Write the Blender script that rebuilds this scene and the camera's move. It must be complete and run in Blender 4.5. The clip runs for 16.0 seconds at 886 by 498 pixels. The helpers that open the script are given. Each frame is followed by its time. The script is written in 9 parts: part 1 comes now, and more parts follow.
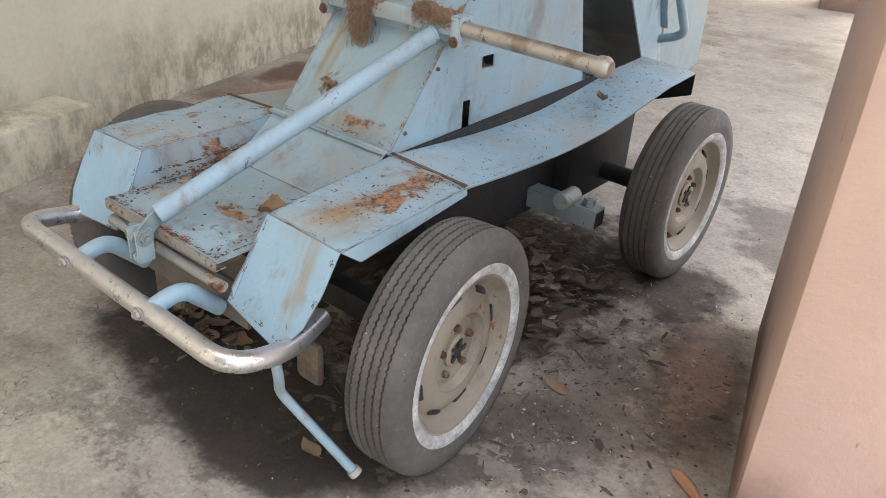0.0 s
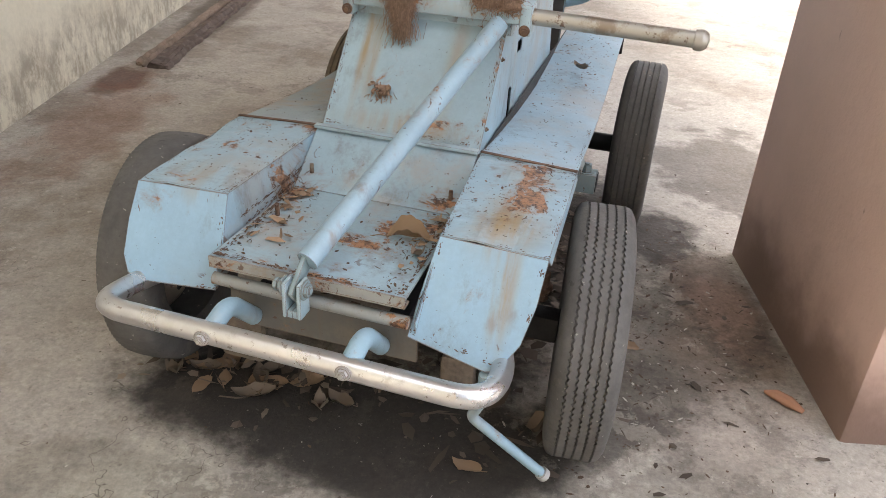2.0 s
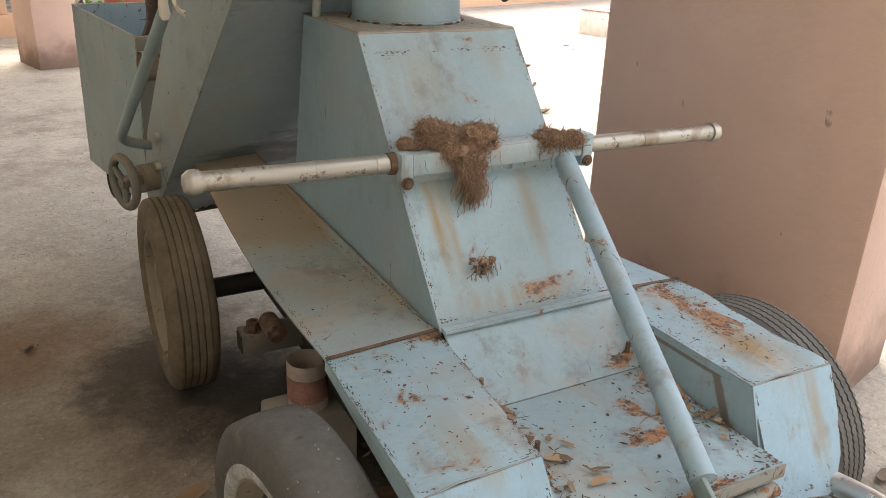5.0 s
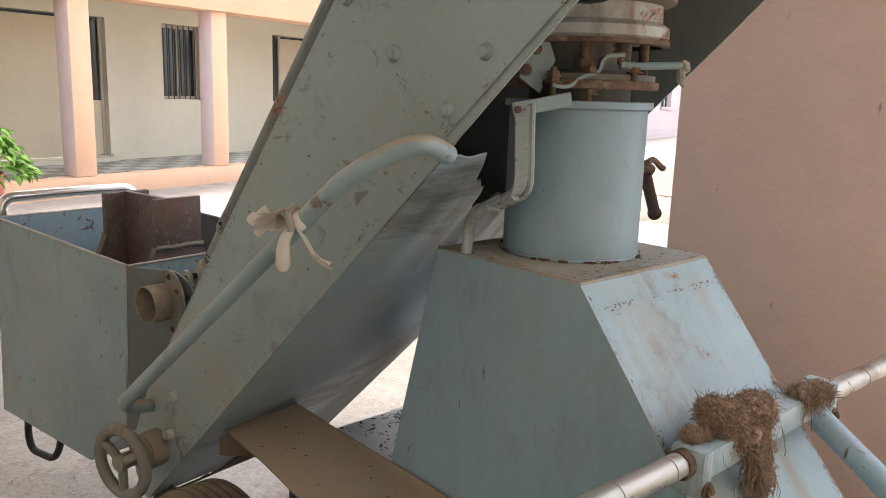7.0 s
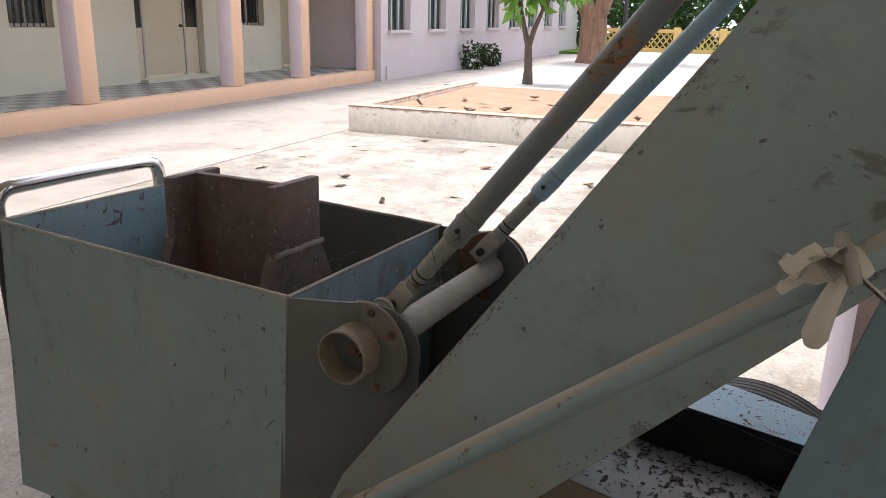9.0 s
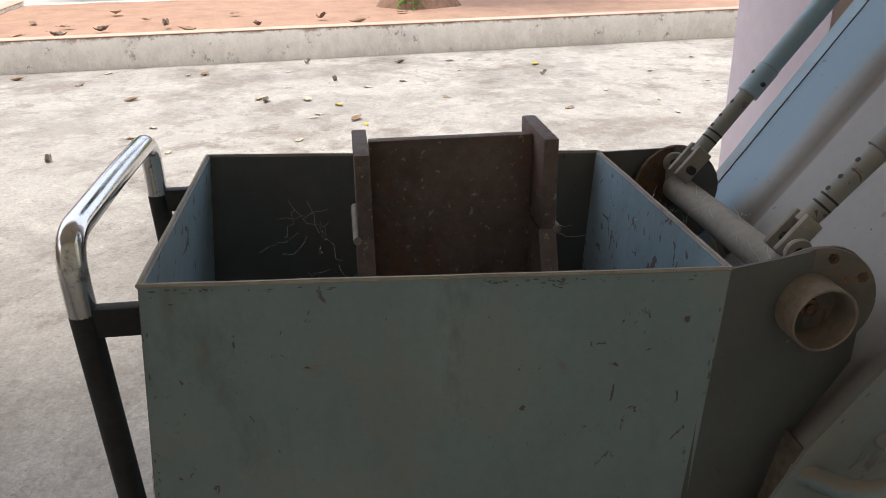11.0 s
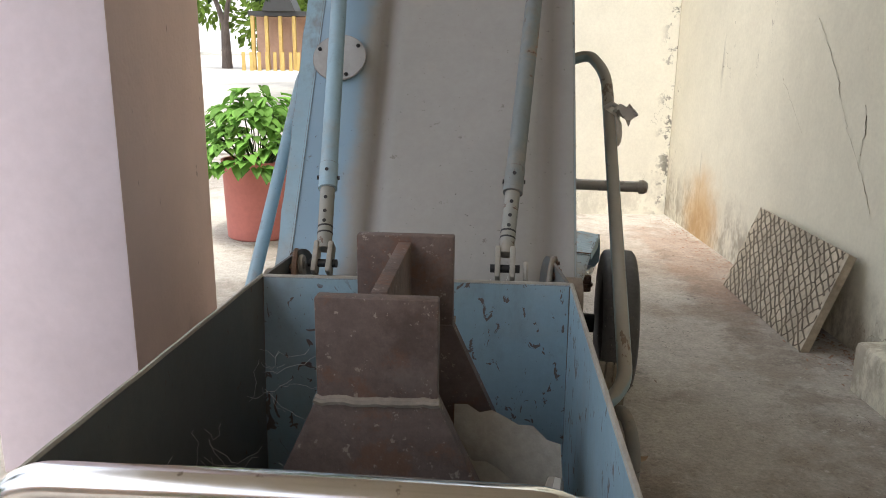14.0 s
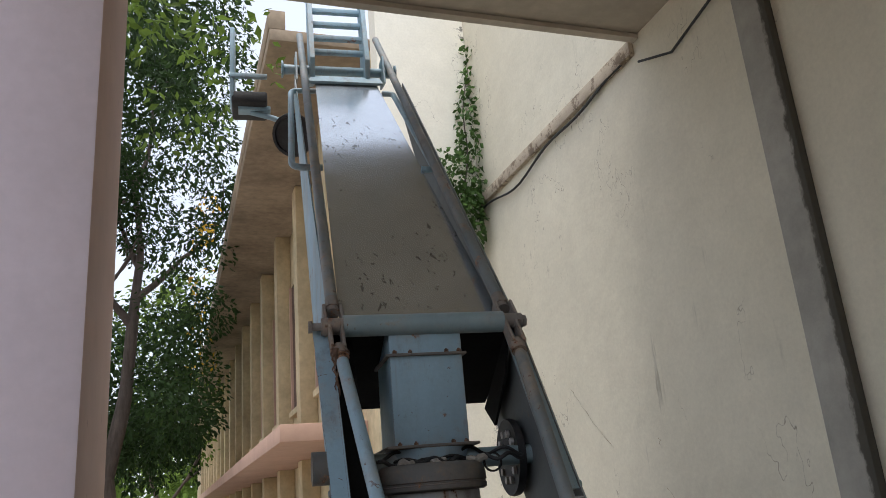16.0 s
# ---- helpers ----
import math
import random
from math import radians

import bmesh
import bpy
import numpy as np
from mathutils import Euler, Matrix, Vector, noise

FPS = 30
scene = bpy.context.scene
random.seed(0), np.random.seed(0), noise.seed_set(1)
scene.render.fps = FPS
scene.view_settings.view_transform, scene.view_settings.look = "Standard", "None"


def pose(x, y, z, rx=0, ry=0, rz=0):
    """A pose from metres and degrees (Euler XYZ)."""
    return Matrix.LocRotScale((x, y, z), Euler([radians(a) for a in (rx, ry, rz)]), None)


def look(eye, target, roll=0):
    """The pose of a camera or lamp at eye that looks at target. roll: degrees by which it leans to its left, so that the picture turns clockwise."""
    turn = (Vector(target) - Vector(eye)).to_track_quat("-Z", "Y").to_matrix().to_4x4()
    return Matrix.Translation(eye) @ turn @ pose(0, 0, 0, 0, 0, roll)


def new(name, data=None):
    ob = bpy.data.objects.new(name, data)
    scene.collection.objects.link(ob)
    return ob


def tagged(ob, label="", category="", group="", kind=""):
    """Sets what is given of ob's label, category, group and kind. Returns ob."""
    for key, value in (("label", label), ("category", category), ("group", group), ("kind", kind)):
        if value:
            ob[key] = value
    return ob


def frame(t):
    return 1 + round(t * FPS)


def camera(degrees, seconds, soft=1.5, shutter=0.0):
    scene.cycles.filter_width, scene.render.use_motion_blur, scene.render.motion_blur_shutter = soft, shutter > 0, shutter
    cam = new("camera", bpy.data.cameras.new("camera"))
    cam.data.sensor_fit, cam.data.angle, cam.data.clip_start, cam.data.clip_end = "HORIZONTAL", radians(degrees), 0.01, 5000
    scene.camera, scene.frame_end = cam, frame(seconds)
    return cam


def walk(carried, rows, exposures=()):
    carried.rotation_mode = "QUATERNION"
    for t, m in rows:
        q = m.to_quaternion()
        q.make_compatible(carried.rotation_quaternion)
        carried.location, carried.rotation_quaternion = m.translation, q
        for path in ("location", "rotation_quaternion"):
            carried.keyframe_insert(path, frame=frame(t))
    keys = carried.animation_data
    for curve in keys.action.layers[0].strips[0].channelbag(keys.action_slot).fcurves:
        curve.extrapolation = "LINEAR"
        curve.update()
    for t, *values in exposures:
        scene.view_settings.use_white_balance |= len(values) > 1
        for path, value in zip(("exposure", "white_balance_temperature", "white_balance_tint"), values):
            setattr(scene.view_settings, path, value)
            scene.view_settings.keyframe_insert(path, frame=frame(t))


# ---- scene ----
cam = camera(58.7, 16.0, 0.35)
PATH = [
    (0, (1.77, -0.163, 1.459), (1.089, 1.456, 0.503), 3.9),
    (0.5, (1.572, -0.248, 1.452), (1.043, 1.41, 0.467), 2.9),
    (1, (1.359, -0.251, 1.438), (0.959, 1.434, 0.439), 2.9),
    (1.5, (1.134, -0.258, 1.453), (0.893, 1.462, 0.461), 3.3),
    (2, (0.81, -0.32, 1.459), (0.796, 1.418, 0.469), 3.4),
    (2.5, (0.514, -0.282, 1.442), (0.662, 1.441, 0.437), 2.0),
    (3, (0.205, -0.145, 1.451), (0.582, 1.549, 0.455), 2.0),
    (3.2, (0.084, -0.089, 1.439), (0.581, 1.579, 0.454), 2.0),
    (5.3, (-0.657, 0.705, 1.52), (0.69, 2.005, 0.816), 1.6),
    (5.5, (-0.688, 0.766, 1.537), (0.69, 2.072, 0.91), 1.0),
    (6, (-0.691, 1.014, 1.542), (0.77, 2.297, 1.077), 1.6),
    (6.5, (-0.702, 1.289, 1.555), (0.869, 2.462, 1.158), 2.0),
    (7, (-0.725, 1.589, 1.574), (0.93, 2.639, 1.176), 1.9),
    (7.5, (-0.67, 1.838, 1.577), (0.98, 2.894, 1.177), 2.0),
    (8, (-0.576, 2.087, 1.585), (1.053, 3.174, 1.18), 2.9),
    (8.5, (-0.545, 2.404, 1.552), (1.155, 3.343, 1.075), 2.6),
    (9, (-0.572, 2.708, 1.574), (1.215, 3.402, 1.002), 1.3),
    (9.5, (-0.525, 3.024, 1.594), (1.328, 3.487, 0.999), 0.8),
    (10, (-0.454, 3.378, 1.565), (1.436, 3.582, 0.945), 0.8),
    (10.2, (-0.425, 3.526, 1.552), (1.458, 3.634, 0.888), 0.6),
    (12.3, (0.111, 4.71, 1.525), (1.363, 3.37, 0.726), 0.3),
    (12.5, (0.218, 4.742, 1.502), (1.344, 3.285, 0.722), 1.3),
    (13, (0.469, 4.836, 1.507), (1.207, 3.131, 0.767), 2.0),
    (13.5, (0.709, 4.953, 1.508), (1.013, 3.097, 0.829), 1.8),
    (14, (0.892, 4.945, 1.516), (0.852, 3.009, 1.012), 0.6),
    (14.5, (1.077, 4.826, 1.547), (0.814, 2.861, 1.281), -0.9),
    (15, (1.268, 4.778, 1.586), (0.823, 2.829, 1.615), -2.0),
    (15.5, (1.508, 4.815, 1.669), (0.92, 2.93, 1.99), -3.8),
    (16, (1.654, 4.838, 1.721), (1.012, 3.043, 2.326), -4.8),
]
EXPOSURES = [(0, 1.92, 6800, 11), (2, 2.0, 6850, 12), (3.2, 1.92, 6900, 12), (5.5, 1.92, 7250, 11), (6.5, 1.95, 7100, 12), (7.5, 2.0, 6700, 13), (8.5, 1.5, 6550, 13), (9.2, 1.05, 6500, 12), (10.2, 0.55, 6400, 10), (12.3, 1.4, 6600, 12), (13, 1.3, 6650, 13), (14, 1.33, 6600, 8), (15, 1.08, 6450, 5), (15.5, 0.92, 6400, 8), (16, 0.42, 6250, 10)]
walk(cam, [(t, look(e, g, r)) for t, e, g, r in PATH], EXPOSURES)

# ---------------------------------------------------------------- light
world = bpy.data.worlds.new("world")
scene.world = world
world.use_nodes = True
_n = world.node_tree.nodes
_sky = _n.new("ShaderNodeTexSky")
_sky.sky_type = 'NISHITA'
_sky.sun_disc = False
_sky.sun_elevation = radians(75)
_sky.sun_rotation = radians(29)
_sky.dust_density = 4.0
_mix = _n.new("ShaderNodeMixRGB")
_mix.inputs["Fac"].default_value = 0.55
_mix.inputs["Color2"].default_value = (7.3, 7.5, 8.1, 1)
world.node_tree.links.new(_sky.outputs["Color"], _mix.inputs["Color1"])
world.node_tree.links.new(_mix.outputs["Color"], _n["Background"].inputs["Color"])
_n["Background"].inputs["Strength"].default_value = 0.15

sun = new("sun", bpy.data.lights.new("sun", 'SUN'))
sun.data.energy = 1.9
sun.data.angle = radians(18)
sun.data.color = (1.0, 0.96, 0.90)
sun.matrix_world = look((1.8, 3.2, 14), (0, 0, 0))


# ---------------------------------------------------------------- materials
class Mat:
    """A small builder round one Principled material."""

    def __init__(self, name, color, rough=0.6, metal=0.0, spec=0.5):
        self.m = bpy.data.materials.new(name)
        self.m.use_nodes = True
        self.t = self.m.node_tree
        self.b = self.t.nodes["Principled BSDF"]
        self.b.inputs["Roughness"].default_value = rough
        self.b.inputs["Metallic"].default_value = metal
        self.b.inputs["Specular IOR Level"].default_value = spec
        self.col = self.rgb(color)
        self.co = self.n("ShaderNodeTexCoord").outputs["Object"]
        self.bump_h = None

    def n(self, kind):
        return self.t.nodes.new(kind)

    def link(self, a, b):
        self.t.links.new(a, b)

    def rgb(self, c):
        r = self.n("ShaderNodeRGB")
        r.outputs[0].default_value = c
        return r.outputs[0]

    def noise(self, scale, detail=5.0, rough=0.6, stretch=(1, 1, 1), seed=0.0, distort=0.0):
        mp = self.n("ShaderNodeMapping")
        mp.inputs["Scale"].default_value = stretch
        mp.inputs["Location"].default_value = (seed * 3.1, seed * 1.7, seed * 2.3)
        self.link(self.co, mp.inputs["Vector"])
        t = self.n("ShaderNodeTexNoise")
        t.inputs["Scale"].default_value = scale
        t.inputs["Detail"].default_value = detail
        t.inputs["Roughness"].default_value = rough
        t.inputs["Distortion"].default_value = distort
        self.link(mp.outputs[0], t.inputs["Vector"])
        return t.outputs["Fac"]

    def ramp(self, fac, lo, hi):
        r = self.n("ShaderNodeMapRange")
        r.interpolation_type = 'SMOOTHSTEP'
        r.inputs["From Min"].default_value = lo
        r.inputs["From Max"].default_value = hi
        self.link(fac, r.inputs["Value"])
        return r.outputs["Result"]

    def mul(self, a, b, op='MULTIPLY'):
        m = self.n("ShaderNodeMath")
        m.operation = op
        for i, v in enumerate((a, b)):
            if isinstance(v, (int, float)):
                m.inputs[i].default_value = v
            else:
                self.link(v, m.inputs[i])
        return m.outputs[0]

    def mix(self, fac, color):
        """Lay a colour over what there is, by fac."""
        m = self.n("ShaderNodeMixRGB")
        if isinstance(fac, (int, float)):
            m.inputs["Fac"].default_value = fac
        else:
            self.link(fac, m.inputs["Fac"])
        self.link(self.col, m.inputs["Color1"])
        if isinstance(color, tuple):
            m.inputs["Color2"].default_value = color
        else:
            self.link(color, m.inputs["Color2"])
        self.col = m.outputs[0]
        return self

    def tone(self, fac, lo, hi):
        """Scale the brightness between lo and hi by fac."""
        r = self.n("ShaderNodeMapRange")
        r.inputs["To Min"].default_value = lo
        r.inputs["To Max"].default_value = hi
        r.inputs["From Min"].default_value = 0.25
        r.inputs["From Max"].default_value = 0.75
        self.link(fac, r.inputs["Value"])
        m = self.n("ShaderNodeVectorMath")
        m.operation = 'SCALE'
        self.link(self.col, m.inputs[0])
        self.link(r.outputs[0], m.inputs["Scale"])
        self.col = m.outputs[0]
        return self

    def spot(self, x, y, lx, ly, amount):
        """A soft mound of the given height about x, y."""
        mp = self.n("ShaderNodeMapping")
        mp.vector_type = 'TEXTURE'
        mp.inputs["Location"].default_value = (x, y, 0)
        mp.inputs["Scale"].default_value = (lx, ly, 100)
        self.link(self.co, mp.inputs["Vector"])
        ln = self.n("ShaderNodeVectorMath")
        ln.operation = 'LENGTH'
        self.link(mp.outputs[0], ln.inputs[0])
        return self.mul(self.ramp(ln.outputs["Value"], 1.15, 0.0), amount * 0.68)

    def edge(self, radius):
        """0 on flat faces, rising towards sharp edges."""
        bv = self.n("ShaderNodeBevel")
        bv.samples = 4
        bv.inputs["Radius"].default_value = radius
        d = self.n("ShaderNodeVectorMath")
        d.operation = 'DOT_PRODUCT'
        self.link(bv.outputs[0], d.inputs[0])
        self.link(self.n("ShaderNodeNewGeometry").outputs["Normal"], d.inputs[1])
        return self.mul(1.0, d.outputs["Value"], 'SUBTRACT')

    def axis(self, name):
        s = self.n("ShaderNodeSeparateXYZ")
        self.link(self.co, s.inputs[0])
        return s.outputs[name]

    def rough(self, fac, lo, hi):
        r = self.n("ShaderNodeMapRange")
        r.inputs["To Min"].default_value = lo
        r.inputs["To Max"].default_value = hi
        self.link(fac, r.inputs["Value"])
        self.link(r.outputs[0], self.b.inputs["Roughness"])
        return self

    def bump(self, fac, strength=0.3, dist=0.01):
        bp = self.n("ShaderNodeBump")
        bp.inputs["Strength"].default_value = strength
        bp.inputs["Distance"].default_value = dist
        self.link(fac, bp.inputs["Height"])
        if self.bump_h is not None:
            self.link(self.bump_h, bp.inputs["Normal"])
        self.bump_h = bp.outputs[0]
        self.link(self.bump_h, self.b.inputs["Normal"])
        return self

    def done(self):
        self.link(self.col, self.b.inputs["Base Color"])
        return self.m


RUST_DARK = (0.06, 0.028, 0.017, 1)
DUST = (0.36, 0.28, 0.20, 1)


def painted_steel(name, color, rust=0.5, dust=0.3, chips=0.5, rough=0.42, spots=(), runs=(), coat=None):
    m = Mat(name, color, rough)
    m.tone(m.noise(2.2, 4, 0.6), 0.84, 1.10)
    m.tone(m.noise(9, 6, 0.7, stretch=(1, 1, 0.25), seed=2), 0.92, 1.06)
    m.tone(m.noise(70, 4, 0.7, seed=21), 0.95, 1.05)
    # settled dust, worn through in places
    m.mix(m.mul(m.ramp(m.noise(3.2, 8, 0.7, seed=5), 0.46, 0.66), dust), DUST)
    # grime in soft smears
    m.mix(m.mul(m.ramp(m.noise(4.5, 9, 0.74, stretch=(1, 1, 0.4), seed=25), 0.52, 0.68), min(0.35 + 0.3 * rust, 0.10 + 1.3 * rust)), (0.13, 0.105, 0.08, 1))
    # brown water runs
    run = m.mul(m.ramp(m.noise(16, 4, 0.55, stretch=(1, 1, 0.05), seed=3), 0.60, 0.78), m.ramp(m.noise(2.0, 3, 0.5, seed=27), 0.40, 0.56))
    m.mix(m.mul(run, min(1.0, 0.9 * rust)), (0.20, 0.115, 0.05, 1))
    # broad yellow-brown runs at known places
    for q in runs:
        m.mix(m.mul(m.mul(m.spot(*q), m.ramp(m.noise(22, 5, 0.6, stretch=(1, 0.12, 0.12), seed=37), 0.30, 0.62)), 1.9), (0.30, 0.205, 0.09, 1))
    # flaked patches: stained border, bare rust inside
    f = m.noise(6.5, 12, 0.74, seed=8, distort=0.5)
    for s in spots:
        f = m.mul(f, m.spot(*s), 'ADD')
    lo = 0.69 - 0.08 * rust
    m.mix(m.mul(m.ramp(f, lo - 0.07, lo + 0.02), 0.40), (0.27, 0.16, 0.085, 1))
    r1 = m.ramp(f, lo, lo + 0.018)
    inner = m.n("ShaderNodeMixRGB")
    m.link(m.ramp(m.noise(45, 6, 0.7, seed=29), 0.40, 0.62), inner.inputs["Fac"])
    inner.inputs["Color1"].default_value = (0.36, 0.175, 0.085, 1)
    inner.inputs["Color2"].default_value = RUST_DARK
    m.mix(m.mul(r1, min(1.0, 0.7 * rust + 0.45)), inner.outputs[0])
    # sharp little chips and pin holes
    ch = m.ramp(m.noise(30, 5, 0.62, stretch=(1, 1, 0.7), seed=11, distort=1.2), 0.690 - 0.045 * chips, 0.700 - 0.045 * chips)
    ch = m.mul(ch, m.ramp(m.noise(3.3, 4, 0.6, seed=35), 0.58 - 0.14 * min(chips, 1.6), 0.66 - 0.14 * min(chips, 1.6)))
    m.mix(m.mul(ch, 0.85), (0.115, 0.062, 0.04, 1))
    m.mix(m.mul(m.ramp(m.noise(120, 3, 0.6, seed=31), 0.70, 0.72), 0.55), (0.09, 0.065, 0.05, 1))
    # a coat of dry mud from one end
    if coat:
        m.mix(m.mul(m.ramp(m.mul(m.axis("Y"), m.mul(m.noise(4, 7, 0.7, seed=39), 0.35), 'ADD'), coat[0] + 0.17, coat[1] + 0.17), 0.88), (0.31, 0.235, 0.165, 1))
    # paint rubbed off the edges
    e = m.ramp(m.mul(m.mul(m.edge(0.0032), 2.2), m.mul(m.noise(14, 8, 0.75, seed=33), 0.5), 'ADD'), 0.355 - 0.03 * rust, 0.44 - 0.03 * rust)
    m.mix(m.mul(e, 0.75), (0.15, 0.088, 0.055, 1))
    m.rough(m.noise(6, 4, seed=1), rough - 0.08, rough + 0.25)
    m.bump(m.noise(55, 5), 0.12, 0.004)
    m.bump(m.noise(2.5, 2, seed=4), 0.30, 0.02)
    m.bump(m.mul(r1, -1.0), 0.5, 0.002)
    m.bump(m.mul(ch, -1.0), 0.35, 0.001)
    return m.done()


def plain(name, color, rough=0.6, metal=0.0, var=0.12, scale=8.0, bump=0.1, spec=0.5):
    m = Mat(name, color, rough, metal, spec)
    m.tone(m.noise(scale, 5, 0.6), 1 - var, 1 + var)
    m.tone(m.noise(scale * 7, 4, 0.6, seed=2), 1 - var * 0.6, 1 + var * 0.6)
    if bump:
        m.bump(m.noise(scale * 9, 4), bump, 0.004)
    return m.done()


BLUE = painted_steel("faded blue paint", (0.285, 0.425, 0.51, 1), 0.6, 0.38, 0.6)
PLATE = painted_steel("rain-streaked blue paint", (0.275, 0.43, 0.55, 1), 0.5, 0.10, 0.7, 0.4, (), ((0.405, -0.03, 0.035, 0.09, 0.9), (0.36, 0.0, 0.06, 0.03, 0.4), (-0.33, 0.0, 0.08, 0.025, 0.35)))
OLDPIPE = painted_steel("rubbed old pipe paint", (0.165, 0.19, 0.195, 1), 0.7, 0.5, 1.1, 0.45)
GRIME = painted_steel("grimy blackened paint", (0.135, 0.135, 0.125, 1), 0.8, 0.35, 0.6, 0.6)
# inner faces: paint darkened to hold the shade of the hollows
INNER_SHADE = painted_steel("inner paint darkened as shade", (0.115, 0.128, 0.130, 1), 0.2, 0.12, 0.6, 0.6)
BLUE_DUSTY = painted_steel("blue paint under brown dust", (0.29, 0.345, 0.36, 1), 0.4, 0.6, 0.3, 0.7, (), (), (1.02, 1.22))
MUDDY = painted_steel("grey paint under brown dust", (0.20, 0.195, 0.175, 1), 0.8, 0.55, 0.5, 0.75)
BLUE_CLEAN = painted_steel("smooth blue paint", (0.245, 0.35, 0.415, 1), 0.12, 0.16, 0.2, 0.36)
GUARD = painted_steel("flaking blue paint", (0.295, 0.425, 0.50, 1), 0.65, 0.45, 0.5, 0.45, ((0.385, 0.24, 0.11, 0.17, 0.27), (0.36, 0.40, 0.15, 0.07, 0.18), (-0.36, 0.22, 0.09, 0.14, 0.16), (-0.26, 0.42, 0.08, 0.07, 0.18), (-0.225, 0.18, 0.03, 0.28, 0.16), (0.30, 0.33, 0.05, 0.05, 0.2)), ((0.38, 0.10, 0.10, 0.14, 0.75), (-0.36, 0.08, 0.11, 0.12, 0.4), (0.36, 0.36, 0.1, 0.06, 0.4)))
PANEL = painted_steel("rust streaked blue paint", (0.30, 0.41, 0.465, 1), 0.5, 0.28, 0.4, 0.45, ((-0.12, 0.74, 0.05, 0.14, 0.13), (0.20, 0.47, 0.07, 0.06, 0.2), (0.06, 0.46, 0.16, 0.035, 0.17), (0.0, 0.86, 0.24, 0.03, 0.07), (-0.215, 0.65, 0.02, 0.25, 0.12), (0.215, 0.65, 0.02, 0.25, 0.14)), ((-0.155, 0.60, 0.022, 0.15, 0.75), (-0.125, 0.57, 0.02, 0.11, 0.55), (0.10, 0.58, 0.03, 0.12, 0.4), (-0.10, 0.80, 0.14, 0.09, 0.34), (0.12, 0.84, 0.05, 0.06, 0.3), (0.0, 0.455, 0.25, 0.03, 0.5)))
PAN = painted_steel("rust spotted blue paint", (0.295, 0.41, 0.47, 1), 0.75, 0.55, 1.0, 0.5, ((-0.20, 0.12, 0.07, 0.22, 0.18), (0.08, 0.08, 0.12, 0.14, 0.15), (0.19, 0.15, 0.06, 0.2, 0.17), (0.0, -0.12, 0.26, 0.035, 0.2), (0.14, 0.28, 0.1, 0.05, 0.15)))
TOPDUST = painted_steel("dust-caked rusty top paint", (0.33, 0.315, 0.28, 1), 0.8, 0.6, 0.8, 0.7)
POLE = painted_steel("chipped pole paint", (0.30, 0.43, 0.52, 1), 0.7, 0.3, 1.1, 0.45)
LEVER = painted_steel("flaking pipe paint", (0.335, 0.385, 0.40, 1), 1.25, 0.25, 1.3, 0.5)
LIP = painted_steel("rust-eaten lip paint", (0.30, 0.31, 0.295, 1), 1.7, 0.7, 1.6, 0.6)
FORK = painted_steel("rust-caked grey fork paint", (0.205, 0.19, 0.175, 1), 1.3, 0.5, 1.0, 0.65)
RODEND = painted_steel("chipped dusty rod paint", (0.27, 0.27, 0.245, 1), 0.8, 0.5, 1.9, 0.55)
BLUE_RUSTY = painted_steel("rusted blue paint", (0.34, 0.45, 0.505, 1), 1.0, 0.45, 1.0)
GREYBLUE = painted_steel("grey blue paint", (0.235, 0.315, 0.335, 1), 0.45, 0.36, 0.7)
BELLY = Mat("streaked belly paint", (0.265, 0.335, 0.37, 1), 0.4)
BELLY.tone(BELLY.noise(2.2, 5, 0.6), 0.80, 1.15).tone(BELLY.noise(60, 5, 0.7, seed=2), 0.93, 1.06)
BELLY.mix(BELLY.mul(BELLY.ramp(BELLY.noise(3, 7, 0.7, stretch=(0.25, 1, 1), seed=3), 0.49, 0.60), 0.7), (0.05, 0.045, 0.04, 1))
BELLY.mix(BELLY.mul(BELLY.ramp(BELLY.noise(4, 7, 0.7, seed=6), 0.52, 0.70), 0.45), DUST)
# much darker towards +x, with a ragged border
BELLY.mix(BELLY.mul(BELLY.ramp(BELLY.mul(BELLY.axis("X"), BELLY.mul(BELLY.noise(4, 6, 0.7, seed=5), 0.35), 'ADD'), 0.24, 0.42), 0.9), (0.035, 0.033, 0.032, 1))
BELLY.bump(BELLY.noise(3, 2, seed=4), 0.5, 0.03)
BELLY = BELLY.done()
GREY = painted_steel("dusty grey paint", (0.40, 0.40, 0.39, 1), 0.12, 0.5, 0.2, 0.5)
_m = Mat("flaking rusty steel", (0.135, 0.080, 0.054, 1), 0.85)
_m.tone(_m.noise(12, 8, 0.75), 0.55, 1.5).tone(_m.noise(70, 6, 0.75, seed=2), 0.65, 1.4)
_m.mix(_m.mul(_m.ramp(_m.noise(16, 8, 0.75, seed=4), 0.50, 0.60), 0.75), (0.055, 0.036, 0.026, 1))
_m.mix(_m.mul(_m.ramp(_m.noise(9, 7, 0.72, seed=6), 0.56, 0.64), 0.6), (0.30, 0.26, 0.20, 1))
_m.mix(_m.mul(_m.ramp(_m.noise(24, 6, 0.7, seed=8), 0.60, 0.66), 0.5), (0.21, 0.11, 0.06, 1))
_m.bump(_m.noise(45, 6, 0.7), 0.8, 0.004)
RUSTY = _m.done()
DRUMGREY = painted_steel("pale flaking drum paint", (0.44, 0.45, 0.44, 1), 1.2, 0.3, 0.8, 0.5)
DARK = plain("dark steel, greasy and shaded", (0.032, 0.032, 0.033, 1), 0.6, 0.0, 0.3, 12, 0.2, 0.3)
CHROME = Mat("worn chrome", (0.66, 0.66, 0.66, 1), 0.22, 1.0)
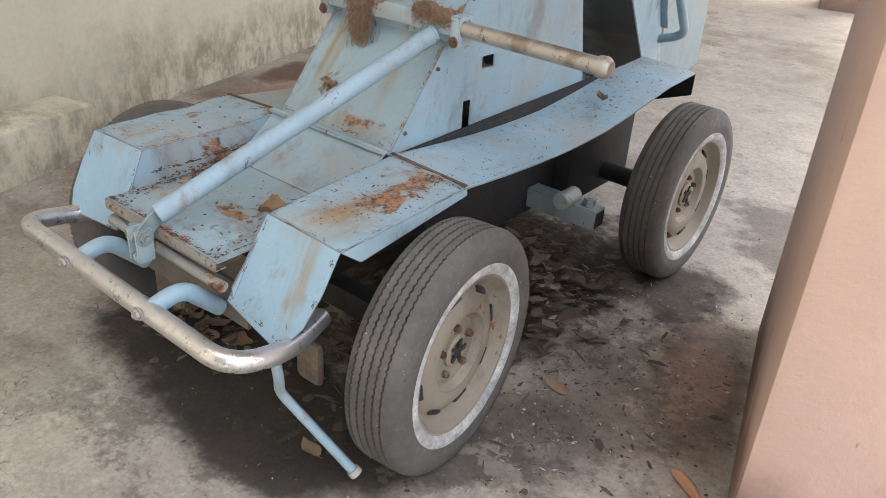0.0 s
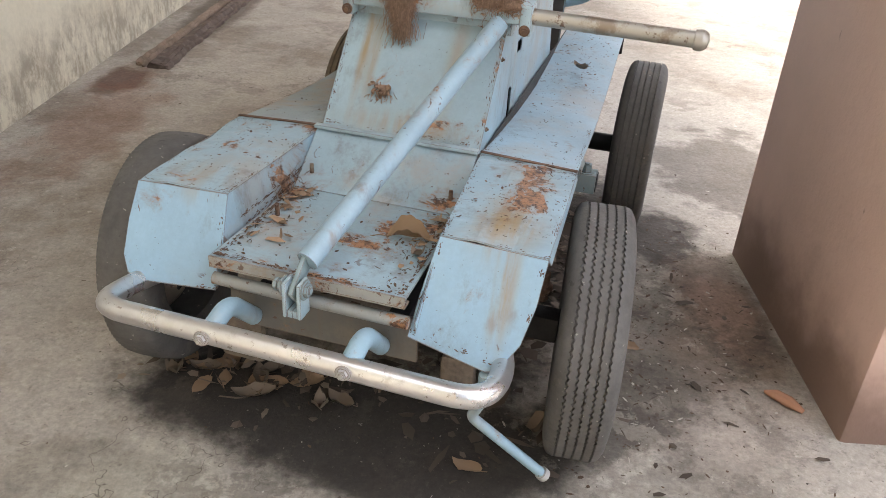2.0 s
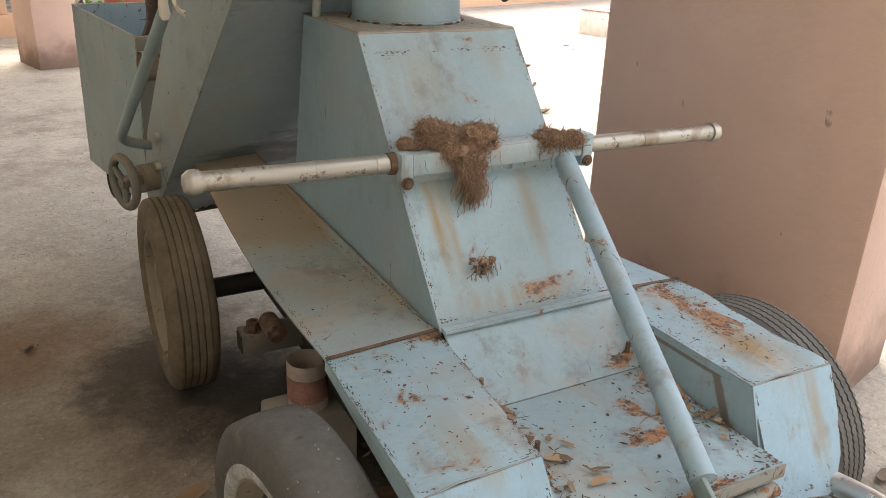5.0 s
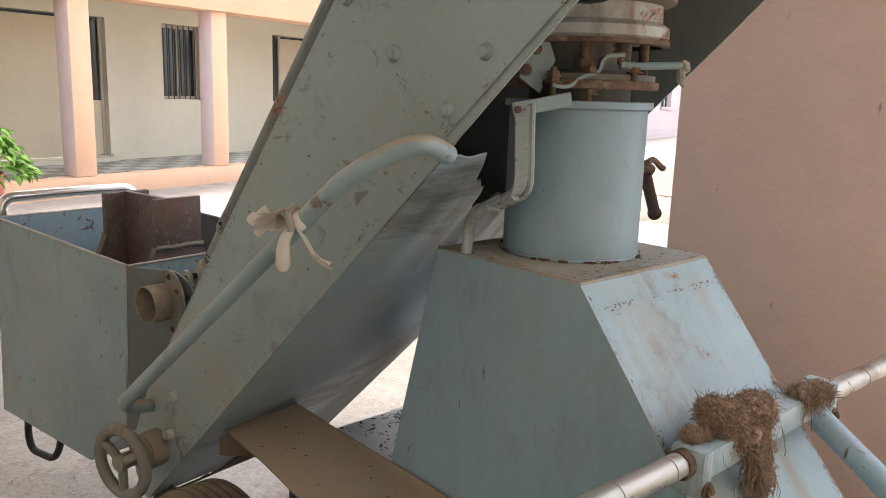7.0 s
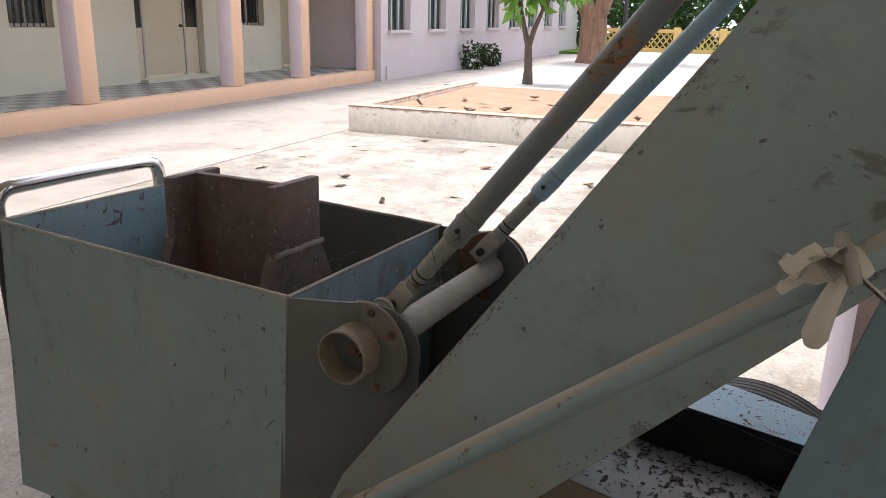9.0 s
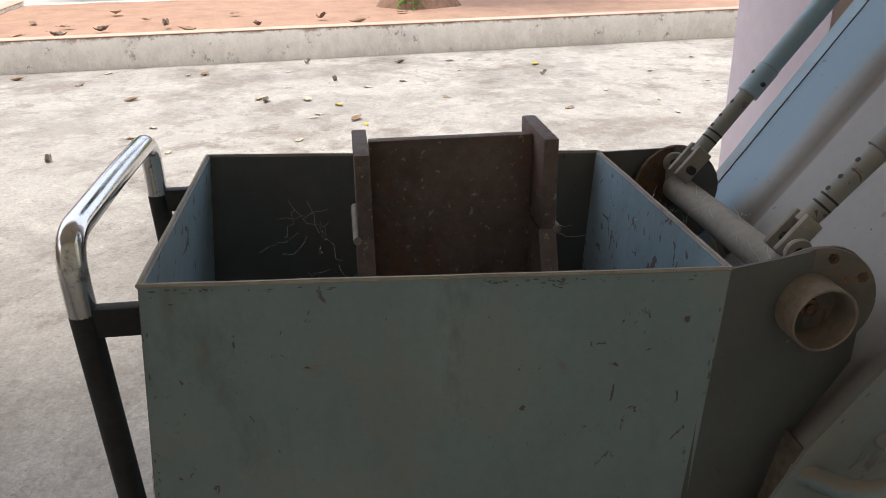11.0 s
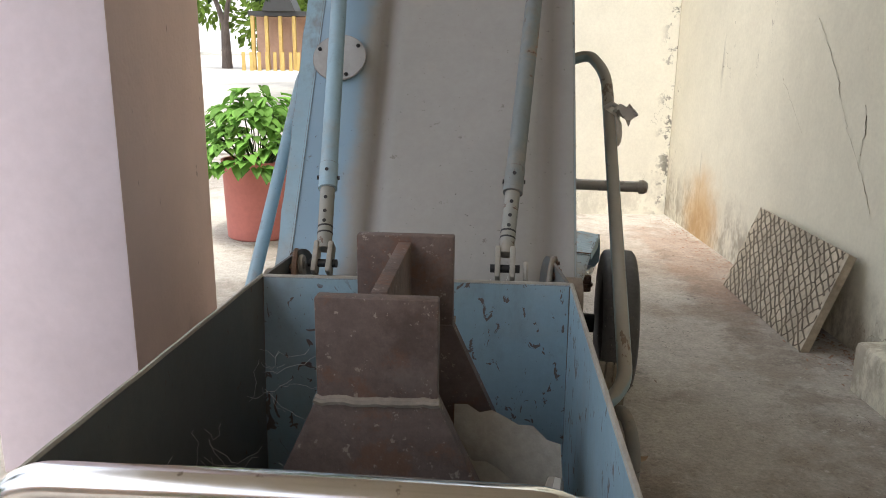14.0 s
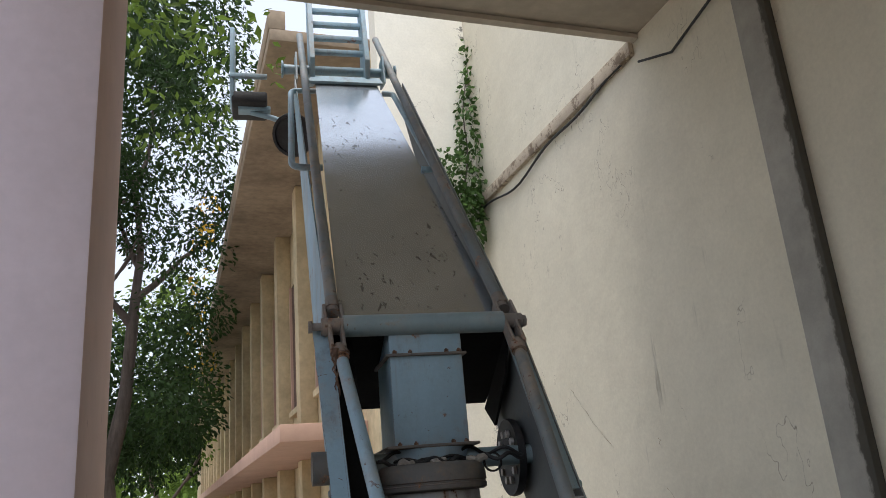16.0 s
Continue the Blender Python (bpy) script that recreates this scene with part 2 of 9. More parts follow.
CHROME.mix(CHROME.mul(CHROME.ramp(CHROME.noise(9, 8, 0.72), 0.58, 0.66), 0.7), (0.17, 0.11, 0.07, 1))
CHROME.mix(CHROME.mul(CHROME.ramp(CHROME.noise(60, 5, 0.7, seed=4), 0.62, 0.68), 0.6), (0.10, 0.07, 0.05, 1))
CHROME.rough(CHROME.noise(12, 5), 0.02, 0.34)
CHROME = CHROME.done()
SATIN = Mat("dull plated tube", (0.64, 0.64, 0.65, 1), 0.4, 0.85)
SATIN.tone(SATIN.noise(9, 6, 0.7), 0.8, 1.12)
SATIN.mix(SATIN.mul(SATIN.ramp(SATIN.noise(14, 8, 0.74, seed=2), 0.58, 0.70), 0.32), (0.24, 0.20, 0.165, 1))
SATIN.mix(SATIN.mul(SATIN.ramp(SATIN.noise(50, 6, 0.7, seed=4), 0.60, 0.66), 0.6), (0.12, 0.08, 0.05, 1))
SATIN.rough(SATIN.noise(12, 5), 0.14, 0.48)
SATIN = SATIN.done()
BAR = Mat("tarnished plated steel", (0.43, 0.41, 0.37, 1), 0.40, 0.6)
BAR.mix(BAR.mul(BAR.ramp(BAR.noise(7, 9, 0.74, seed=2), 0.51, 0.62), 0.7), (0.22, 0.16, 0.11, 1))
BAR.mix(BAR.mul(BAR.ramp(BAR.noise(30, 6, 0.7, seed=4), 0.58, 0.66), 0.8), (0.12, 0.06, 0.035, 1))
BAR.rough(BAR.noise(12, 5), 0.26, 0.60)
BAR.bump(BAR.noise(60, 5), 0.2, 0.002)
BAR = BAR.done()
_m = Mat("old tyre rubber", (0.104, 0.100, 0.096, 1), 0.72, 0.0, 0.4)
_m.tone(_m.noise(4, 6, 0.7), 0.72, 1.28).tone(_m.noise(40, 6, 0.75, seed=2), 0.78, 1.22)
_m.mix(_m.mul(_m.ramp(_m.noise(7, 8, 0.75, seed=5), 0.54, 0.68), 0.45), (0.22, 0.19, 0.155, 1))
_m.mix(_m.mul(_m.ramp(_m.noise(60, 4, 0.6, seed=7), 0.68, 0.71), 0.7), (0.40, 0.37, 0.33, 1))
_m.mix(_m.mul(_m.ramp(_m.noise(28, 6, 0.7, seed=9), 0.62, 0.68), 0.6), (0.045, 0.042, 0.04, 1))
_m.bump(_m.noise(70, 5), 0.35, 0.003)
RUBBER = _m.done()
_m = Mat("dark brown rust scale", (0.105, 0.062, 0.042, 1), 0.9)
_m.tone(_m.noise(35, 6, 0.75), 0.5, 1.5)
_m.mix(_m.mul(_m.ramp(_m.noise(22, 6, 0.7, seed=4), 0.54, 0.62), 0.7), (0.19, 0.115, 0.07, 1))
SCALE = _m.done()
RIM = painted_steel("rusty wheel paint", (0.265, 0.235, 0.19, 1), 1.0, 0.25, 0.9, 0.6)
RUBBER_BROWN = plain("mud-caked tyre rubber", (0.155, 0.125, 0.092, 1), 0.95, 0, 0.3, 6, 0.3, 0.2)
WHITEWALL = plain("scuffed white paint", (0.40, 0.405, 0.40, 1), 0.75, 0, 0.5, 14)
CREAM_FAR = plain("pale cream wall", (0.62, 0.60, 0.50, 1), 0.9, 0, 0.06, 0.6, 0.1)
PEACH = plain("peach painted plaster", (0.72, 0.47, 0.32, 1), 0.85, 0, 0.07, 0.8, 0.1)
MAUVE = plain("pale mauve wall", (0.55, 0.485, 0.505, 1), 0.85, 0, 0.06, 0.7, 0.1)
SOIL = plain("red soil", (0.37, 0.22, 0.145, 1), 0.95, 0, 0.2, 3, 0.5)
BARK = Mat("ridged reddish bark", (0.27, 0.155, 0.10, 1), 0.9)
BARK.tone(BARK.noise(11, 7, 0.7, stretch=(1, 1, 0.10)), 0.5, 1.4).tone(BARK.noise(2.0, 5, 0.6, seed=3), 0.75, 1.2)
BARK.bump(BARK.noise(11, 7, 0.7, stretch=(1, 1, 0.10)), 0.9, 0.05)
BARK = BARK.done()
BARK_GREY = Mat("grey bark", (0.115, 0.09, 0.075, 1), 0.9)
BARK_GREY.tone(BARK_GREY.noise(16, 7, 0.7, stretch=(1, 1, 0.16)), 0.55, 1.4).tone(BARK_GREY.noise(2.0, 5, 0.6, seed=3), 0.75, 1.25)
BARK_GREY.bump(BARK_GREY.noise(16, 7, 0.7, stretch=(1, 1, 0.16)), 0.8, 0.03)
BARK_GREY = BARK_GREY.done()
TERRACOTTA = plain("pink red pot paint", (0.50, 0.17, 0.14, 1), 0.7, 0, 0.12, 4, 0.15)


def leaf_mat(name, color, trans=0.3):
    m = Mat(name, color, 0.6, 0.0, 0.15)
    oi = m.n("ShaderNodeNewGeometry")
    r = m.n("ShaderNodeMapRange")
    m.link(oi.outputs["Random Per Island"], r.inputs["Value"])
    r.inputs["To Min"].default_value, r.inputs["To Max"].default_value = 0.6, 1.4
    s = m.n("ShaderNodeVectorMath")
    s.operation = 'SCALE'
    m.link(m.col, s.inputs[0])
    m.link(r.outputs[0], s.inputs["Scale"])
    m.col = s.outputs[0]
    m.b.inputs["Transmission Weight"].default_value = 0.0
    m.b.inputs["Subsurface Weight"].default_value = 0.0
    tr = m.n("ShaderNodeBsdfTranslucent")
    m.link(m.col, tr.inputs["Color"])
    ms = m.n("ShaderNodeMixShader")
    ms.inputs[0].default_value = trans
    m.link(m.b.outputs[0], ms.inputs[1])
    m.link(tr.outputs[0], ms.inputs[2])
    m.link(ms.outputs[0], m.t.nodes["Material Output"].inputs["Surface"])
    return m.done()


FIBRE_COIR = leaf_mat("brown coir fibre", (0.285, 0.190, 0.135, 1), 0.05)
LEAF = leaf_mat("pothos leaf green", (0.145, 0.30, 0.06, 1))
LEAF_DARK = leaf_mat("tree leaf green", (0.029, 0.056, 0.016, 1), 0.28)
LEAF_VINE = leaf_mat("creeper leaf green", (0.07, 0.13, 0.035, 1), 0.3)
LEAF_LIGHT = leaf_mat("sunlit leaf green", (0.11, 0.17, 0.03, 1), 0.4)
BLOSSOM = leaf_mat("yellow blossom", (0.60, 0.38, 0.03, 1), 0.3)
DRYLEAF = leaf_mat("dry fallen leaf", (0.29, 0.20, 0.13, 1), 0.1)
TANLEAF = leaf_mat("crumpled tan leaf", (0.25, 0.165, 0.10, 1), 0.1)
DEADLEAF = leaf_mat("rotten dark leaf", (0.10, 0.08, 0.065, 1), 0.0)
WETLEAF = leaf_mat("black leaf crumbs", (0.045, 0.038, 0.033, 1), 0.0)
HEAPLEAF = leaf_mat("greyed leaf litter", (0.17, 0.135, 0.105, 1), 0.0)
GRASS = leaf_mat("lawn green", (0.16, 0.30, 0.06, 1))


# ---------------------------------------------------------------- mesh helpers
def finish(name, bm, mat, smooth=False):
    me = bpy.data.meshes.new(name)
    bmesh.ops.recalc_face_normals(bm, faces=bm.faces)
    bm.to_mesh(me)
    bm.free()
    for m in (mat if isinstance(mat, (list, tuple)) else (mat,)):
        me.materials.append(m)
    if smooth:
        for p in me.polygons:
            p.use_smooth = True
        me.set_sharp_from_angle(angle=radians(38))
    return me


def part(name, bm, mat, parent, label="", smooth=True):
    ob = new(name, finish(name, bm, mat, smooth))
    ob.parent = parent
    if label:
        ob["label"] = label
    return ob


def thing(name, label, category, m=None, group="", kind=""):
    ob = new(name)
    ob.empty_display_size = 0.1
    if m is not None:
        ob.matrix_world = m
    return tagged(ob, label, category, group, kind)


def solid(name, bm, mat, label, category, m=None, group="", kind="", smooth=True):
    ob = new(name, finish(name, bm, mat, smooth))
    if m is not None:
        ob.matrix_world = m
    return tagged(ob, label, category, group, kind)


def B():
    return bmesh.new()


def box(bm, x0, x1, y0, y1, z0, z1, bevel=0.0, m=None):
    vs = [bm.verts.new((x, y, z)) for z in (z0, z1) for y in (y0, y1) for x in (x0, x1)]
    fs = [bm.faces.new([vs[i] for i in q]) for q in
          ((0, 2, 3, 1), (4, 5, 7, 6), (0, 1, 5, 4), (2, 6, 7, 3), (0, 4, 6, 2), (1, 3, 7, 5))]
    geo = vs
    if bevel > 0:
        es = list({e for f in fs for e in f.edges})
        r = bmesh.ops.bevel(bm, geom=es, offset=bevel, segments=2, profile=0.5, affect='EDGES')
        geo = list({v for f in r["faces"] for v in f.verts} | {v for v in vs if v.is_valid})
    if m is not None:
        bmesh.ops.transform(bm, matrix=m, verts=[v for v in geo if v.is_valid])
    return bm


def plate(bm, pts, off):
    """A flat polygon given an offset vector as thickness."""
    off = Vector(off)
    a = [bm.verts.new(Vector(p)) for p in pts]
    b = [bm.verts.new(Vector(p) + off) for p in pts]
    n = len(a)
    bm.faces.new(a)
    bm.faces.new(b[::-1])
    for i in range(n):
        bm.faces.new((a[i], b[i], b[(i + 1) % n], a[(i + 1) % n]))
    return bm


def fillet(pts, r, steps=6):
    """Round the inner corners of a polyline."""
    pts = [Vector(p) for p in pts]
    out = [pts[0]]
    for a, b, c in zip(pts, pts[1:], pts[2:]):
        d1, d2 = (a - b), (c - b)
        k = min(r, d1.length * 0.49, d2.length * 0.49)
        p, q = b + d1.normalized() * k, b + d2.normalized() * k
        for i in range(steps + 1):
            s = i / steps
            out.append((1 - s) ** 2 * p + 2 * s * (1 - s) * b + s * s * q)
    out.append(pts[-1])
    return out


def tube(bm, pts, r, seg=14, cap=True, radii=None):
    pts = [Vector(p) for p in pts]
    t0 = (pts[1] - pts[0]).normalized()
    up = Vector((0, 0, 1)) if abs(t0.z) < 0.9 else Vector((1, 0, 0))
    u = t0.cross(up).normalized()
    rings = []
    for i, p in enumerate(pts):
        if i == 0:
            t = t0
        elif i == len(pts) - 1:
            t = (pts[-1] - pts[-2]).normalized()
        else:
            t = ((pts[i + 1] - p).normalized() + (p - pts[i - 1]).normalized()).normalized()
        u = (u - t * u.dot(t)).normalized()
        v = t.cross(u)
        rr = radii[i] if radii else r
        rings.append([bm.verts.new(p + (u * math.cos(a) + v * math.sin(a)) * rr)
                      for a in (2 * math.pi * k / seg for k in range(seg))])
    for a, b in zip(rings, rings[1:]):
        for k in range(seg):
            bm.faces.new((a[k], a[(k + 1) % seg], b[(k + 1) % seg], b[k]))
    if cap:
        bm.faces.new(rings[0][::-1])
        bm.faces.new(rings[-1])
    return bm


def cyl(bm, p0, p1, r, seg=20, r2=None):
    return tube(bm, (p0, p1), r, seg, True, [r, r if r2 is None else r2])


def lathe(bm, prof, m, seg=40):
    """Turn a profile of (radius, along) about the x axis of m."""
    rings = []
    for r, h in prof:
        if r < 1e-5:
            rings.append([bm.verts.new(m @ Vector((h, 0, 0)))])
        else:
            rings.append([bm.verts.new(m @ Vector((h, r * math.cos(a), r * math.sin(a))))
                          for a in (2 * math.pi * k / seg for k in range(seg))])
    for a, b in zip(rings, rings[1:]):
        if len(a) == 1 and len(b) == 1:
            continue
        for k in range(seg):
            j = (k + 1) % seg
            if len(a) == 1:
                bm.faces.new((a[0], b[j], b[k]))
            elif len(b) == 1:
                bm.faces.new((a[k], a[j], b[0]))
            else:
                bm.faces.new((a[k], a[j], b[j], b[k]))
    return bm


def sheet(bm, rows, th):
    """A curved sheet from a grid of points, thickened downwards."""
    top = [[bm.verts.new(Vector(p)) for p in r] for r in rows]
    bot = [[bm.verts.new(Vector(p) - Vector((0, 0, th))) for p in r] for r in rows]
    for g in (top, bot):
        for a, b in zip(g, g[1:]):
            for i in range(len(a) - 1):
                bm.faces.new((a[i], a[i + 1], b[i + 1], b[i]))
    n, k = len(rows), len(rows[0])
    for i in range(n - 1):
        for j in (0, k - 1):
            bm.faces.new((top[i][j], top[i + 1][j], bot[i + 1][j], bot[i][j]))
    for i in (0, n - 1):
        for j in range(k - 1):
            bm.faces.new((top[i][j], top[i][j + 1], bot[i][j + 1], bot[i][j]))
    return bm


def hexbolt(bm, p, axis, r=0.012, h=0.010, washer=True):
    axis = Vector(axis).normalized()
    p = Vector(p)
    if washer:
        cyl(bm, p, p + axis * 0.003, r * 1.45, 14)
    cyl(bm, p, p + axis * h, r, 6)
    cyl(bm, p + axis * h, p + axis * (h + 0.004), r * 0.5, 8)
    return bm

INNERBLUE = painted_steel("chipped inner blue paint", (0.275, 0.405, 0.475, 1), 0.12, 0.18, 1.9, 0.45)
BAND = plain("grey cement render", (0.30, 0.29, 0.26, 1), 0.9, 0, 0.15, 4, 0.3)
# near-black that puts the shade inside the boom into the colour
BLACK = plain("shade-black boom inside", (0.015, 0.015, 0.015, 1), 0.9, 0, 0.2, 8, 0.1, 0.1)
CEILING = plain("grimy ceiling plaster", (0.46, 0.41, 0.33, 1), 0.9, 0, 0.18, 1.5, 0.2)
EAVE = plain("stained eave concrete", (0.30, 0.235, 0.165, 1), 0.9, 0, 0.35, 1.2, 0.3)
_m = Mat("mouldy ledge plaster", (0.44, 0.37, 0.28, 1), 0.9)
_m.tone(_m.noise(3, 8, 0.7), 0.7, 1.2)
_m.mix(_m.mul(_m.ramp(_m.noise(6, 10, 0.76, seed=3), 0.50, 0.58), 0.75), (0.10, 0.065, 0.04, 1))
_m.bump(_m.noise(25, 6), 0.5, 0.008)
LEDGE = _m.done()
_m = Mat("cement render with moss", (0.34, 0.325, 0.285, 1), 0.9)
_m.tone(_m.noise(4, 7, 0.7), 0.75, 1.2)
_m.mix(_m.mul(_m.ramp(_m.mul(_m.axis("Y"), _m.mul(_m.noise(9, 8, 0.75, stretch=(1, 1, 0.5), seed=3), 0.16), 'ADD'), 2.055, 2.085), 0.9), (0.045, 0.04, 0.028, 1))
_m.bump(_m.noise(30, 6), 0.4, 0.006)
MOSSY = _m.done()
WOOD = plain("dark rotten wood", (0.115, 0.085, 0.07, 1), 0.9, 0, 0.45, 6, 0.5)
WOOD2 = plain("brown weathered wood", (0.215, 0.16, 0.12, 1), 0.9, 0, 0.4, 6, 0.5)
PALEGRIT = plain("pale concrete crumbs", (0.42, 0.39, 0.34, 1), 0.95, 0, 0.3, 30, 0.2)
GRIT = plain("crumbled red plaster", (0.25, 0.15, 0.10, 1), 0.95, 0, 0.4, 20, 0.2)
SLAB = plain("weathered cement slab", (0.37, 0.315, 0.235, 1), 0.9, 0, 0.35, 5, 0.6)
SLABLINE = plain("groove shade", (0.135, 0.11, 0.08, 1), 0.95, 0, 0.4, 14, 0.3)
BEIGE = plain("beige door paint", (0.56, 0.50, 0.38, 1), 0.6, 0, 0.06, 2, 0.05)
FRAME = plain("window frame grey", (0.42, 0.40, 0.36, 1), 0.6, 0, 0.08, 4, 0.05)
GLASS = plain("dark window glass", (0.02, 0.022, 0.025, 1), 0.12, 0, 0.1, 1, 0)
IRON = plain("dark iron bar", (0.05, 0.05, 0.05, 1), 0.6, 0.3, 0.1, 4, 0.05)
YELLOW = plain("weathered yellow paint", (0.55, 0.38, 0.13, 1), 0.85, 0, 0.15, 1.5, 0.15)
HOUSE = plain("cream yellow house paint", (0.54, 0.44, 0.27, 1), 0.88, 0, 0.25, 1.4, 0.15)
HOUSE_PINK = plain("peach band paint", (0.55, 0.36, 0.27, 1), 0.88, 0, 0.1, 1.0, 0.1)
BRICKY = plain("terracotta planter paint", (0.42, 0.22, 0.14, 1), 0.85, 0, 0.15, 2, 0.2)
SHUTTER = plain("grey green shutter paint", (0.36, 0.43, 0.42, 1), 0.7, 0, 0.1, 2, 0.05)
GREENWALL = plain("pale green shed paint", (0.29, 0.42, 0.37, 1), 0.8, 0, 0.1, 0.7, 0.1)
ROAD = plain("pale dusty road", (0.44, 0.415, 0.375, 1), 0.9, 0, 0.15, 0.7, 0.2)
CLOTH = leaf_mat("dirty white cloth", (0.64, 0.595, 0.535, 1), 0.35)
CARD = plain("dusty cardboard", (0.33, 0.31, 0.27, 1), 0.9, 0, 0.2, 9, 0.3)
JACK = plain("mud-caked rusty plate", (0.165, 0.135, 0.108, 1), 0.9, 0, 0.45, 9, 0.6)
CUP = plain("brown dusty steel", (0.25, 0.21, 0.17, 1), 0.8, 0, 0.3, 12, 0.2)
CANPINK = plain("dirty pale tin", (0.42, 0.35, 0.32, 1), 0.6, 0, 0.2, 12, 0.1)
GRIPBROWN = plain("cracked brown rubber grip", (0.055, 0.033, 0.028, 1), 0.7, 0, 0.3, 30, 0.4, 0.3)
CANRED = plain("faded dirty red label", (0.33, 0.17, 0.15, 1), 0.8, 0, 0.4, 18, 0.1)
CABLE = plain("black cable", (0.02, 0.02, 0.02, 1), 0.6, 0, 0.1, 4, 0)
WEB = plain("dusty cobweb", (0.85, 0.85, 0.83, 1), 0.9, 0, 0.05, 4, 0)
DIRT = plain("brown debris", (0.085, 0.055, 0.035, 1), 0.95, 0, 0.4, 25, 0.2)

# bare scratched steel of the upper boom
_m = Mat("burnished boom sheet", (0.60, 0.65, 0.69, 1), 0.25, 0.88)
_m.tone(_m.noise(1.3, 4, 0.6), 0.8, 1.15)
_sc = _m.ramp(_m.noise(38, 5, 0.65, stretch=(1, 0.35, 0.35), seed=4, distort=0.6), 0.60, 0.66)
_rg = _m.ramp(_m.noise(2.2, 3, 0.5, seed=9), 0.44, 0.54)
_m.mix(_m.mul(_m.mul(_sc, _rg), 0.7), (0.05, 0.045, 0.04, 1))
_m.rough(_m.noise(4, 4), 0.08, 0.28)
_m.bump(_m.noise(60, 4), 0.08, 0.003)
BURNISHED = _m.done()

# boom cover: thick grey dust, wiped to blue paint along one edge
_m = Mat("dusty boom cover", (0.345, 0.335, 0.315, 1), 0.55)
_m.tone(_m.noise(2.0, 5, 0.6), 0.88, 1.10).tone(_m.noise(50, 5, 0.7, seed=2), 0.95, 1.05)
_m.mix(_m.ramp(_m.mul(_m.axis("X"), _m.mul(_m.noise(5, 6, 0.7, seed=3), 0.10), 'ADD'), 0.245, 0.30), (0.25, 0.37, 0.47, 1))
# two lengthwise brown bands paint the soft shade beside the rods, along the creases
for _x, _w in ((0.165, 0.045), (-0.285, 0.055)):
    _d = _m.mul(_m.mul(_m.axis("X"), _x, 'SUBTRACT'), 0.0, 'ABSOLUTE')
    _m.mix(_m.mul(_m.ramp(_m.mul(_d, _m.mul(_m.noise(6, 6, 0.7, stretch=(1, 0.3, 0.3), seed=8), 0.03), 'ADD'), _w + 0.015, 0.012), 0.72), (0.135, 0.105, 0.078, 1))
_m.mix(_m.mul(_m.ramp(_m.noise(20, 6, 0.7, seed=5), 0.64, 0.70), 0.6), (0.13, 0.11, 0.09, 1))
_m.mix(_m.mul(_m.ramp(_m.noise(70, 4, 0.7, seed=6), 0.68, 0.70), 0.7), (0.08, 0.06, 0.05, 1))
_m.bump(_m.noise(2.5, 2, seed=4), 0.3, 0.02).bump(_m.noise(60, 4), 0.08, 0.003)
COVER = _m.done()

# checkered veranda floor
_m = Mat("checkered veranda tiles", (0.44, 0.45, 0.44, 1), 0.3)
_ck = _m.n("ShaderNodeTexChecker")
_ck.inputs["Scale"].default_value = 3.3
_m.link(_m.co, _ck.inputs["Vector"])
_m.mix(_m.mul(_ck.outputs["Fac"], 0.85), (0.08, 0.085, 0.085, 1))
TILES = _m.done()

# the yard: pale concrete, with oil, grime and painted shade where the dolly stands and red dust along the wall
_m = Mat("yard concrete", (0.42, 0.39, 0.345, 1), 0.9)
_m.tone(_m.noise(0.45, 6, 0.65), 0.80, 1.14).tone(_m.noise(3.5, 7, 0.72, seed=1), 0.86, 1.12)
_m.mix(_m.mul(_m.ramp(_m.noise(1.0, 8, 0.68, seed=4), 0.50, 0.64), 0.62), (0.185, 0.15, 0.115, 1))
_m.mix(_m.mul(_m.ramp(_m.noise(11, 6, 0.7, seed=7), 0.60, 0.70), 0.45), (0.16, 0.135, 0.11, 1))
_m.mix(_m.mul(_m.ramp(_m.noise(26, 4, 0.6, seed=17), 0.64, 0.68), 0.5), (0.52, 0.49, 0.44, 1))


def blot(m, cx, cy, deg, lx, ly, soft, amount, color, seed=0, wobble=0.55):
    """A patch of stain or painted shade with its own ragged shape, lx by ly metres, lying at cx, cy."""
    mp = m.n("ShaderNodeMapping")
    mp.vector_type = 'TEXTURE'
    mp.inputs["Location"].default_value = (cx, cy, 0)
    mp.inputs["Rotation"].default_value = (0, 0, radians(deg))
    mp.inputs["Scale"].default_value = (lx, ly, 100)
    m.link(m.co, mp.inputs["Vector"])
    ln = m.n("ShaderNodeVectorMath")
    ln.operation = 'LENGTH'
    m.link(mp.outputs[0], ln.inputs[0])
    d = m.mul(ln.outputs["Value"], m.mul(m.mul(m.noise(3.4, 10, 0.7, seed=seed), 0.5, 'SUBTRACT'), wobble * 2.2), 'ADD')
    f = m.ramp(d, 1.0, 1.0 - soft)
    m.mix(m.mul(f, amount), color)


blot(_m, 0.1, 1.8, 0, 1.9, 4.6, 0.6, 0.16, (0.22, 0.165, 0.115, 1), 47, 0.5)
blot(_m, 0.40, 2.75, -15, 0.60, 0.85, 0.8, 0.40, (0.15, 0.095, 0.055, 1), 25, 0.8)
# near-black: shade under the dolly's left rear, painted into the floor
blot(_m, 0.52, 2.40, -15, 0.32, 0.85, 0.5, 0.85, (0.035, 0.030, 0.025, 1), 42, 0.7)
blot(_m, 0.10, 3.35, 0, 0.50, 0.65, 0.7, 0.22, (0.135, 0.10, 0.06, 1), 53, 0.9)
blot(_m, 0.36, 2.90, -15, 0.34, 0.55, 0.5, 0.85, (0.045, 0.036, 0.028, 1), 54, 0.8)
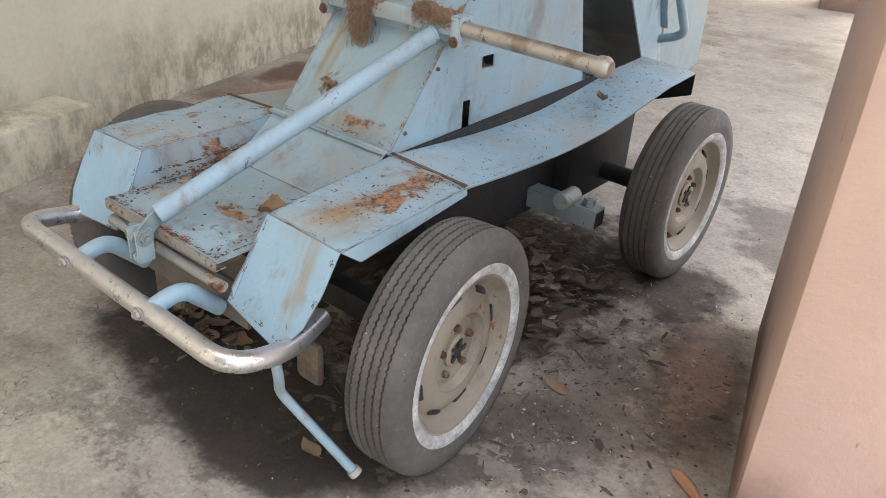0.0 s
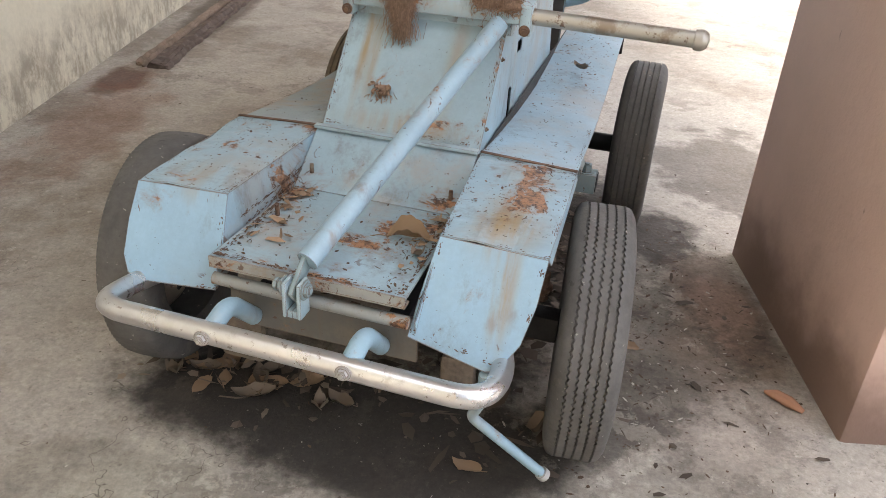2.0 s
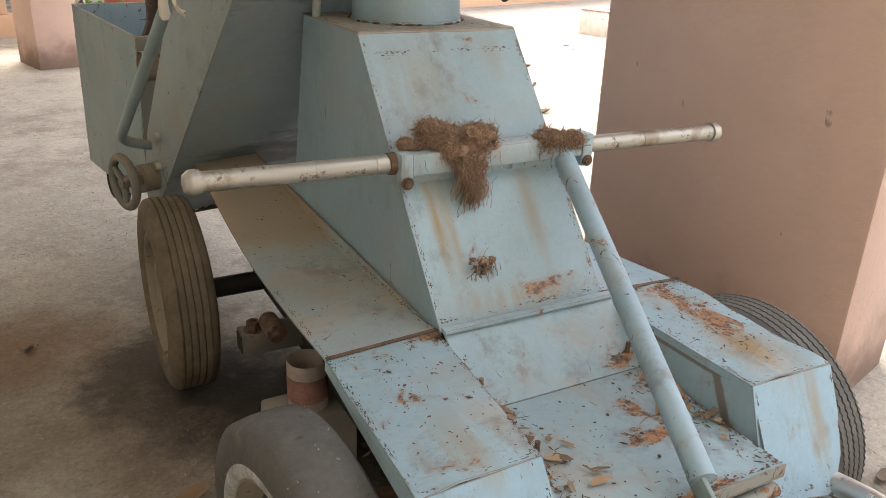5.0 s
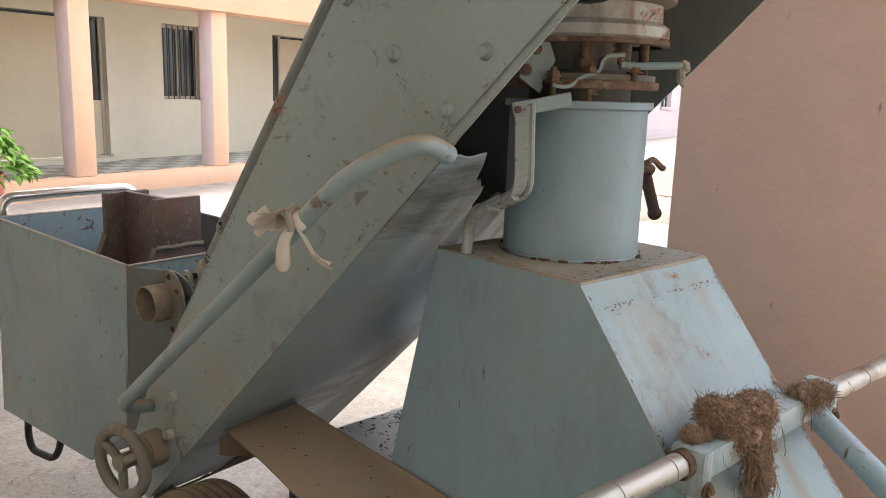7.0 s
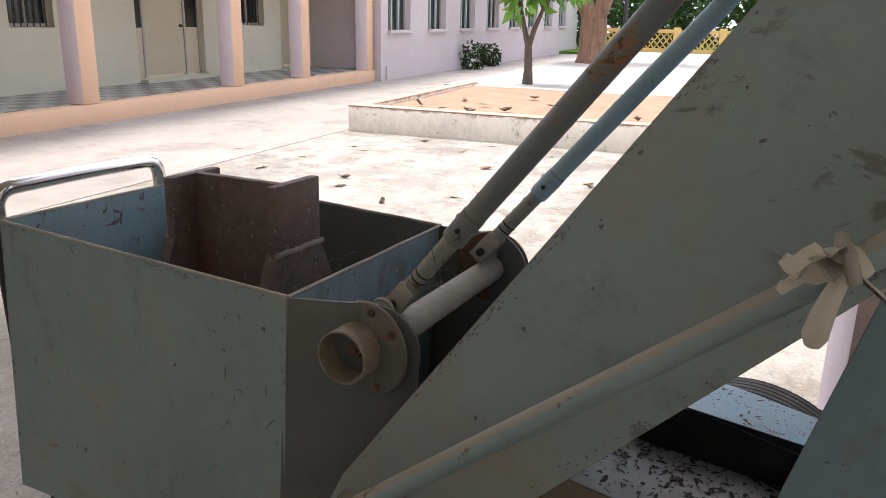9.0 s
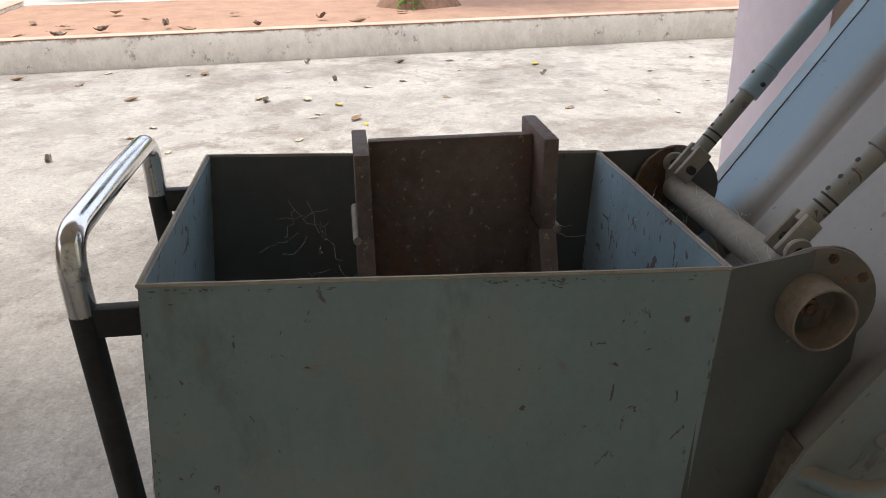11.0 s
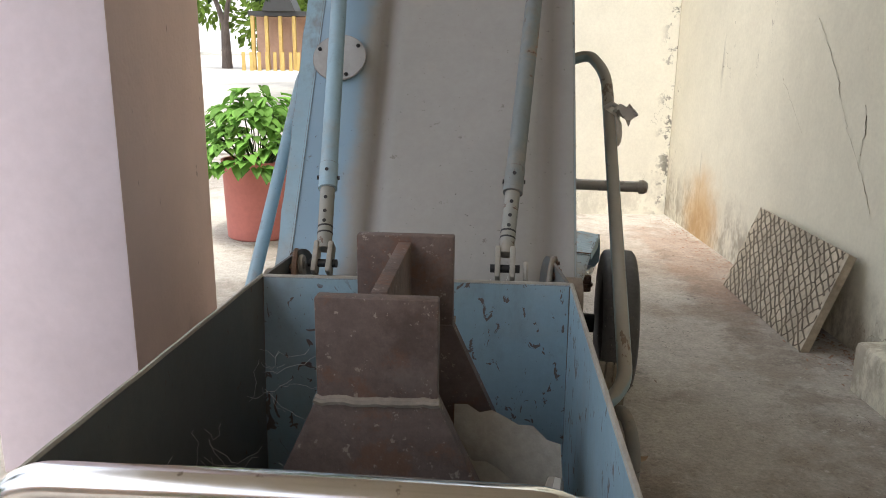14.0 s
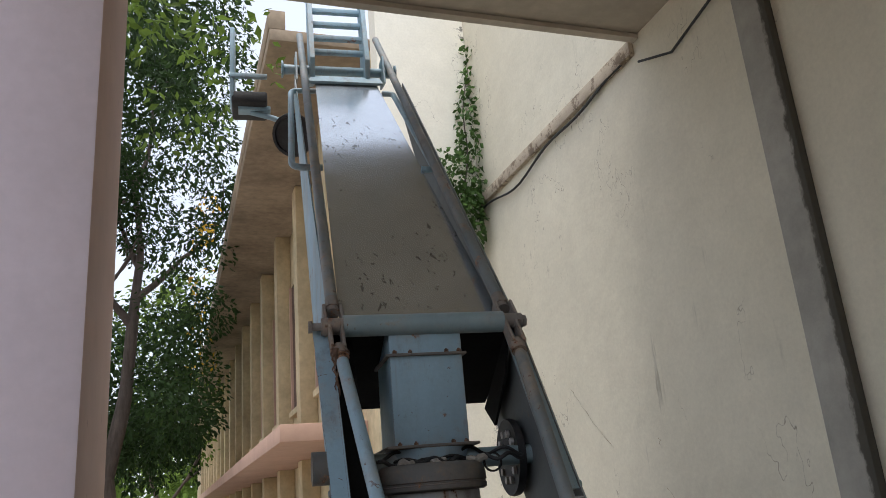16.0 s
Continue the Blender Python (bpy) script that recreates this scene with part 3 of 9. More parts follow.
blot(_m, 1.50, 2.02, 0, 0.26, 0.34, 0.6, 0.55, (0.125, 0.130, 0.110, 1), 56, 0.9)
blot(_m, 1.22, 1.30, 30, 0.30, 0.16, 0.4, 0.75, (0.045, 0.042, 0.036, 1), 85, 1.1)
blot(_m, 1.40, 2.55, -10, 0.16, 0.50, 0.4, 0.8, (0.035, 0.031, 0.027, 1), 86, 1.1)
blot(_m, 1.42, 1.58, 20, 0.24, 0.20, 0.7, 0.55, (0.085, 0.090, 0.070, 1), 57, 0.9)
blot(_m, 1.72, 1.72, 0, 0.22, 0.48, 0.7, 0.5, (0.23, 0.155, 0.11, 1), 58, 0.9)
blot(_m, 1.80, 2.30, 30, 0.16, 0.12, 0.4, 0.6, (0.52, 0.48, 0.41, 1), 59, 0.9)
blot(_m, 1.55, 1.75, 0, 0.36, 0.85, 0.4, 0.42, (0.12, 0.09, 0.07, 1), 23, 1.3)
blot(_m, 1.78, 2.0, 0, 0.20, 0.50, 0.4, 0.6, (0.12, 0.07, 0.05, 1), 24, 1.0)
blot(_m, 1.35, 1.45, 20, 0.30, 0.22, 0.5, 0.40, (0.075, 0.062, 0.05, 1), 34, 1.0)
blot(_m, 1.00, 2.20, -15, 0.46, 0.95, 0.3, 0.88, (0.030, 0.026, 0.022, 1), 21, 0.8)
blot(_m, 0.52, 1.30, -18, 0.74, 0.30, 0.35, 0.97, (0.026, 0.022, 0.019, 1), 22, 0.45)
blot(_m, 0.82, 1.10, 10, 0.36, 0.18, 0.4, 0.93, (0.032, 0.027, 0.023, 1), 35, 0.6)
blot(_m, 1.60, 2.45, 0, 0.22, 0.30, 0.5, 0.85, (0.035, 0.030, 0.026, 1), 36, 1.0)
blot(_m, -0.06, 1.0, 0, 0.22, 0.16, 0.5, 0.6, (0.08, 0.068, 0.055, 1), 37, 0.9)
blot(_m, -0.3, -0.8, 0, 1.1, 1.2, 0.7, 0.5, (0.22, 0.165, 0.12, 1), 83, 0.8)
blot(_m, -0.9, 0.2, 0, 0.3, 0.9, 0.6, 0.5, (0.16, 0.11, 0.075, 1), 84, 0.9)
blot(_m, -0.35, 2.5, 0, 0.5, 0.7, 0.9, 0.18, (0.16, 0.105, 0.065, 1), 38, 0.9)
blot(_m, 0.02, 3.42, 25, 0.50, 0.42, 0.8, 0.8, (0.185, 0.105, 0.055, 1), 67, 0.6)
blot(_m, -0.20, 3.10, 0, 0.45, 0.60, 1.0, 0.35, (0.20, 0.14, 0.085, 1), 68, 0.7)
blot(_m, -1.08, 3.95, 0, 0.17, 0.30, 0.5, 0.85, (0.095, 0.045, 0.03, 1), 69, 0.6)
blot(_m, -1.00, 7.0, 0, 0.26, 2.85, 0.25, 0.75, (0.10, 0.075, 0.058, 1), 70, 0.25)
blot(_m, 2.6, 5.6, 10, 1.7, 2.2, 0.7, 0.42, (0.24, 0.215, 0.19, 1), 74, 0.7)
blot(_m, 0.10, 0.90, 0, 0.45, 0.35, 0.6, 0.55, (0.43, 0.40, 0.33, 1), 75, 0.9)
blot(_m, 1.68, 1.34, 30, 0.30, 0.22, 0.6, 0.6, (0.46, 0.40, 0.35, 1), 76, 0.9)
blot(_m, 1.75, 1.95, 0, 0.14, 0.34, 0.6, 0.6, (0.36, 0.25, 0.20, 1), 77, 0.9)
blot(_m, 3.5, 4.3, 30, 1.3, 1.0, 0.7, 0.55, (0.17, 0.15, 0.13, 1), 71, 0.9)
blot(_m, 2.1, 3.15, 0, 0.45, 0.6, 0.4, 0.65, (0.10, 0.085, 0.07, 1), 72, 1.1)
blot(_m, -0.95, 3.3, 0, 0.35, 1.0, 0.6, 0.5, (0.18, 0.08, 0.045, 1), 26, 0.9)
blot(_m, -1.05, -0.6, 0, 0.38, 1.5, 0.5, 0.5, (0.22, 0.125, 0.08, 1), 27, 0.9)
blot(_m, -0.45, 0.6, 20, 0.7, 1.4, 0.9, 0.15, (0.19, 0.14, 0.09, 1), 28, 0.9)
blot(_m, 0.75, 4.9, 0, 0.7, 1.0, 0.8, 0.30, (0.20, 0.18, 0.15, 1), 39, 1.0)
blot(_m, -0.553, 2.945, 30, 0.085, 0.055, 0.06, 0.92, (0.055, 0.05, 0.045, 1), 61, 1.6)
blot(_m, -0.475, 2.995, 30, 0.05, 0.035, 0.3, 0.6, (0.09, 0.075, 0.06, 1), 73, 1.2)
_out = _m.ramp(_m.axis("X"), 2.2, 3.6)
_m.mix(_m.mul(_m.mul(_out, _m.ramp(_m.noise(0.9, 10, 0.74, seed=80), 0.46, 0.62)), 0.5), (0.20, 0.18, 0.155, 1))
_m.mix(_m.mul(_m.mul(_out, _m.ramp(_m.noise(3.2, 9, 0.74, seed=81), 0.52, 0.62)), 0.4), (0.17, 0.15, 0.13, 1))
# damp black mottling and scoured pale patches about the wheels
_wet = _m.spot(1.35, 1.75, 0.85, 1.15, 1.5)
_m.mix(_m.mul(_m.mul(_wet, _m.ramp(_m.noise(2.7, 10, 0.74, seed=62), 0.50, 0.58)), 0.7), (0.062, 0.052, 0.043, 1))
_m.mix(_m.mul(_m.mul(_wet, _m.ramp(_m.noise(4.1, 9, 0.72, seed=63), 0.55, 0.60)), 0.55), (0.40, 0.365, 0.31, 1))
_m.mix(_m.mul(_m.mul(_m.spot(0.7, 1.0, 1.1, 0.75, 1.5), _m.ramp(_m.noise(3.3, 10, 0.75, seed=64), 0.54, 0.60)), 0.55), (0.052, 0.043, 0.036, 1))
_ck1 = _m.noise(1.6, 5, 0.7, seed=31)
_ab = _m.n("ShaderNodeMath")
_ab.operation = 'ABSOLUTE'
_m.link(_m.mul(_ck1, 0.5, 'SUBTRACT'), _ab.inputs[0])
_line = _m.ramp(_ab.outputs[0], 0.0035, 0.0)
_m.mix(_m.mul(_m.mul(_line, _m.ramp(_m.noise(0.7, 3, seed=33), 0.5, 0.62)), 0.75), (0.07, 0.055, 0.045, 1))
_m.mix(_m.mul(_m.mul(_m.ramp(_m.noise(2.6, 9, 0.72, seed=48), 0.54, 0.585), _m.ramp(_m.noise(0.6, 3, seed=49), 0.44, 0.58)), 0.42), (0.15, 0.12, 0.095, 1))
_m.tone(_m.noise(60, 6, 0.75, seed=41), 0.70, 1.26)
_m.mix(_m.mul(_m.ramp(_m.noise(42, 5, 0.7, seed=55), 0.655, 0.675), 0.32), (0.55, 0.51, 0.45, 1))
_m.tone(_m.noise(18, 8, 0.75, seed=43), 0.80, 1.18)
_m.mix(_m.mul(_m.ramp(_m.noise(34, 7, 0.72, seed=66), 0.60, 0.64), 0.30), (0.085, 0.07, 0.055, 1))
_m.mix(_m.mul(_m.ramp(_m.noise(90, 3, 0.6, seed=45), 0.66, 0.70), 0.6), (0.10, 0.085, 0.07, 1))
_m.bump(_m.noise(45, 6), 0.55, 0.008).bump(_m.noise(7, 6, 0.7, seed=3), 0.5, 0.014)
YARD = _m.done()

# stained wall: black algae running down from the foot's splash and the joints, yellow patch near the corner
def wall_mat(name, base, algae=1.0):
    m = Mat(name, base, 0.9)
    m.tone(m.noise(0.7, 6, 0.65), 0.90, 1.07).tone(m.noise(4.5, 6, 0.7, seed=3), 0.95, 1.05)
    z = m.axis("Z")
    foot = m.mul(m.ramp(m.mul(z, m.mul(m.noise(2.0, 8, 0.72, seed=12), 1.1), 'SUBTRACT'), -0.05, -0.50), m.ramp(m.noise(8, 10, 0.78, stretch=(1, 1, 0.6), seed=44), 0.38, 0.60))
    m.mix(m.mul(foot, 0.62 * algae), (0.15, 0.11, 0.075, 1))
    m.tone(m.noise(38, 7, 0.75, seed=46), 0.92, 1.07)
    st = m.ramp(m.noise(9, 5, 0.65, stretch=(1, 1, 0.10), seed=6), 0.62, 0.74)
    m.mix(m.mul(m.mul(st, m.ramp(m.noise(0.9, 3, 0.5, seed=14), 0.48, 0.62)), 0.45 * algae), (0.12, 0.10, 0.07, 1))
    cr = m.noise(1.1, 5, 0.7, stretch=(1, 1, 0.5), seed=16)
    a = m.n("ShaderNodeMath")
    a.operation = 'ABSOLUTE'
    m.link(m.mul(cr, 0.5, 'SUBTRACT'), a.inputs[0])
    m.mix(m.mul(m.mul(m.ramp(a.outputs[0], 0.0022, 0.0), m.ramp(m.noise(0.8, 2, seed=18), 0.54, 0.6)), 0.7), (0.13, 0.10, 0.07, 1))
    return m


_w = wall_mat("stained cream plaster", (0.655, 0.61, 0.485, 1))
_yp = _w.n("ShaderNodeVectorMath")
_yp.operation = 'DISTANCE'
_w.link(_w.co, _yp.inputs[0])
_yp.inputs[1].default_value = (-1.315, -1.25, 0.12)
_w.mix(_w.mul(_w.ramp(_w.mul(_yp.outputs["Value"], _w.mul(_w.noise(5, 5, 0.6, seed=40), 0.5), 'ADD'), 0.85, 0.35), 0.65), (0.50, 0.27, 0.07, 1))
_w.bump(_w.noise(28, 6), 0.22, 0.006).bump(_w.noise(1.8, 3, seed=2), 0.4, 0.03)
WALL = _w.done()
_w = wall_mat("bright cream plaster", (0.86, 0.83, 0.72, 1), 0.4)
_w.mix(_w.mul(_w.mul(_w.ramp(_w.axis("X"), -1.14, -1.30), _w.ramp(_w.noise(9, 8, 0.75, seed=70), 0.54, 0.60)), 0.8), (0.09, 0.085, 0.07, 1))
_w.bump(_w.noise(28, 6), 0.22, 0.006)
WALL2 = _w.done()
_w = wall_mat("kerb whitewash", (0.86, 0.81, 0.72, 1), 0.3)
_w.mix(_w.mul(_w.ramp(_w.noise(5, 10, 0.78, seed=50), 0.58, 0.65), 0.6), (0.13, 0.11, 0.09, 1))
_w.mix(_w.mul(_w.ramp(_w.mul(_w.axis("Z"), _w.mul(_w.noise(5, 8, 0.75, seed=52), 0.22), 'ADD'), 0.42, 0.46), 0.8), (0.30, 0.185, 0.125, 1))
_w.bump(_w.noise(28, 6), 0.3, 0.008)
KERB = _w.done()
LILAC = plain("pale lilac paint, also for sky-lit pink", (0.775, 0.685, 0.745, 1), 0.82, 0, 0.06, 3, 0.3)
_p = Mat("salmon wall paint", (0.64, 0.46, 0.40, 1), 0.82)
_p.tone(_p.noise(1.1, 5, 0.6), 0.93, 1.05).tone(_p.noise(7, 5, 0.65, seed=2), 0.96, 1.04)
_p.mix(_p.mul(_p.ramp(_p.noise(16, 4, 0.6, stretch=(1, 1, 0.35), seed=5), 0.70, 0.76), 0.6), (0.16, 0.10, 0.08, 1))
_p.mix(_p.mul(_p.ramp(_p.mul(_p.axis("Z"), _p.mul(_p.noise(3, 5, 0.6, seed=8), 0.5), 'SUBTRACT'), 0.12, -0.18), 0.8), (0.16, 0.10, 0.075, 1))
_p.bump(_p.noise(42, 5, 0.6), 0.45, 0.006).bump(_p.noise(6, 3, seed=4), 0.2, 0.01)
PINK = _p.done()

# ---------------------------------------------------------------- setting
WX = -1.315      # face of the cream wall
FY = -2.20       # face of the wall across the end


def structure(name, bm, mat, label, category="", smooth=False):
    return solid(name, bm, mat, label, category or name.split("_")[0], kind="structure", smooth=smooth)


def second_paint(bm, way):
    """The faces that look along way take the second material."""
    bm.normal_update()
    for f in bm.faces:
        if f.normal.dot(Vector(way)) > 0.9:
            f.material_index = 1
    return bm


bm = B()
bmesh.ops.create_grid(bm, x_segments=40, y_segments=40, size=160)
structure("ground", bm, YARD, "stained pale concrete yard with dark oily patches and painted shade under the dolly", "ground")
bm = B()
box(bm, WX - 0.25, WX, FY - 0.25, 14.0, -0.1, 7.2)
structure("wall_west", bm, WALL, "cream plastered wall with dark water stains and cracks", "wall")


def crack(pts, width, seed):
    """A jagged hairline running down the cream wall."""
    r = random.Random(seed)
    bm = B()
    rows = []
    for (y0, z0), (y1, z1) in zip(pts, pts[1:]):
        for k in range(9):
            t = k / 9
            j, w = r.gauss(0, 0.007), 0.7 * width * r.uniform(0.02, 1.0) ** 1.5
            y, z = y0 + (y1 - y0) * t + j, z0 + (z1 - z0) * t
            rows.append([(WX + 0.002, y - w, z), (WX + 0.002, y + w, z)])
    sheet(bm, rows, 0.001)
    structure("wall_crack", bm, CRACK, "dark hairline crack in the cream plaster", "crack")


CRACK = plain("dirty crack", (0.34, 0.285, 0.20, 1), 0.95, 0, 0.4, 20, 0.0)
for k, (pts, w) in enumerate((([(-0.76, 2.47), (-0.50, 2.20), (-0.21, 1.95)], 0.005), ([(0.36, 1.68), (0.62, 1.40), (0.80, 1.12), (0.99, 0.92), (1.17, 0.69)], 0.006),
                              ([(-0.02, 1.33), (0.12, 1.20), (0.34, 1.01)], 0.005), ([(0.964, 1.24), (0.99, 1.10), (0.972, 0.97)], 0.007), ([(0.347, 1.99), (0.345, 1.92)], 0.004), ([(-0.67, 3.40), (-0.68, 3.30)], 0.005))):
    crack(pts, w, k + 60)
bm = B()
box(bm, WX + 0.003, -0.303, FY - 0.25, FY, -0.1, 7.2)
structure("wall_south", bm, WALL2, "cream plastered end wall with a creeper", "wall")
bm = B()
box(bm, 1.9, 2.42, 1.32, 2.36, -0.1, 4.7, 0.014)
# north face in lilac: the sky's light on the pink, put into the colour
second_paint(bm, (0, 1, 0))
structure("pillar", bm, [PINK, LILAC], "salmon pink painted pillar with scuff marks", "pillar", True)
bm = B()
box(bm, 1.9, 2.42, 8.9, 9.5, -0.1, 4.7, 0.014)
structure("pillar", bm, PINK, "salmon pink painted porch pillar across the yard", "pillar", True)
bm = B()
box(bm, WX - 0.25, 3.1, 0.80, 10.2, 4.66, 4.92)
box(bm, WX + 0.003, 3.1, 0.80, 0.86, 4.62, 4.655)
structure("ceiling", bm, CEILING, "cream plastered concrete porch slab", "ceiling")
bm = B()
box(bm, WX + 0.002, WX + 0.045, FY + 0.003, 0.79, 4.53, 4.64, 0.008)
structure("trim", bm, LEDGE, "stained ledge along the wall", "ledge", True)
bm = B()
box(bm, WX + 0.002, WX + 0.05, 1.80, 2.03, 0.24, 4.655, 0.006)
structure("trim", bm, MOSSY, "grey cement band running up the wall", "band", True)
bm = B()
box(bm, WX + 0.002, -1.05, 1.62, 2.36, -0.05, 0.235, 0.03)
structure("wall_plinth", bm, WALL, "low cream plinth at the foot of the wall", "plinth", True)
def rotten_board(x0, x1, y0, y1, h, ragged, seed, mat, label):
    """A long board lying on the ground, its edges eaten away and its top furrowed along the grain."""
    rnd = random.Random(seed)
    bm = B()
    n, q = 150, 9
    fur = [rnd.uniform(-1, 1) for _ in range(q)]
    lo = hi = 0.0
    top, low = [], []
    for i in range(n + 1):
        y = y0 + (y1 - y0) * i / n
        lo = 0.7 * lo + rnd.uniform(-1, 1) * ragged * 0.35
        hi = 0.7 * hi + rnd.uniform(-1, 1) * ragged
        drift = 0.018 * (y - y0)
        row = []
        for k in range(q):
            f = k / (q - 1)
            z = h * (0.8 + 0.30 * fur[k] + 0.18 * math.sin(y * 3.1 + k) + rnd.uniform(-0.14, 0.14)) * (0.55 if k in (0, q - 1) else 1.0)
            row.append(bm.verts.new((x0 + lo + (x1 + hi - x0 - lo) * f + drift, y + (rnd.uniform(-0.03, 0.03) if i in (0, n) else 0), max(0.006, z))))
        top.append(row)
        low.append((bm.verts.new((row[0].co.x - 0.004, row[0].co.y, -0.02)), bm.verts.new((row[-1].co.x + 0.004, row[-1].co.y, -0.02))))
    for i in range(n):
        for k in range(q - 1):
            bm.faces.new((top[i][k], top[i][k + 1], top[i + 1][k + 1], top[i + 1][k]))
        bm.faces.new((low[i][0], top[i][0], top[i + 1][0], low[i + 1][0]))
        bm.faces.new((top[i][-1], low[i][1], low[i + 1][1], top[i + 1][-1]))
    for i in (0, n):
        bm.faces.new((low[i][0], *top[i], low[i][1]))
    return structure("drain_board", bm, mat, label, "board", False)


rotten_board(-1.025, -0.905, 4.17, 10.0, 0.034, 0.011, 5, WOOD, "rotten dark board with ragged edges over a wall-side drain")
rotten_board(-1.110, -1.050, 4.20, 10.0, 0.026, 0.003, 6, WOOD2, "weathered board beside a wall-side drain")
bm = B()
_pts = [(WX + 0.03, y, 4.47 - 0.05 * math.sin((y + 2.0) * 2.1) - 0.03 * math.cos(y * 5)) for y in [FY + 0.05 + i * 0.14 for i in range(21)]]
tube(bm, _pts, 0.011, 8)
solid("cable", bm, CABLE, "black cable sagging along the wall ledge", "cable")
bm = B()
tube(bm, [(WX + 0.025, 0.85, 4.44), (WX + 0.025, 1.2, 4.30), (WX + 0.03, 1.75, 4.42)], 0.009, 8)
solid("cable", bm, CABLE, "thin black cable on the wall", "cable")

# concrete slab leaning on the wall, printed with a mesh pattern
slab_m = Matrix.Translation((-1.033, 1.2, 0.005))
bm = B()
_a, _b, _c, _d = Vector((-1.025, 1.195, 0.003)), Vector((-1.050, 0.04, 0.008)), Vector((-1.255, 0.0, 0.515)), Vector((-1.25, 1.18, 0.51))
_d = _a + (_c - _b)
_n1 = (_b - _a).cross(_d - _a).normalized()
_n1 = _n1 if _n1.x < 0 else -_n1
plate(bm, [_a, _b, _c, _d], _n1 * 0.045)
leaning = solid("concrete_slab", bm, SLAB, "grey patterned concrete slab leaning on the wall", "slab", smooth=False)
# thin dark tubes stand in for the shade in the slab's grooves
bm = B()
_u, _v = (_b - _a), (_d - _a)
for k in range(-16, 34):
    for way in (1, -1):
        pts = []
        for q in np.linspace(0, 1, 17):
            f = k / 16 + way * q * (0.62 if way > 0 else 0.34) + 0.010 * math.sin(k * 2.7 + q * 21) + 0.006 * math.sin(q * 47 + k)
            if 0.0 <= f <= 1.0:
                pts.append(_a + _u * f + _v * q - _n1 * 0.0006)
        if len(pts) > 1:
            tube(bm, pts, 0.0052 if way > 0 else 0.0034, 6)
part("mesh_groove", bm, SLABLINE, leaning, "wavy diamond lines, dark as the shade in the slab's grooves", False)

# ---------------------------------------------------------------- crane on its dolly
VM = pose(0.5475, 1.206, 0, 0, 0, -15.2)
BMM = pose(0.80, 2.30, 0, 0, 0, -5.6)
crane = thing("camera_crane", "faded blue steel camera crane on a four-wheeled dolly, rusty and abandoned", "crane", VM)
TO_BOOM = VM.inverted() @ BMM


def make_wheel(x, y, side, label, zig, rubber=RUBBER, bald=False, steer=0.0):
    """side: +1 when the wheel's outer face looks along +x; steer turns it about the upright, in degrees."""
    m = pose(x, y, 0.32, 0, 0, steer) @ Matrix.Diagonal((side * 0.91, 1, 1, 1))
    bm = B()
    seg = 232
    prof = [(0.203, -0.062), (0.215, -0.072), (0.235, -0.079), (0.262, -0.083), (0.270, -0.0835), (0.276, -0.082), (0.298, -0.077), (0.309, -0.070), (0.3155, -0.064)]
    groove = set()
    for g in () if bald else (-0.046, -0.023, 0.0, 0.023, 0.046):
        for d, r in ((-0.0030, 0.3195), (-0.0020, 0.3130), (0.0020, 0.3130), (0.0030, 0.3195)):
            groove.add(len(prof))
            prof.append((r, g + d))
    prof += [(0.3195, -0.03), (0.3205, 0.0), (0.3195, 0.03)] if bald else []
    prof += [(0.3155, 0.064), (0.309, 0.070), (0.298, 0.077), (0.276, 0.082), (0.270, 0.0835), (0.262, 0.083), (0.235, 0.079), (0.215, 0.072), (0.203, 0.062), (0.201, 0.0)]
    rings = []
    for i, (r, h) in enumerate(prof):
        ring = []
        for k in range(seg):
            a = math.tau * k / seg
            hh = h + (zig * (1 if k % 2 else -1) if i in groove else 0)
            rr = r - (0.004 * (k % 2) if 0.063 < abs(h) < 0.0705 and r > 0.30 else 0)
            ring.append(bm.verts.new(m @ Vector((hh, rr * math.cos(a), rr * math.sin(a)))))
        rings.append(ring)
    rings.append(rings[0])
    for a, b in zip(rings, rings[1:]):
        for k in range(seg):
            j = (k + 1) % seg
            bm.faces.new((a[k], a[j], b[j], b[k]))
    wheel = part("wheel", bm, rubber, crane, label)
    bm = B()
    lathe(bm, [(0.240, 0.0800), (0.228, 0.0825), (0.214, 0.0755), (0.205, 0.067)], m, 64)
    part("whitewall", bm, WHITEWALL if rubber is RUBBER else RUBBER_BROWN, wheel, "scuffed white sidewall band" if rubber is RUBBER else "mud-caked sidewall band")
    bm = B()
    lathe(bm, [(0.2035, -0.06), (0.2035, 0.058), (0.212, 0.066), (0.210, 0.071), (0.203, 0.071), (0.197, 0.062), (0.193, 0.040), (0.182, 0.028), (0.172, 0.024), (0.166, 0.030),
               (0.143, 0.047), (0.120, 0.053), (0.104, 0.050), (0.094, 0.034), (0.088, 0.026), (0.060, 0.024), (0.030, 0.026)], m, 64)
    part("rim", bm, RIM, wheel, "rusty cream-painted pressed steel rim")
    for k in range(8):
        a = k * math.pi / 4 + 0.2
        bm = B()
        mm = m @ pose(0.0375, 0.160 * math.cos(a), 0.161 * math.sin(a), math.degrees(a), 0, 0) @ pose(0, 0, 0, 0, 0, 38)
        box(bm, -0.004, 0.004, -0.009, 0.009, -0.024, 0.024, 0.003, mm)
        part("vent_slot", bm, DARK, wheel)
    bm = B()
    lathe(bm, [(0.046, 0.015), (0.044, 0.034), (0.032, 0.040), (0.027, 0.036), (0.018, 0.030), (0.0, 0.030)], m, 20)
    hub = part("hub", bm, RIM, wheel, "rust-streaked cream hub")
    bm = B()
    for k in range(5):
        box(bm, -0.002, 0.003, 0.0, 0.034, -0.006, 0.006, 0.001, m @ pose(0.041, 0, 0, 72 * k, 0, 0))
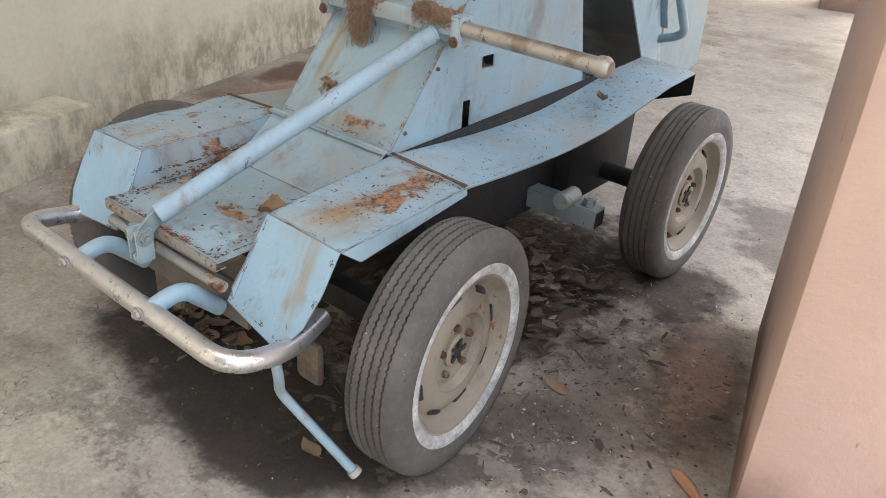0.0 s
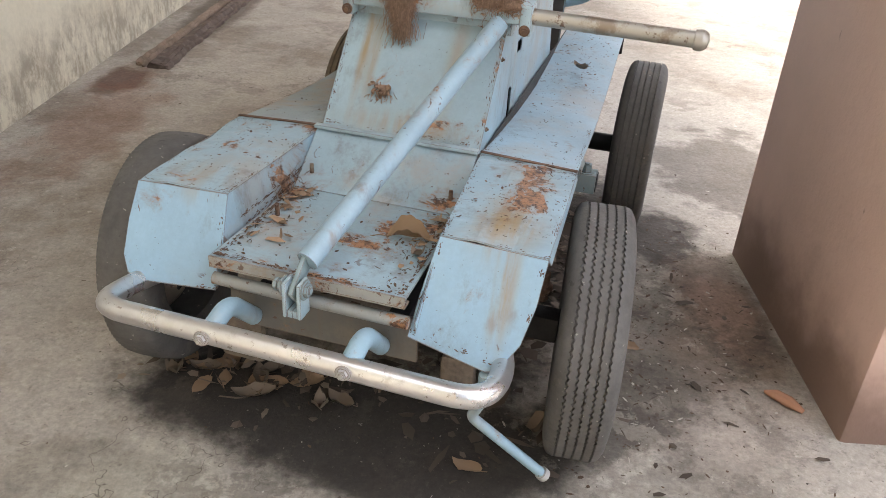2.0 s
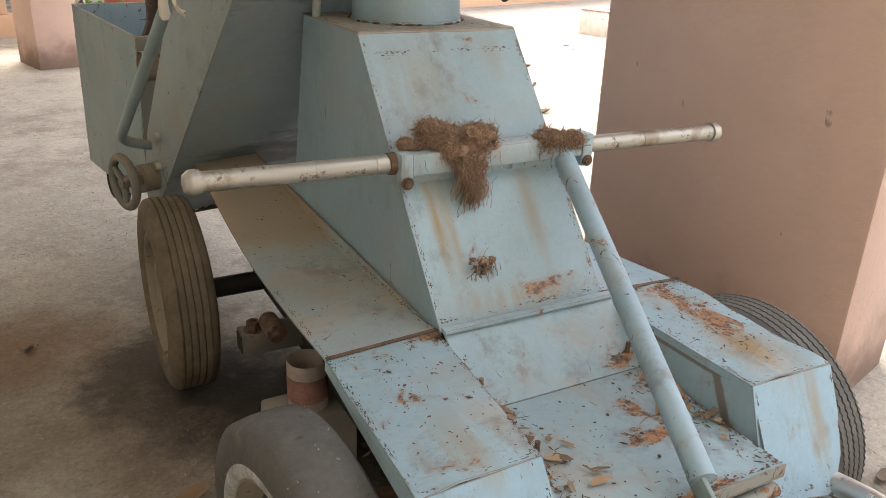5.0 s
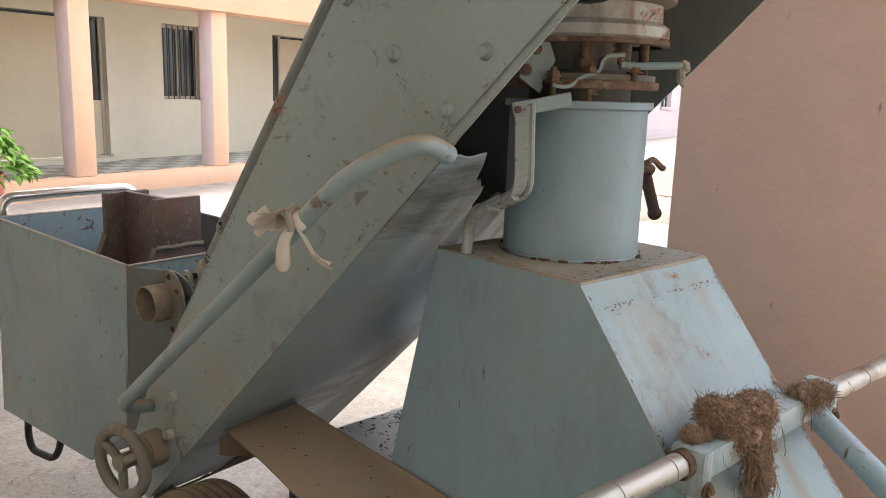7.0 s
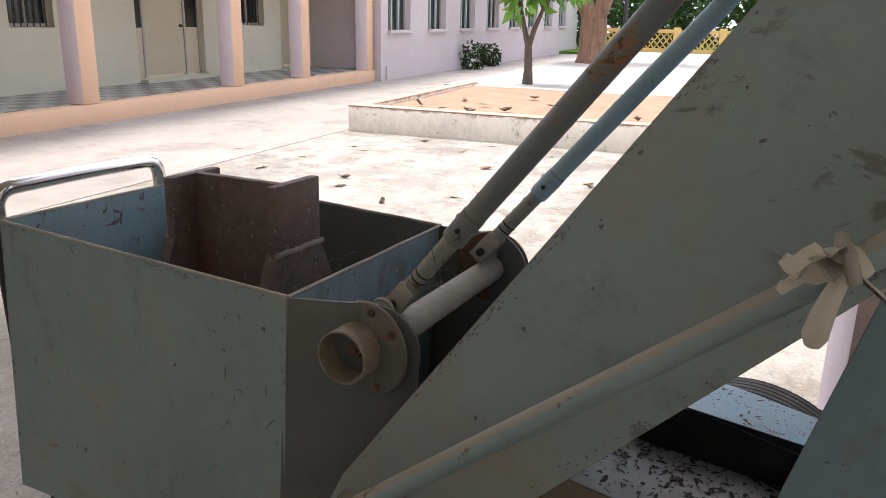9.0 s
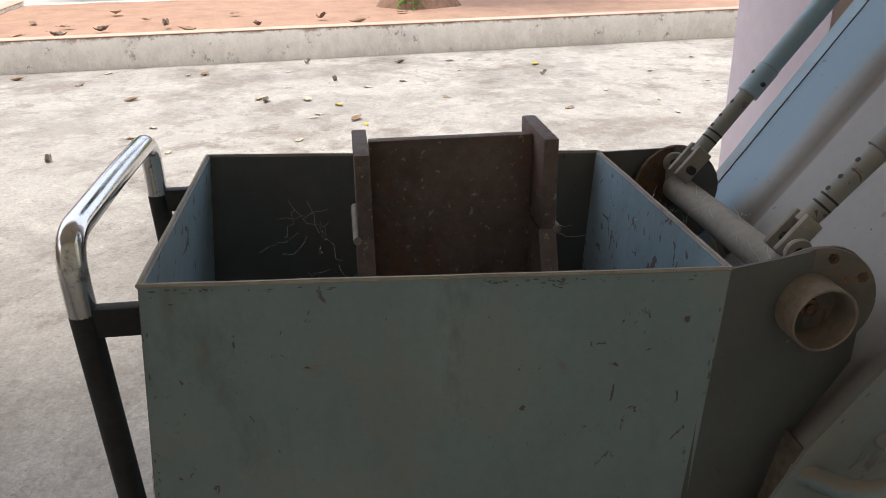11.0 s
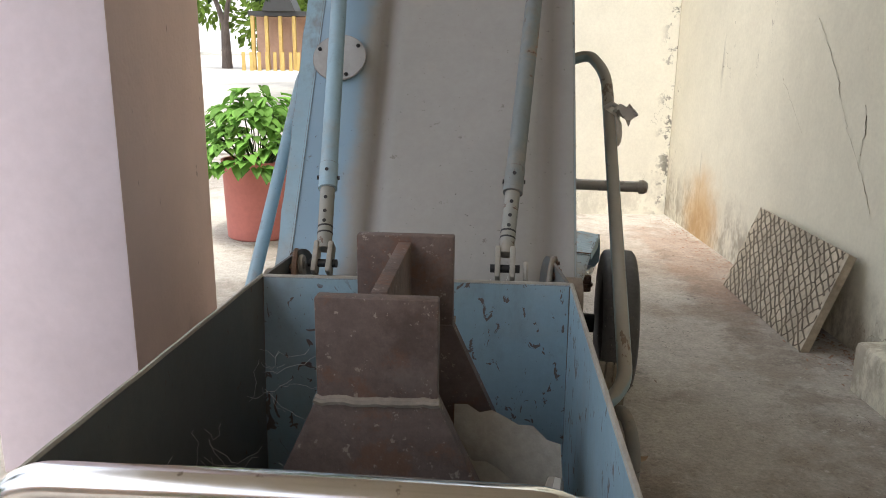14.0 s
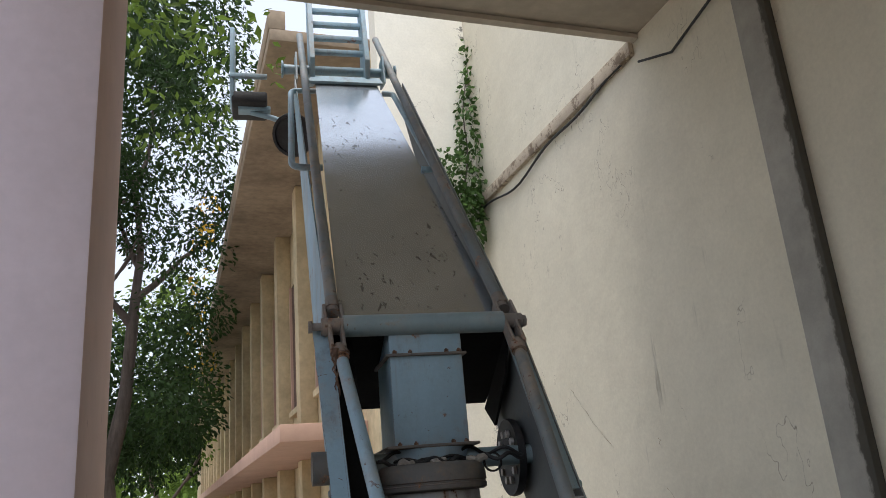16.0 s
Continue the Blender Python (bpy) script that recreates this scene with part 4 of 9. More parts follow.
    part("hub_slot", bm, DARK, wheel, "black star of hub slots")
    for k in range(5):
        a = k * math.tau / 5 + 0.3
        bm = B()
        hexbolt(bm, m @ Vector((0.026, 0.064 * math.cos(a), 0.064 * math.sin(a))), m.to_3x3() @ Vector((1, 0, 0)), 0.0095, 0.013, False)
        part("wheel_nut", bm, RUSTY, wheel)
    return wheel


make_wheel(0.574, 0.27, 1, "worn black tyre with wavy grooves", 0.0022, RUBBER, False, 6)
make_wheel(0.567, 1.605, 1, "worn black tyre with a frayed shoulder", 0.0006)
make_wheel(-0.590, 0.255, -1, "bald grey tyre dusted with dirt", 0.0, RUBBER, True, 7)
make_wheel(-0.575, 1.605, -1, "brown mud-caked tyre with cracked tread", 0.0008, RUBBER_BROWN)

# mudguards over the front wheels, with folded front plates
for s in (1, -1):
    X = lambda v: v * s
    bm = B()
    rows = []
    for i in range(13):
        t = i / 12
        y = t * 0.44
        w = 0.003 * math.sin(t * 9 + s) + 0.002 * math.sin(t * 17)
        rows.append([(X(0.252 - 0.03 * t), y, 0.660 + 0.012 * t), (X(0.33 - 0.01 * t), y, 0.662 + 0.009 * t + w), (X(0.41 - 0.01 * t), y, 0.659 + 0.009 * t - w), (X(0.487 - 0.012 * t), y, 0.652 + 0.010 * t + w)])
    sheet(bm, rows, 0.004)
    plate(bm, [(X(0.252), 0, 0.660), (X(0.252), 0.002, 0.656), (X(0.222), 0.44, 0.668), (X(0.222), 0.44, 0.57), (X(0.234), -0.10, 0.50), (X(0.236), -0.102, 0.470)], (X(0.003), 0, 0))
    plate(bm, [(X(0.487), 0, 0.650), (X(0.487), 0.06, 0.605), (X(0.478), 0.44, 0.642), (X(0.475), 0.44, 0.660)], (X(-0.003), 0, 0))
    guard = part("mudguard", bm, GUARD, crane, "flaking blue mudguard with rust patches", smooth=False)
    bm = B()
    if s > 0:
        o = [(0.252, 0, 0.660), (0.487, 0, 0.652), (0.480, -0.045, 0.565), (0.462, -0.085, 0.490), (0.425, -0.115, 0.435), (0.400, -0.118, 0.428), (0.222, -0.103, 0.462), (0.232, -0.06, 0.545)]
    else:
        o = [(-0.252, 0, 0.660), (-0.487, 0, 0.652), (-0.492, -0.045, 0.575), (-0.490, -0.085, 0.500), (-0.470, -0.105, 0.465), (-0.435, -0.11, 0.455), (-0.238, -0.105, 0.470), (-0.240, -0.06, 0.55)]
    plate(bm, o, (0, -0.003, -0.002))
    part("front_plate", bm, PLATE, guard, "pale blue plate with a rust run", False)
    # curved running board
    bm = B()
    rows = []
    for i in range(33):
        t = i / 32
        y = 0.435 + t * 1.42
        z = 0.664 - 0.036 * math.sin(math.pi * min(1, t * 1.2)) + 0.05 * max(0, t - 0.5)
        w = 0.474 - 0.030 * t
        rows.append([(X(0.223), y, z + 0.012), (X(0.28), y, z + 0.010), (X(0.34), y, z + 0.007), (X(0.41), y, z + 0.002), (X(w), y, z - 0.004)])
    sheet(bm, rows, 0.004)
    part("running_board", bm, BLUE if s > 0 else BLUE_DUSTY, crane, "dipping blue sheet metal running board with leaf litter")
    # the +x skirt is near-black to paint the shade under its running board
    bm = B()
    plate(bm, [(X(0.223), 0.44, 0.672), (X(0.223), 1.855, 0.70), (X(0.223), 1.855, 0.52), (X(0.223), 0.44, 0.58)], (X(0.003), 0, 0))
    plate(bm, [(X(0.225), 1.856, 0.70), (X(0.443), 1.856, 0.684), (X(0.443), 1.856, 0.60), (X(0.225), 1.856, 0.52)], (0, 0.003, 0))
    part("board_skirt", bm, DARK if s > 0 else BLUE_DUSTY, crane, "skirt plate blackened for shade under the running board" if s > 0 else "", False)
    bm = B()
    plate(bm, [(X(0.223), 0.432, 0.677), (X(0.475), 0.432, 0.666), (X(0.475), 0.442, 0.666), (X(0.223), 0.442, 0.677)], (0, 0, 0.003))
    part("seam", bm, RUSTY, crane, "rusty overlap seam", False)

# trough floor, sloping toe board, ridge bar
bm = B()
plate(bm, [(-0.232, -0.125, 0.572), (0.222, -0.125, 0.568), (0.222, 0.26, 0.572), (-0.222, 0.26, 0.572)], (0, 0, -0.004))
trough = part("trough", bm, PAN, crane, "rust-spotted blue floor pan full of debris", smooth=False)
bm = B()
plate(bm, [(-0.222, 0.262, 0.572), (0.222, 0.262, 0.572), (0.222, 0.41, 0.685), (-0.222, 0.41, 0.685)], (0, 0.003, -0.004))
part("toe_board", bm, PAN, crane, "sloping blue toe board", False)
bm = B()
box(bm, -0.232, 0.222, -0.131, -0.127, 0.549, 0.573, 0.001)
box(bm, -0.232, 0.222, -0.131, -0.100, 0.545, 0.549, 0.001)
part("pan_lip", bm, LIP, crane, "rusty folded lip of the floor pan", False)
for x, y in ((-0.185, 0.10), (-0.19, 0.30), (0.19, 0.29)):
    bm = B()
    cyl(bm, (x, y, 0.57 if y < 0.26 else 0.60), (x, y, 0.60 if y < 0.26 else 0.625), 0.0055, 8)
    part("stud", bm, RUSTY, trough)
bm = B()
box(bm, -0.226, 0.226, 0.394, 0.414, 0.684, 0.694, 0.002)
part("ridge_bar", bm, BLUE_RUSTY, crane, "blue bar along the foot of the panel")

# pedestal
T = 1.237
bm = B()
rows = []
for i in range(9):
    t = i / 8
    y, z = 0.43 + 0.455 * t, 0.675 + (T - 0.675) * t
    b = 0.004 * math.sin(t * 7)
    w = 0.2195 - 0.003 * (z - 0.655)
    rows.append([(-w, y, z), (-0.07, y - b, z), (0.07, y + b, z), (w, y, z)])
sheet(bm, rows, 0.004)
part("front_panel", bm, PANEL, crane, "sloping blue front panel with rust runs", smooth=False)
for s in (1, -1):
    bm = B()
    holes = [(0.81, 0.87, 0.835, 0.872), (0.735, 0.772, 0.655, 0.755)] if s > 0 else []
    ys = [0.0, 0.735, 0.772, 0.81, 0.87, 1.0, 1.15, 9.0]
    zs = sorted({0.655, 0.665, 0.70, 0.755, 0.80, 0.835, 0.872, 0.915, 1.0, 1.08, 1.16, T})
    pt = lambda y, z: (min(max(y, 0.43 + 0.455 * max(0, (z - 0.675) / (T - 0.675))), 1.27 + 0.15 * (T - z) / (T - 0.655)), z)
    for g in (0.0, 0.004):
        cache = {}
        for a in range(len(ys) - 1):
            for b in range(len(zs) - 1):
                if any(h[0] - 1e-6 <= ys[a] and ys[a + 1] <= h[1] + 1e-6 and h[2] - 1e-6 <= zs[b] and zs[b + 1] <= h[3] + 1e-6 for h in holes):
                    continue
                q = []
                for yy, zz in ((ys[a], zs[b]), (ys[a + 1], zs[b]), (ys[a + 1], zs[b + 1]), (ys[a], zs[b + 1])):
                    k = tuple(round(c, 5) for c in pt(yy, zz))
                    if k not in cache:
                        cache[k] = bm.verts.new((s * (0.219 - g) - 0.003 * s * (k[1] - 0.655), k[0], k[1]))
                    if cache[k] not in q:
                        q.append(cache[k])
                if len(q) > 2 and bm.faces.get(q) is None:
                    bm.faces.new(q)
    side = part("side_panel", bm, BLUE if s > 0 else BLUE_CLEAN, crane, "tapering blue pedestal side" if s < 0 else "tapering blue pedestal side with cut slots", smooth=False)
    for t in (0.08, 0.35, 0.65, 0.93) if s > 0 else ():
        bm = B()
        hexbolt(bm, (s * 0.2185, 0.43 + 0.455 * t + 0.022, 0.675 + (T - 0.675) * t), (s, 0, 0), 0.006, 0.004, False)
        part("screw", bm, RUSTY, side)
bm = B()
box(bm, -0.2172, 0.2172, 0.8835, 1.273, T - 0.008, T + 0.005, 0.0045)
part("pedestal_top", bm, TOPDUST, crane, "rust-edged top plate", smooth=False)
bm = B()
plate(bm, [(-0.218, 1.42, 0.655), (0.218, 1.42, 0.655), (0.216, 1.272, T), (-0.216, 1.272, T)], (0, -0.004, 0))
part("back_panel", bm, GREYBLUE, crane, smooth=False)
bm = B()
plate(bm, [(-0.221, 1.405, 0.575), (0.221, 1.405, 0.575), (0.221, 1.855, 0.575), (-0.221, 1.855, 0.575)], (0, 0, -0.004))
part("rear_pan", bm, GREY, crane, "dusty grey pan behind the pedestal", smooth=False)

# column and slewing gear
CX, CY = 0.007, 1.092


def upright(x, y):
    return Matrix.Translation((x, y, 0)) @ Euler((0, -math.pi / 2, 0)).to_matrix().to_4x4()


mz = upright(CX, CY)
bm = B()
lathe(bm, [(0.0, T + 0.006), (0.150, T + 0.006), (0.144, T + 0.012), (0.143, 1.543), (0.153, 1.546), (0.153, 1.560), (0.0, 1.560)], mz, 64)
column = part("column", bm, BLUE_CLEAN, crane, "smooth blue steel column")
bm = B()
for k in range(130):
    a = math.tau * k / 130
    if math.sin(k * 0.37) + math.sin(k * 0.91) < 0.1:
        continue
    rr = 0.1475 + 0.003 * math.sin(k * 2.3) + 0.002 * math.sin(k * 5.1)
    box(bm, -0.006, 0.006, -0.003, 0.003 + 0.002 * math.sin(k * 3.7), -0.002, 0.002 + 0.001 * abs(math.sin(k * 1.9)), 0.0008, Matrix.Translation((CX + rr * math.cos(a), CY + rr * math.sin(a), T + 0.007)) @ Euler((0, 0, a + math.pi / 2 + 0.3 * math.sin(k * 7))).to_matrix().to_4x4())
part("weld_scale", bm, SCALE, column, "ragged rusty weld round the foot of the column", False)["kind"] = "stuff"
bm = B()
lathe(bm, [(0.0, 1.56), (0.105, 1.56), (0.105, 1.590), (0.150, 1.594), (0.152, 1.612), (0.11, 1.616), (0.10, 1.62), (0.10, 1.679), (0.0, 1.679)], mz, 48)
part("slewing_ring", bm, GRIME, crane, "rusty slewing ring")
bm = B()
lathe(bm, [(0.0, 1.678), (0.166, 1.678), (0.172, 1.684), (0.172, 1.704), (0.166, 1.709), (0.158, 1.713), (0.156, 1.748), (0.0, 1.748)], mz, 64)
part("turntable", bm, DRUMGREY, crane, "blue-grey turntable drum with a rusty rim")
bm = B()
lathe(bm, [(0.0, 1.7485), (0.172, 1.7485), (0.182, 1.754), (0.183, 1.768), (0.179, 1.770), (0.179, 1.776), (0.183, 1.778), (0.181, 1.806), (0.172, 1.826), (0.155, 1.836), (0.0, 1.840)], mz, 64)
part("brake_drum", bm, GRIME, crane, "greasy blackened brake drum")
bm = B()
lathe(bm, [(0.160, 1.668), (0.174, 1.670), (0.174, 1.679), (0.160, 1.680)], mz, 64)
part("rust_rim", bm, RUSTY, crane, "flaking rust under the drum")
for a0 in (170, 222, 292, 350):
    a = radians(a0)
    p = Vector((CX + 0.128 * math.cos(a), CY + 0.128 * math.sin(a), 1.612))
    bm = B()
    cyl(bm, p, p + Vector((0, 0, 0.066)), 0.010, 10)
    cyl(bm, p + Vector((0, 0, 0.012)), p + Vector((0, 0, 0.026)), 0.019, 12)
    part("slewing_roller", bm, RUSTY, crane, "rusty slewing roller on its pin")


def nut_stack(parent, p, n, r=0.013, up=0.0):
    """Nuts and washers threaded on one stud."""
    p = Vector(p)
    bm = B()
    cyl(bm, p - Vector((0, 0, 0.022 + up)), p + Vector((0, 0, 0.012 * n + 0.006)), r * 0.5, 10)
    for k in range(n):
        q = p + Vector((0, 0, 0.012 * k))
        cyl(bm, q, q + Vector((0, 0, 0.003)), r * 1.35, 14)
        cyl(bm, q + Vector((0, 0, 0.003)), q + Vector((0, 0, 0.011)), r, 6)
    part("nut", bm, RUSTY, parent, "rusty nuts on a stud")


def flat_bar(bm, pts, w, th, wide=(0, 0, 1)):
    """A bent flat bar along pts, w wide along the given way."""
    pts, wide = [Vector(p) for p in pts], Vector(wide)
    rings = []
    for i, p in enumerate(pts):
        t = (pts[min(i + 1, len(pts) - 1)] - pts[max(i - 1, 0)]).normalized()
        u = (wide - t * wide.dot(t)).normalized()
        v = t.cross(u)
        rings.append([bm.verts.new(p + u * w * a + v * th * b) for a, b in ((-0.5, -0.5), (0.5, -0.5), (0.5, 0.5), (-0.5, 0.5))])
    for a, b in zip(rings, rings[1:]):
        for k in range(4):
            bm.faces.new((a[k], a[(k + 1) % 4], b[(k + 1) % 4], b[k]))
    bm.faces.new(rings[0][::-1])
    bm.faces.new(rings[-1])
    return bm


bm = B()
flat_bar(bm, fillet([(-0.152, 1.034, 1.588), (-0.126, 1.015, 1.584), (-0.104, 0.999, 1.608), (-0.080, 0.982, 1.611), (-0.074, 0.978, 1.644), (-0.040, 0.955, 1.648)], 0.014, 4), 0.022, 0.007, (0.6, 0.8, 0))
linkage = part("linkage", bm, GREYBLUE, crane, "bent painted brake linkage")
for p, n in (((-0.152, 1.030, 1.592), 2), ((-0.093, 0.989, 1.612), 1), ((-0.093, 0.989, 1.572), 1), ((-0.045, 0.957, 1.652), 2), ((-0.020, 0.940, 1.615), 1)):
    nut_stack(linkage, p, n, 0.012)
bm = B()
tube(bm, [(-0.045, 0.957, 1.630), (-0.02, 0.94, 1.628), (0.055, 0.886, 1.633)], 0.0075, 10)
part("pull_rod", bm, GREYBLUE, linkage, "pale pull rod")
bm = B()
_pts = [(0.055 + 0.006 * math.sin(i), 0.884 + 0.003 * math.cos(i * 2), 1.640 - 0.006 * i) for i in range(9)]
tube(bm, _pts, 0.007, 8, radii=[0.006, 0.011, 0.012, 0.010, 0.008, 0.009, 0.006, 0.005, 0.003])
part("torn_tape", bm, CARD, linkage, "frayed tape end")
bm = B()
lathe(bm, [(0.145, 1.583), (0.158, 1.584), (0.160, 1.592), (0.158, 1.600), (0.145, 1.601)], mz, 56)
part("brake_band", bm, RUSTY, crane, "flaking rusty brake band")
bm = B()
tube(bm, fillet([(-0.210, 1.188, T + 0.004), (-0.204, 1.187, 1.310), (-0.208, 1.135, 1.346), (-0.219, 1.050, 1.380)], 0.022, 6), 0.0125, 12)
lever = part("brake_lever", bm, LEVER, crane, "bent rusty blue brake pipe beside the column")
bm = B()
flat_bar(bm, fillet([(-0.207, 1.125, 1.350), (-0.220, 1.032, 1.388), (-0.215, 1.046, 1.552)], 0.035, 7), 0.030, 0.010, (0.55, -0.55, 0.3))
tube(bm, fillet([(-0.196, 1.112, 1.346), (-0.210, 1.020, 1.384), (-0.204, 1.033, 1.552)], 0.035, 7), 0.0062, 8)
part("lever_strap", bm, LEVER, lever, "flat strap of the brake lever with a rusted patch", False)
bm = B()
box(bm, -0.018, 0.018, -0.010, 0.010, -0.012, 0.012, 0.006, pose(-0.206, 1.118, 1.346, -25, 8, 10))
part("pipe_lug", bm, LEVER, lever, "ragged welded lug at the elbow", False)
bm = B()
flat_bar(bm, [(-0.234, 1.056, 1.540), (-0.190, 1.030, 1.550), (-0.134, 1.000, 1.563)], 0.026, 0.010)
part("lever_arm", bm, GREYBLUE, lever, "flat lever arm")
bm = B()
plate(bm, [(-0.185, 1.085, 1.60), (-0.152, 1.062, 1.572), (-0.130, 1.046, 1.635), (-0.142, 1.055, 1.675), (-0.180, 1.082, 1.675)], (0.005, 0.007, 0))
part("lever_bracket", bm, GREYBLUE, lever, "flat bracket plate", False)
for x, y, z in ((-0.226, 1.050, 1.541), (-0.165, 1.066, 1.655), (-0.178, 1.078, 1.615)):
    bm = B()
    hexbolt(bm, (x, y, z), (-0.58, -0.81, 0), 0.008, 0.007)
    part("bolt", bm, RUSTY, lever)

# bumper, pole, handlebar
bm = B()
tube(bm, fillet([(-0.39, 0.03, 0.440), (-0.452, -0.12, 0.445), (-0.436, -0.258, 0.474), (0.0, -0.262, 0.474), (0.427, -0.258, 0.464), (0.444, -0.12, 0.435), (0.39, 0.03, 0.43)], 0.12, 8), 0.0245, 18)
bumper = part("bumper", bm, SATIN, crane, "worn chrome tube bumper")
for x in (-0.162, 0.152):
    bm = B()
    hexbolt(bm, (x, -0.284, 0.476), (0, -1, 0), 0.012, 0.012)
    part("bolt", bm, GREY, bumper)
    bm = B()
    tube(bm, fillet([(x, -0.255, 0.474), (x, -0.175, 0.494), (x, -0.08, 0.40)], 0.07, 6), 0.0215, 16)
    part("bumper_stub", bm, BLUE, crane, "blue bumper bracket tube")
bm = B()
cyl(bm, (0.004, -0.128, 0.610), (0.205, 0.605, 0.965), 0.0245, 18)
part("tow_pole", bm, POLE, crane, "blue steering pole with chipped paint")
bm = B()
cyl(bm, (-0.232, -0.116, 0.509), (0.226, -0.116, 0.503), 0.0145, 14)
part("cross_tube", bm, LIP, crane, "rusty cross tube")
bm = B()
plate(bm, [(-0.23, -0.06, 0.475), (0.23, -0.06, 0.475), (0.23, -0.06, 0.36), (-0.23, -0.06, 0.36)], (0, 0.01, 0))
part("front_apron", bm, GRIME, crane, "grimy front cross plate", False)
for d in (-0.0185, 0.0145):
    bm = B()
    box(bm, d - 0.0055, d + 0.0055, -0.196, -0.152, 0.506, 0.590, 0.0045)
    box(bm, min(d, -0.002), max(d, -0.002), -0.192, -0.156, 0.506, 0.524, 0.002)
    part("clevis_plate", bm, BLUE_RUSTY, crane, "blue clevis plate")
bm = B()
box(bm, -0.008, 0.004, -0.020, 0.020, -0.03, 0.07, 0.003, pose(0.0, -0.165, 0.572, -52))
cyl(bm, (-0.050, -0.175, 0.572), (0.034, -0.175, 0.572), 0.008, 12)
hexbolt(bm, (0.020, -0.175, 0.572), (1, 0, 0), 0.0155, 0.011)
hexbolt(bm, (-0.024, -0.175, 0.572), (-1, 0, 0), 0.0155, 0.012)
hexbolt(bm, (-0.039, -0.175, 0.572), (-1, 0, 0), 0.0145, 0.008, False)
part("clevis_pin", bm, GREYBLUE, crane, "hex bolt through the clevis")
HB = [(-0.66, 0.650, 0.998), (0.70, 0.618, 0.984)]
bm = B()
cyl(bm, HB[0], HB[1], 0.021, 20)
for t in (0.18, 0.28, 0.82):
    p = Vector(HB[0]).lerp(Vector(HB[1]), t)
    cyl(bm, p - Vector((0.002, 0, 0)), p + Vector((0.002, 0, 0)), 0.0222, 20)
bar = part("handlebar", bm, BAR, crane, "tarnished chrome steering bar")
for p, d in ((HB[0], -1), (HB[1], 1)):
    bm = B()
    lathe(bm, [(0.0, -0.012), (0.0255, -0.010), (0.027, 0.006), (0.0255, 0.012), (0.018, 0.022), (0, 0.026)], Matrix.Translation(p) @ Matrix.Scale(d, 4, (1, 0, 0)), 24)
    part("end_knob", bm, BAR, bar, "domed chrome end knob")
bm = B()
box(bm, -0.228, 0.285, 0.608, 0.662, 0.966, 1.018, 0.006)
for x in (-0.218, 0.272):
    box(bm, x - 0.016, x + 0.016, 0.604, 0.666, 0.940, 1.021, 0.006)
block = part("handlebar_block", bm, BLUE_RUSTY, crane, "blue clamp block holding the bar")
for x in (-0.218, 0.272):
    bm = B()
    hexbolt(bm, (x, 0.604, 0.955), (0, -1, 0), 0.010, 0.009)
    part("clamp_bolt", bm, SCALE, block)
bm = B()
lathe(bm, [(0.021, -0.010), (0.0240, -0.008), (0.0248, 0.0), (0.0240, 0.008), (0.021, 0.010)], Matrix.Translation((-0.242, 0.640, 0.9935)), 24)
for v in bm.verts:
    v.co += Vector((1, 0.6, 0.6)) * 0.004 * noise.noise(v.co * 90)
part("rust_collar", bm, SCALE, block, "crusted rusty collar at the clamp")
bm = B()
cyl(bm, (-0.20, 0.64, 0.965), (-0.20, 0.70, 0.965), 0.02, 10)
box(bm, -0.21, 0.23, 0.645, 0.72, 0.925, 0.965, 0.004)
part("bar_mount", bm, BLUE_RUSTY, crane, "mount between bar and panel")

# chassis and axles, with a dark belly block added to fill the shaded void
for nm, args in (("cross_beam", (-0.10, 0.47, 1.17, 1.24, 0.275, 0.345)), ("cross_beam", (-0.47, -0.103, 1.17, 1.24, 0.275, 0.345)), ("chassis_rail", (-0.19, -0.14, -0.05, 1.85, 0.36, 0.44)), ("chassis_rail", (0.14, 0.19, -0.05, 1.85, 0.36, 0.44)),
                 ("front_axle", (-0.50, 0.50, 0.25, 0.31, 0.27, 0.34)), ("belly_block", (-0.29, 0.20, 0.62, 1.33, 0.25, 0.46)), ("axle_box", (-0.27, 0.26, 1.34, 1.80, 0.24, 0.565)), ("jack_plate", (-0.34, -0.21, 0.03, 0.06, 0.16, 0.32)), ("jack_plate", (0.25, 0.34, 0.06, 0.09, 0.17, 0.30))):
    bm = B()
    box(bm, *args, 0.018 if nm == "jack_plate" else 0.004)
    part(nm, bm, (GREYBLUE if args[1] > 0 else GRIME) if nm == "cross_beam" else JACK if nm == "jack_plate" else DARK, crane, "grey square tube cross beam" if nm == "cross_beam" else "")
for sx in (1, -1):
    bm = B()
    box(bm, sx * 0.471 - 0.0015, sx * 0.471 + 0.0015, 1.178, 1.232, 0.283, 0.337)
    part("tube_end", bm, DARK, crane)
bm = B()
cyl(bm, (-0.55, 1.605, 0.31), (0.55, 1.605, 0.31), 0.035, 14)
part("rear_axle", bm, DARK, crane)
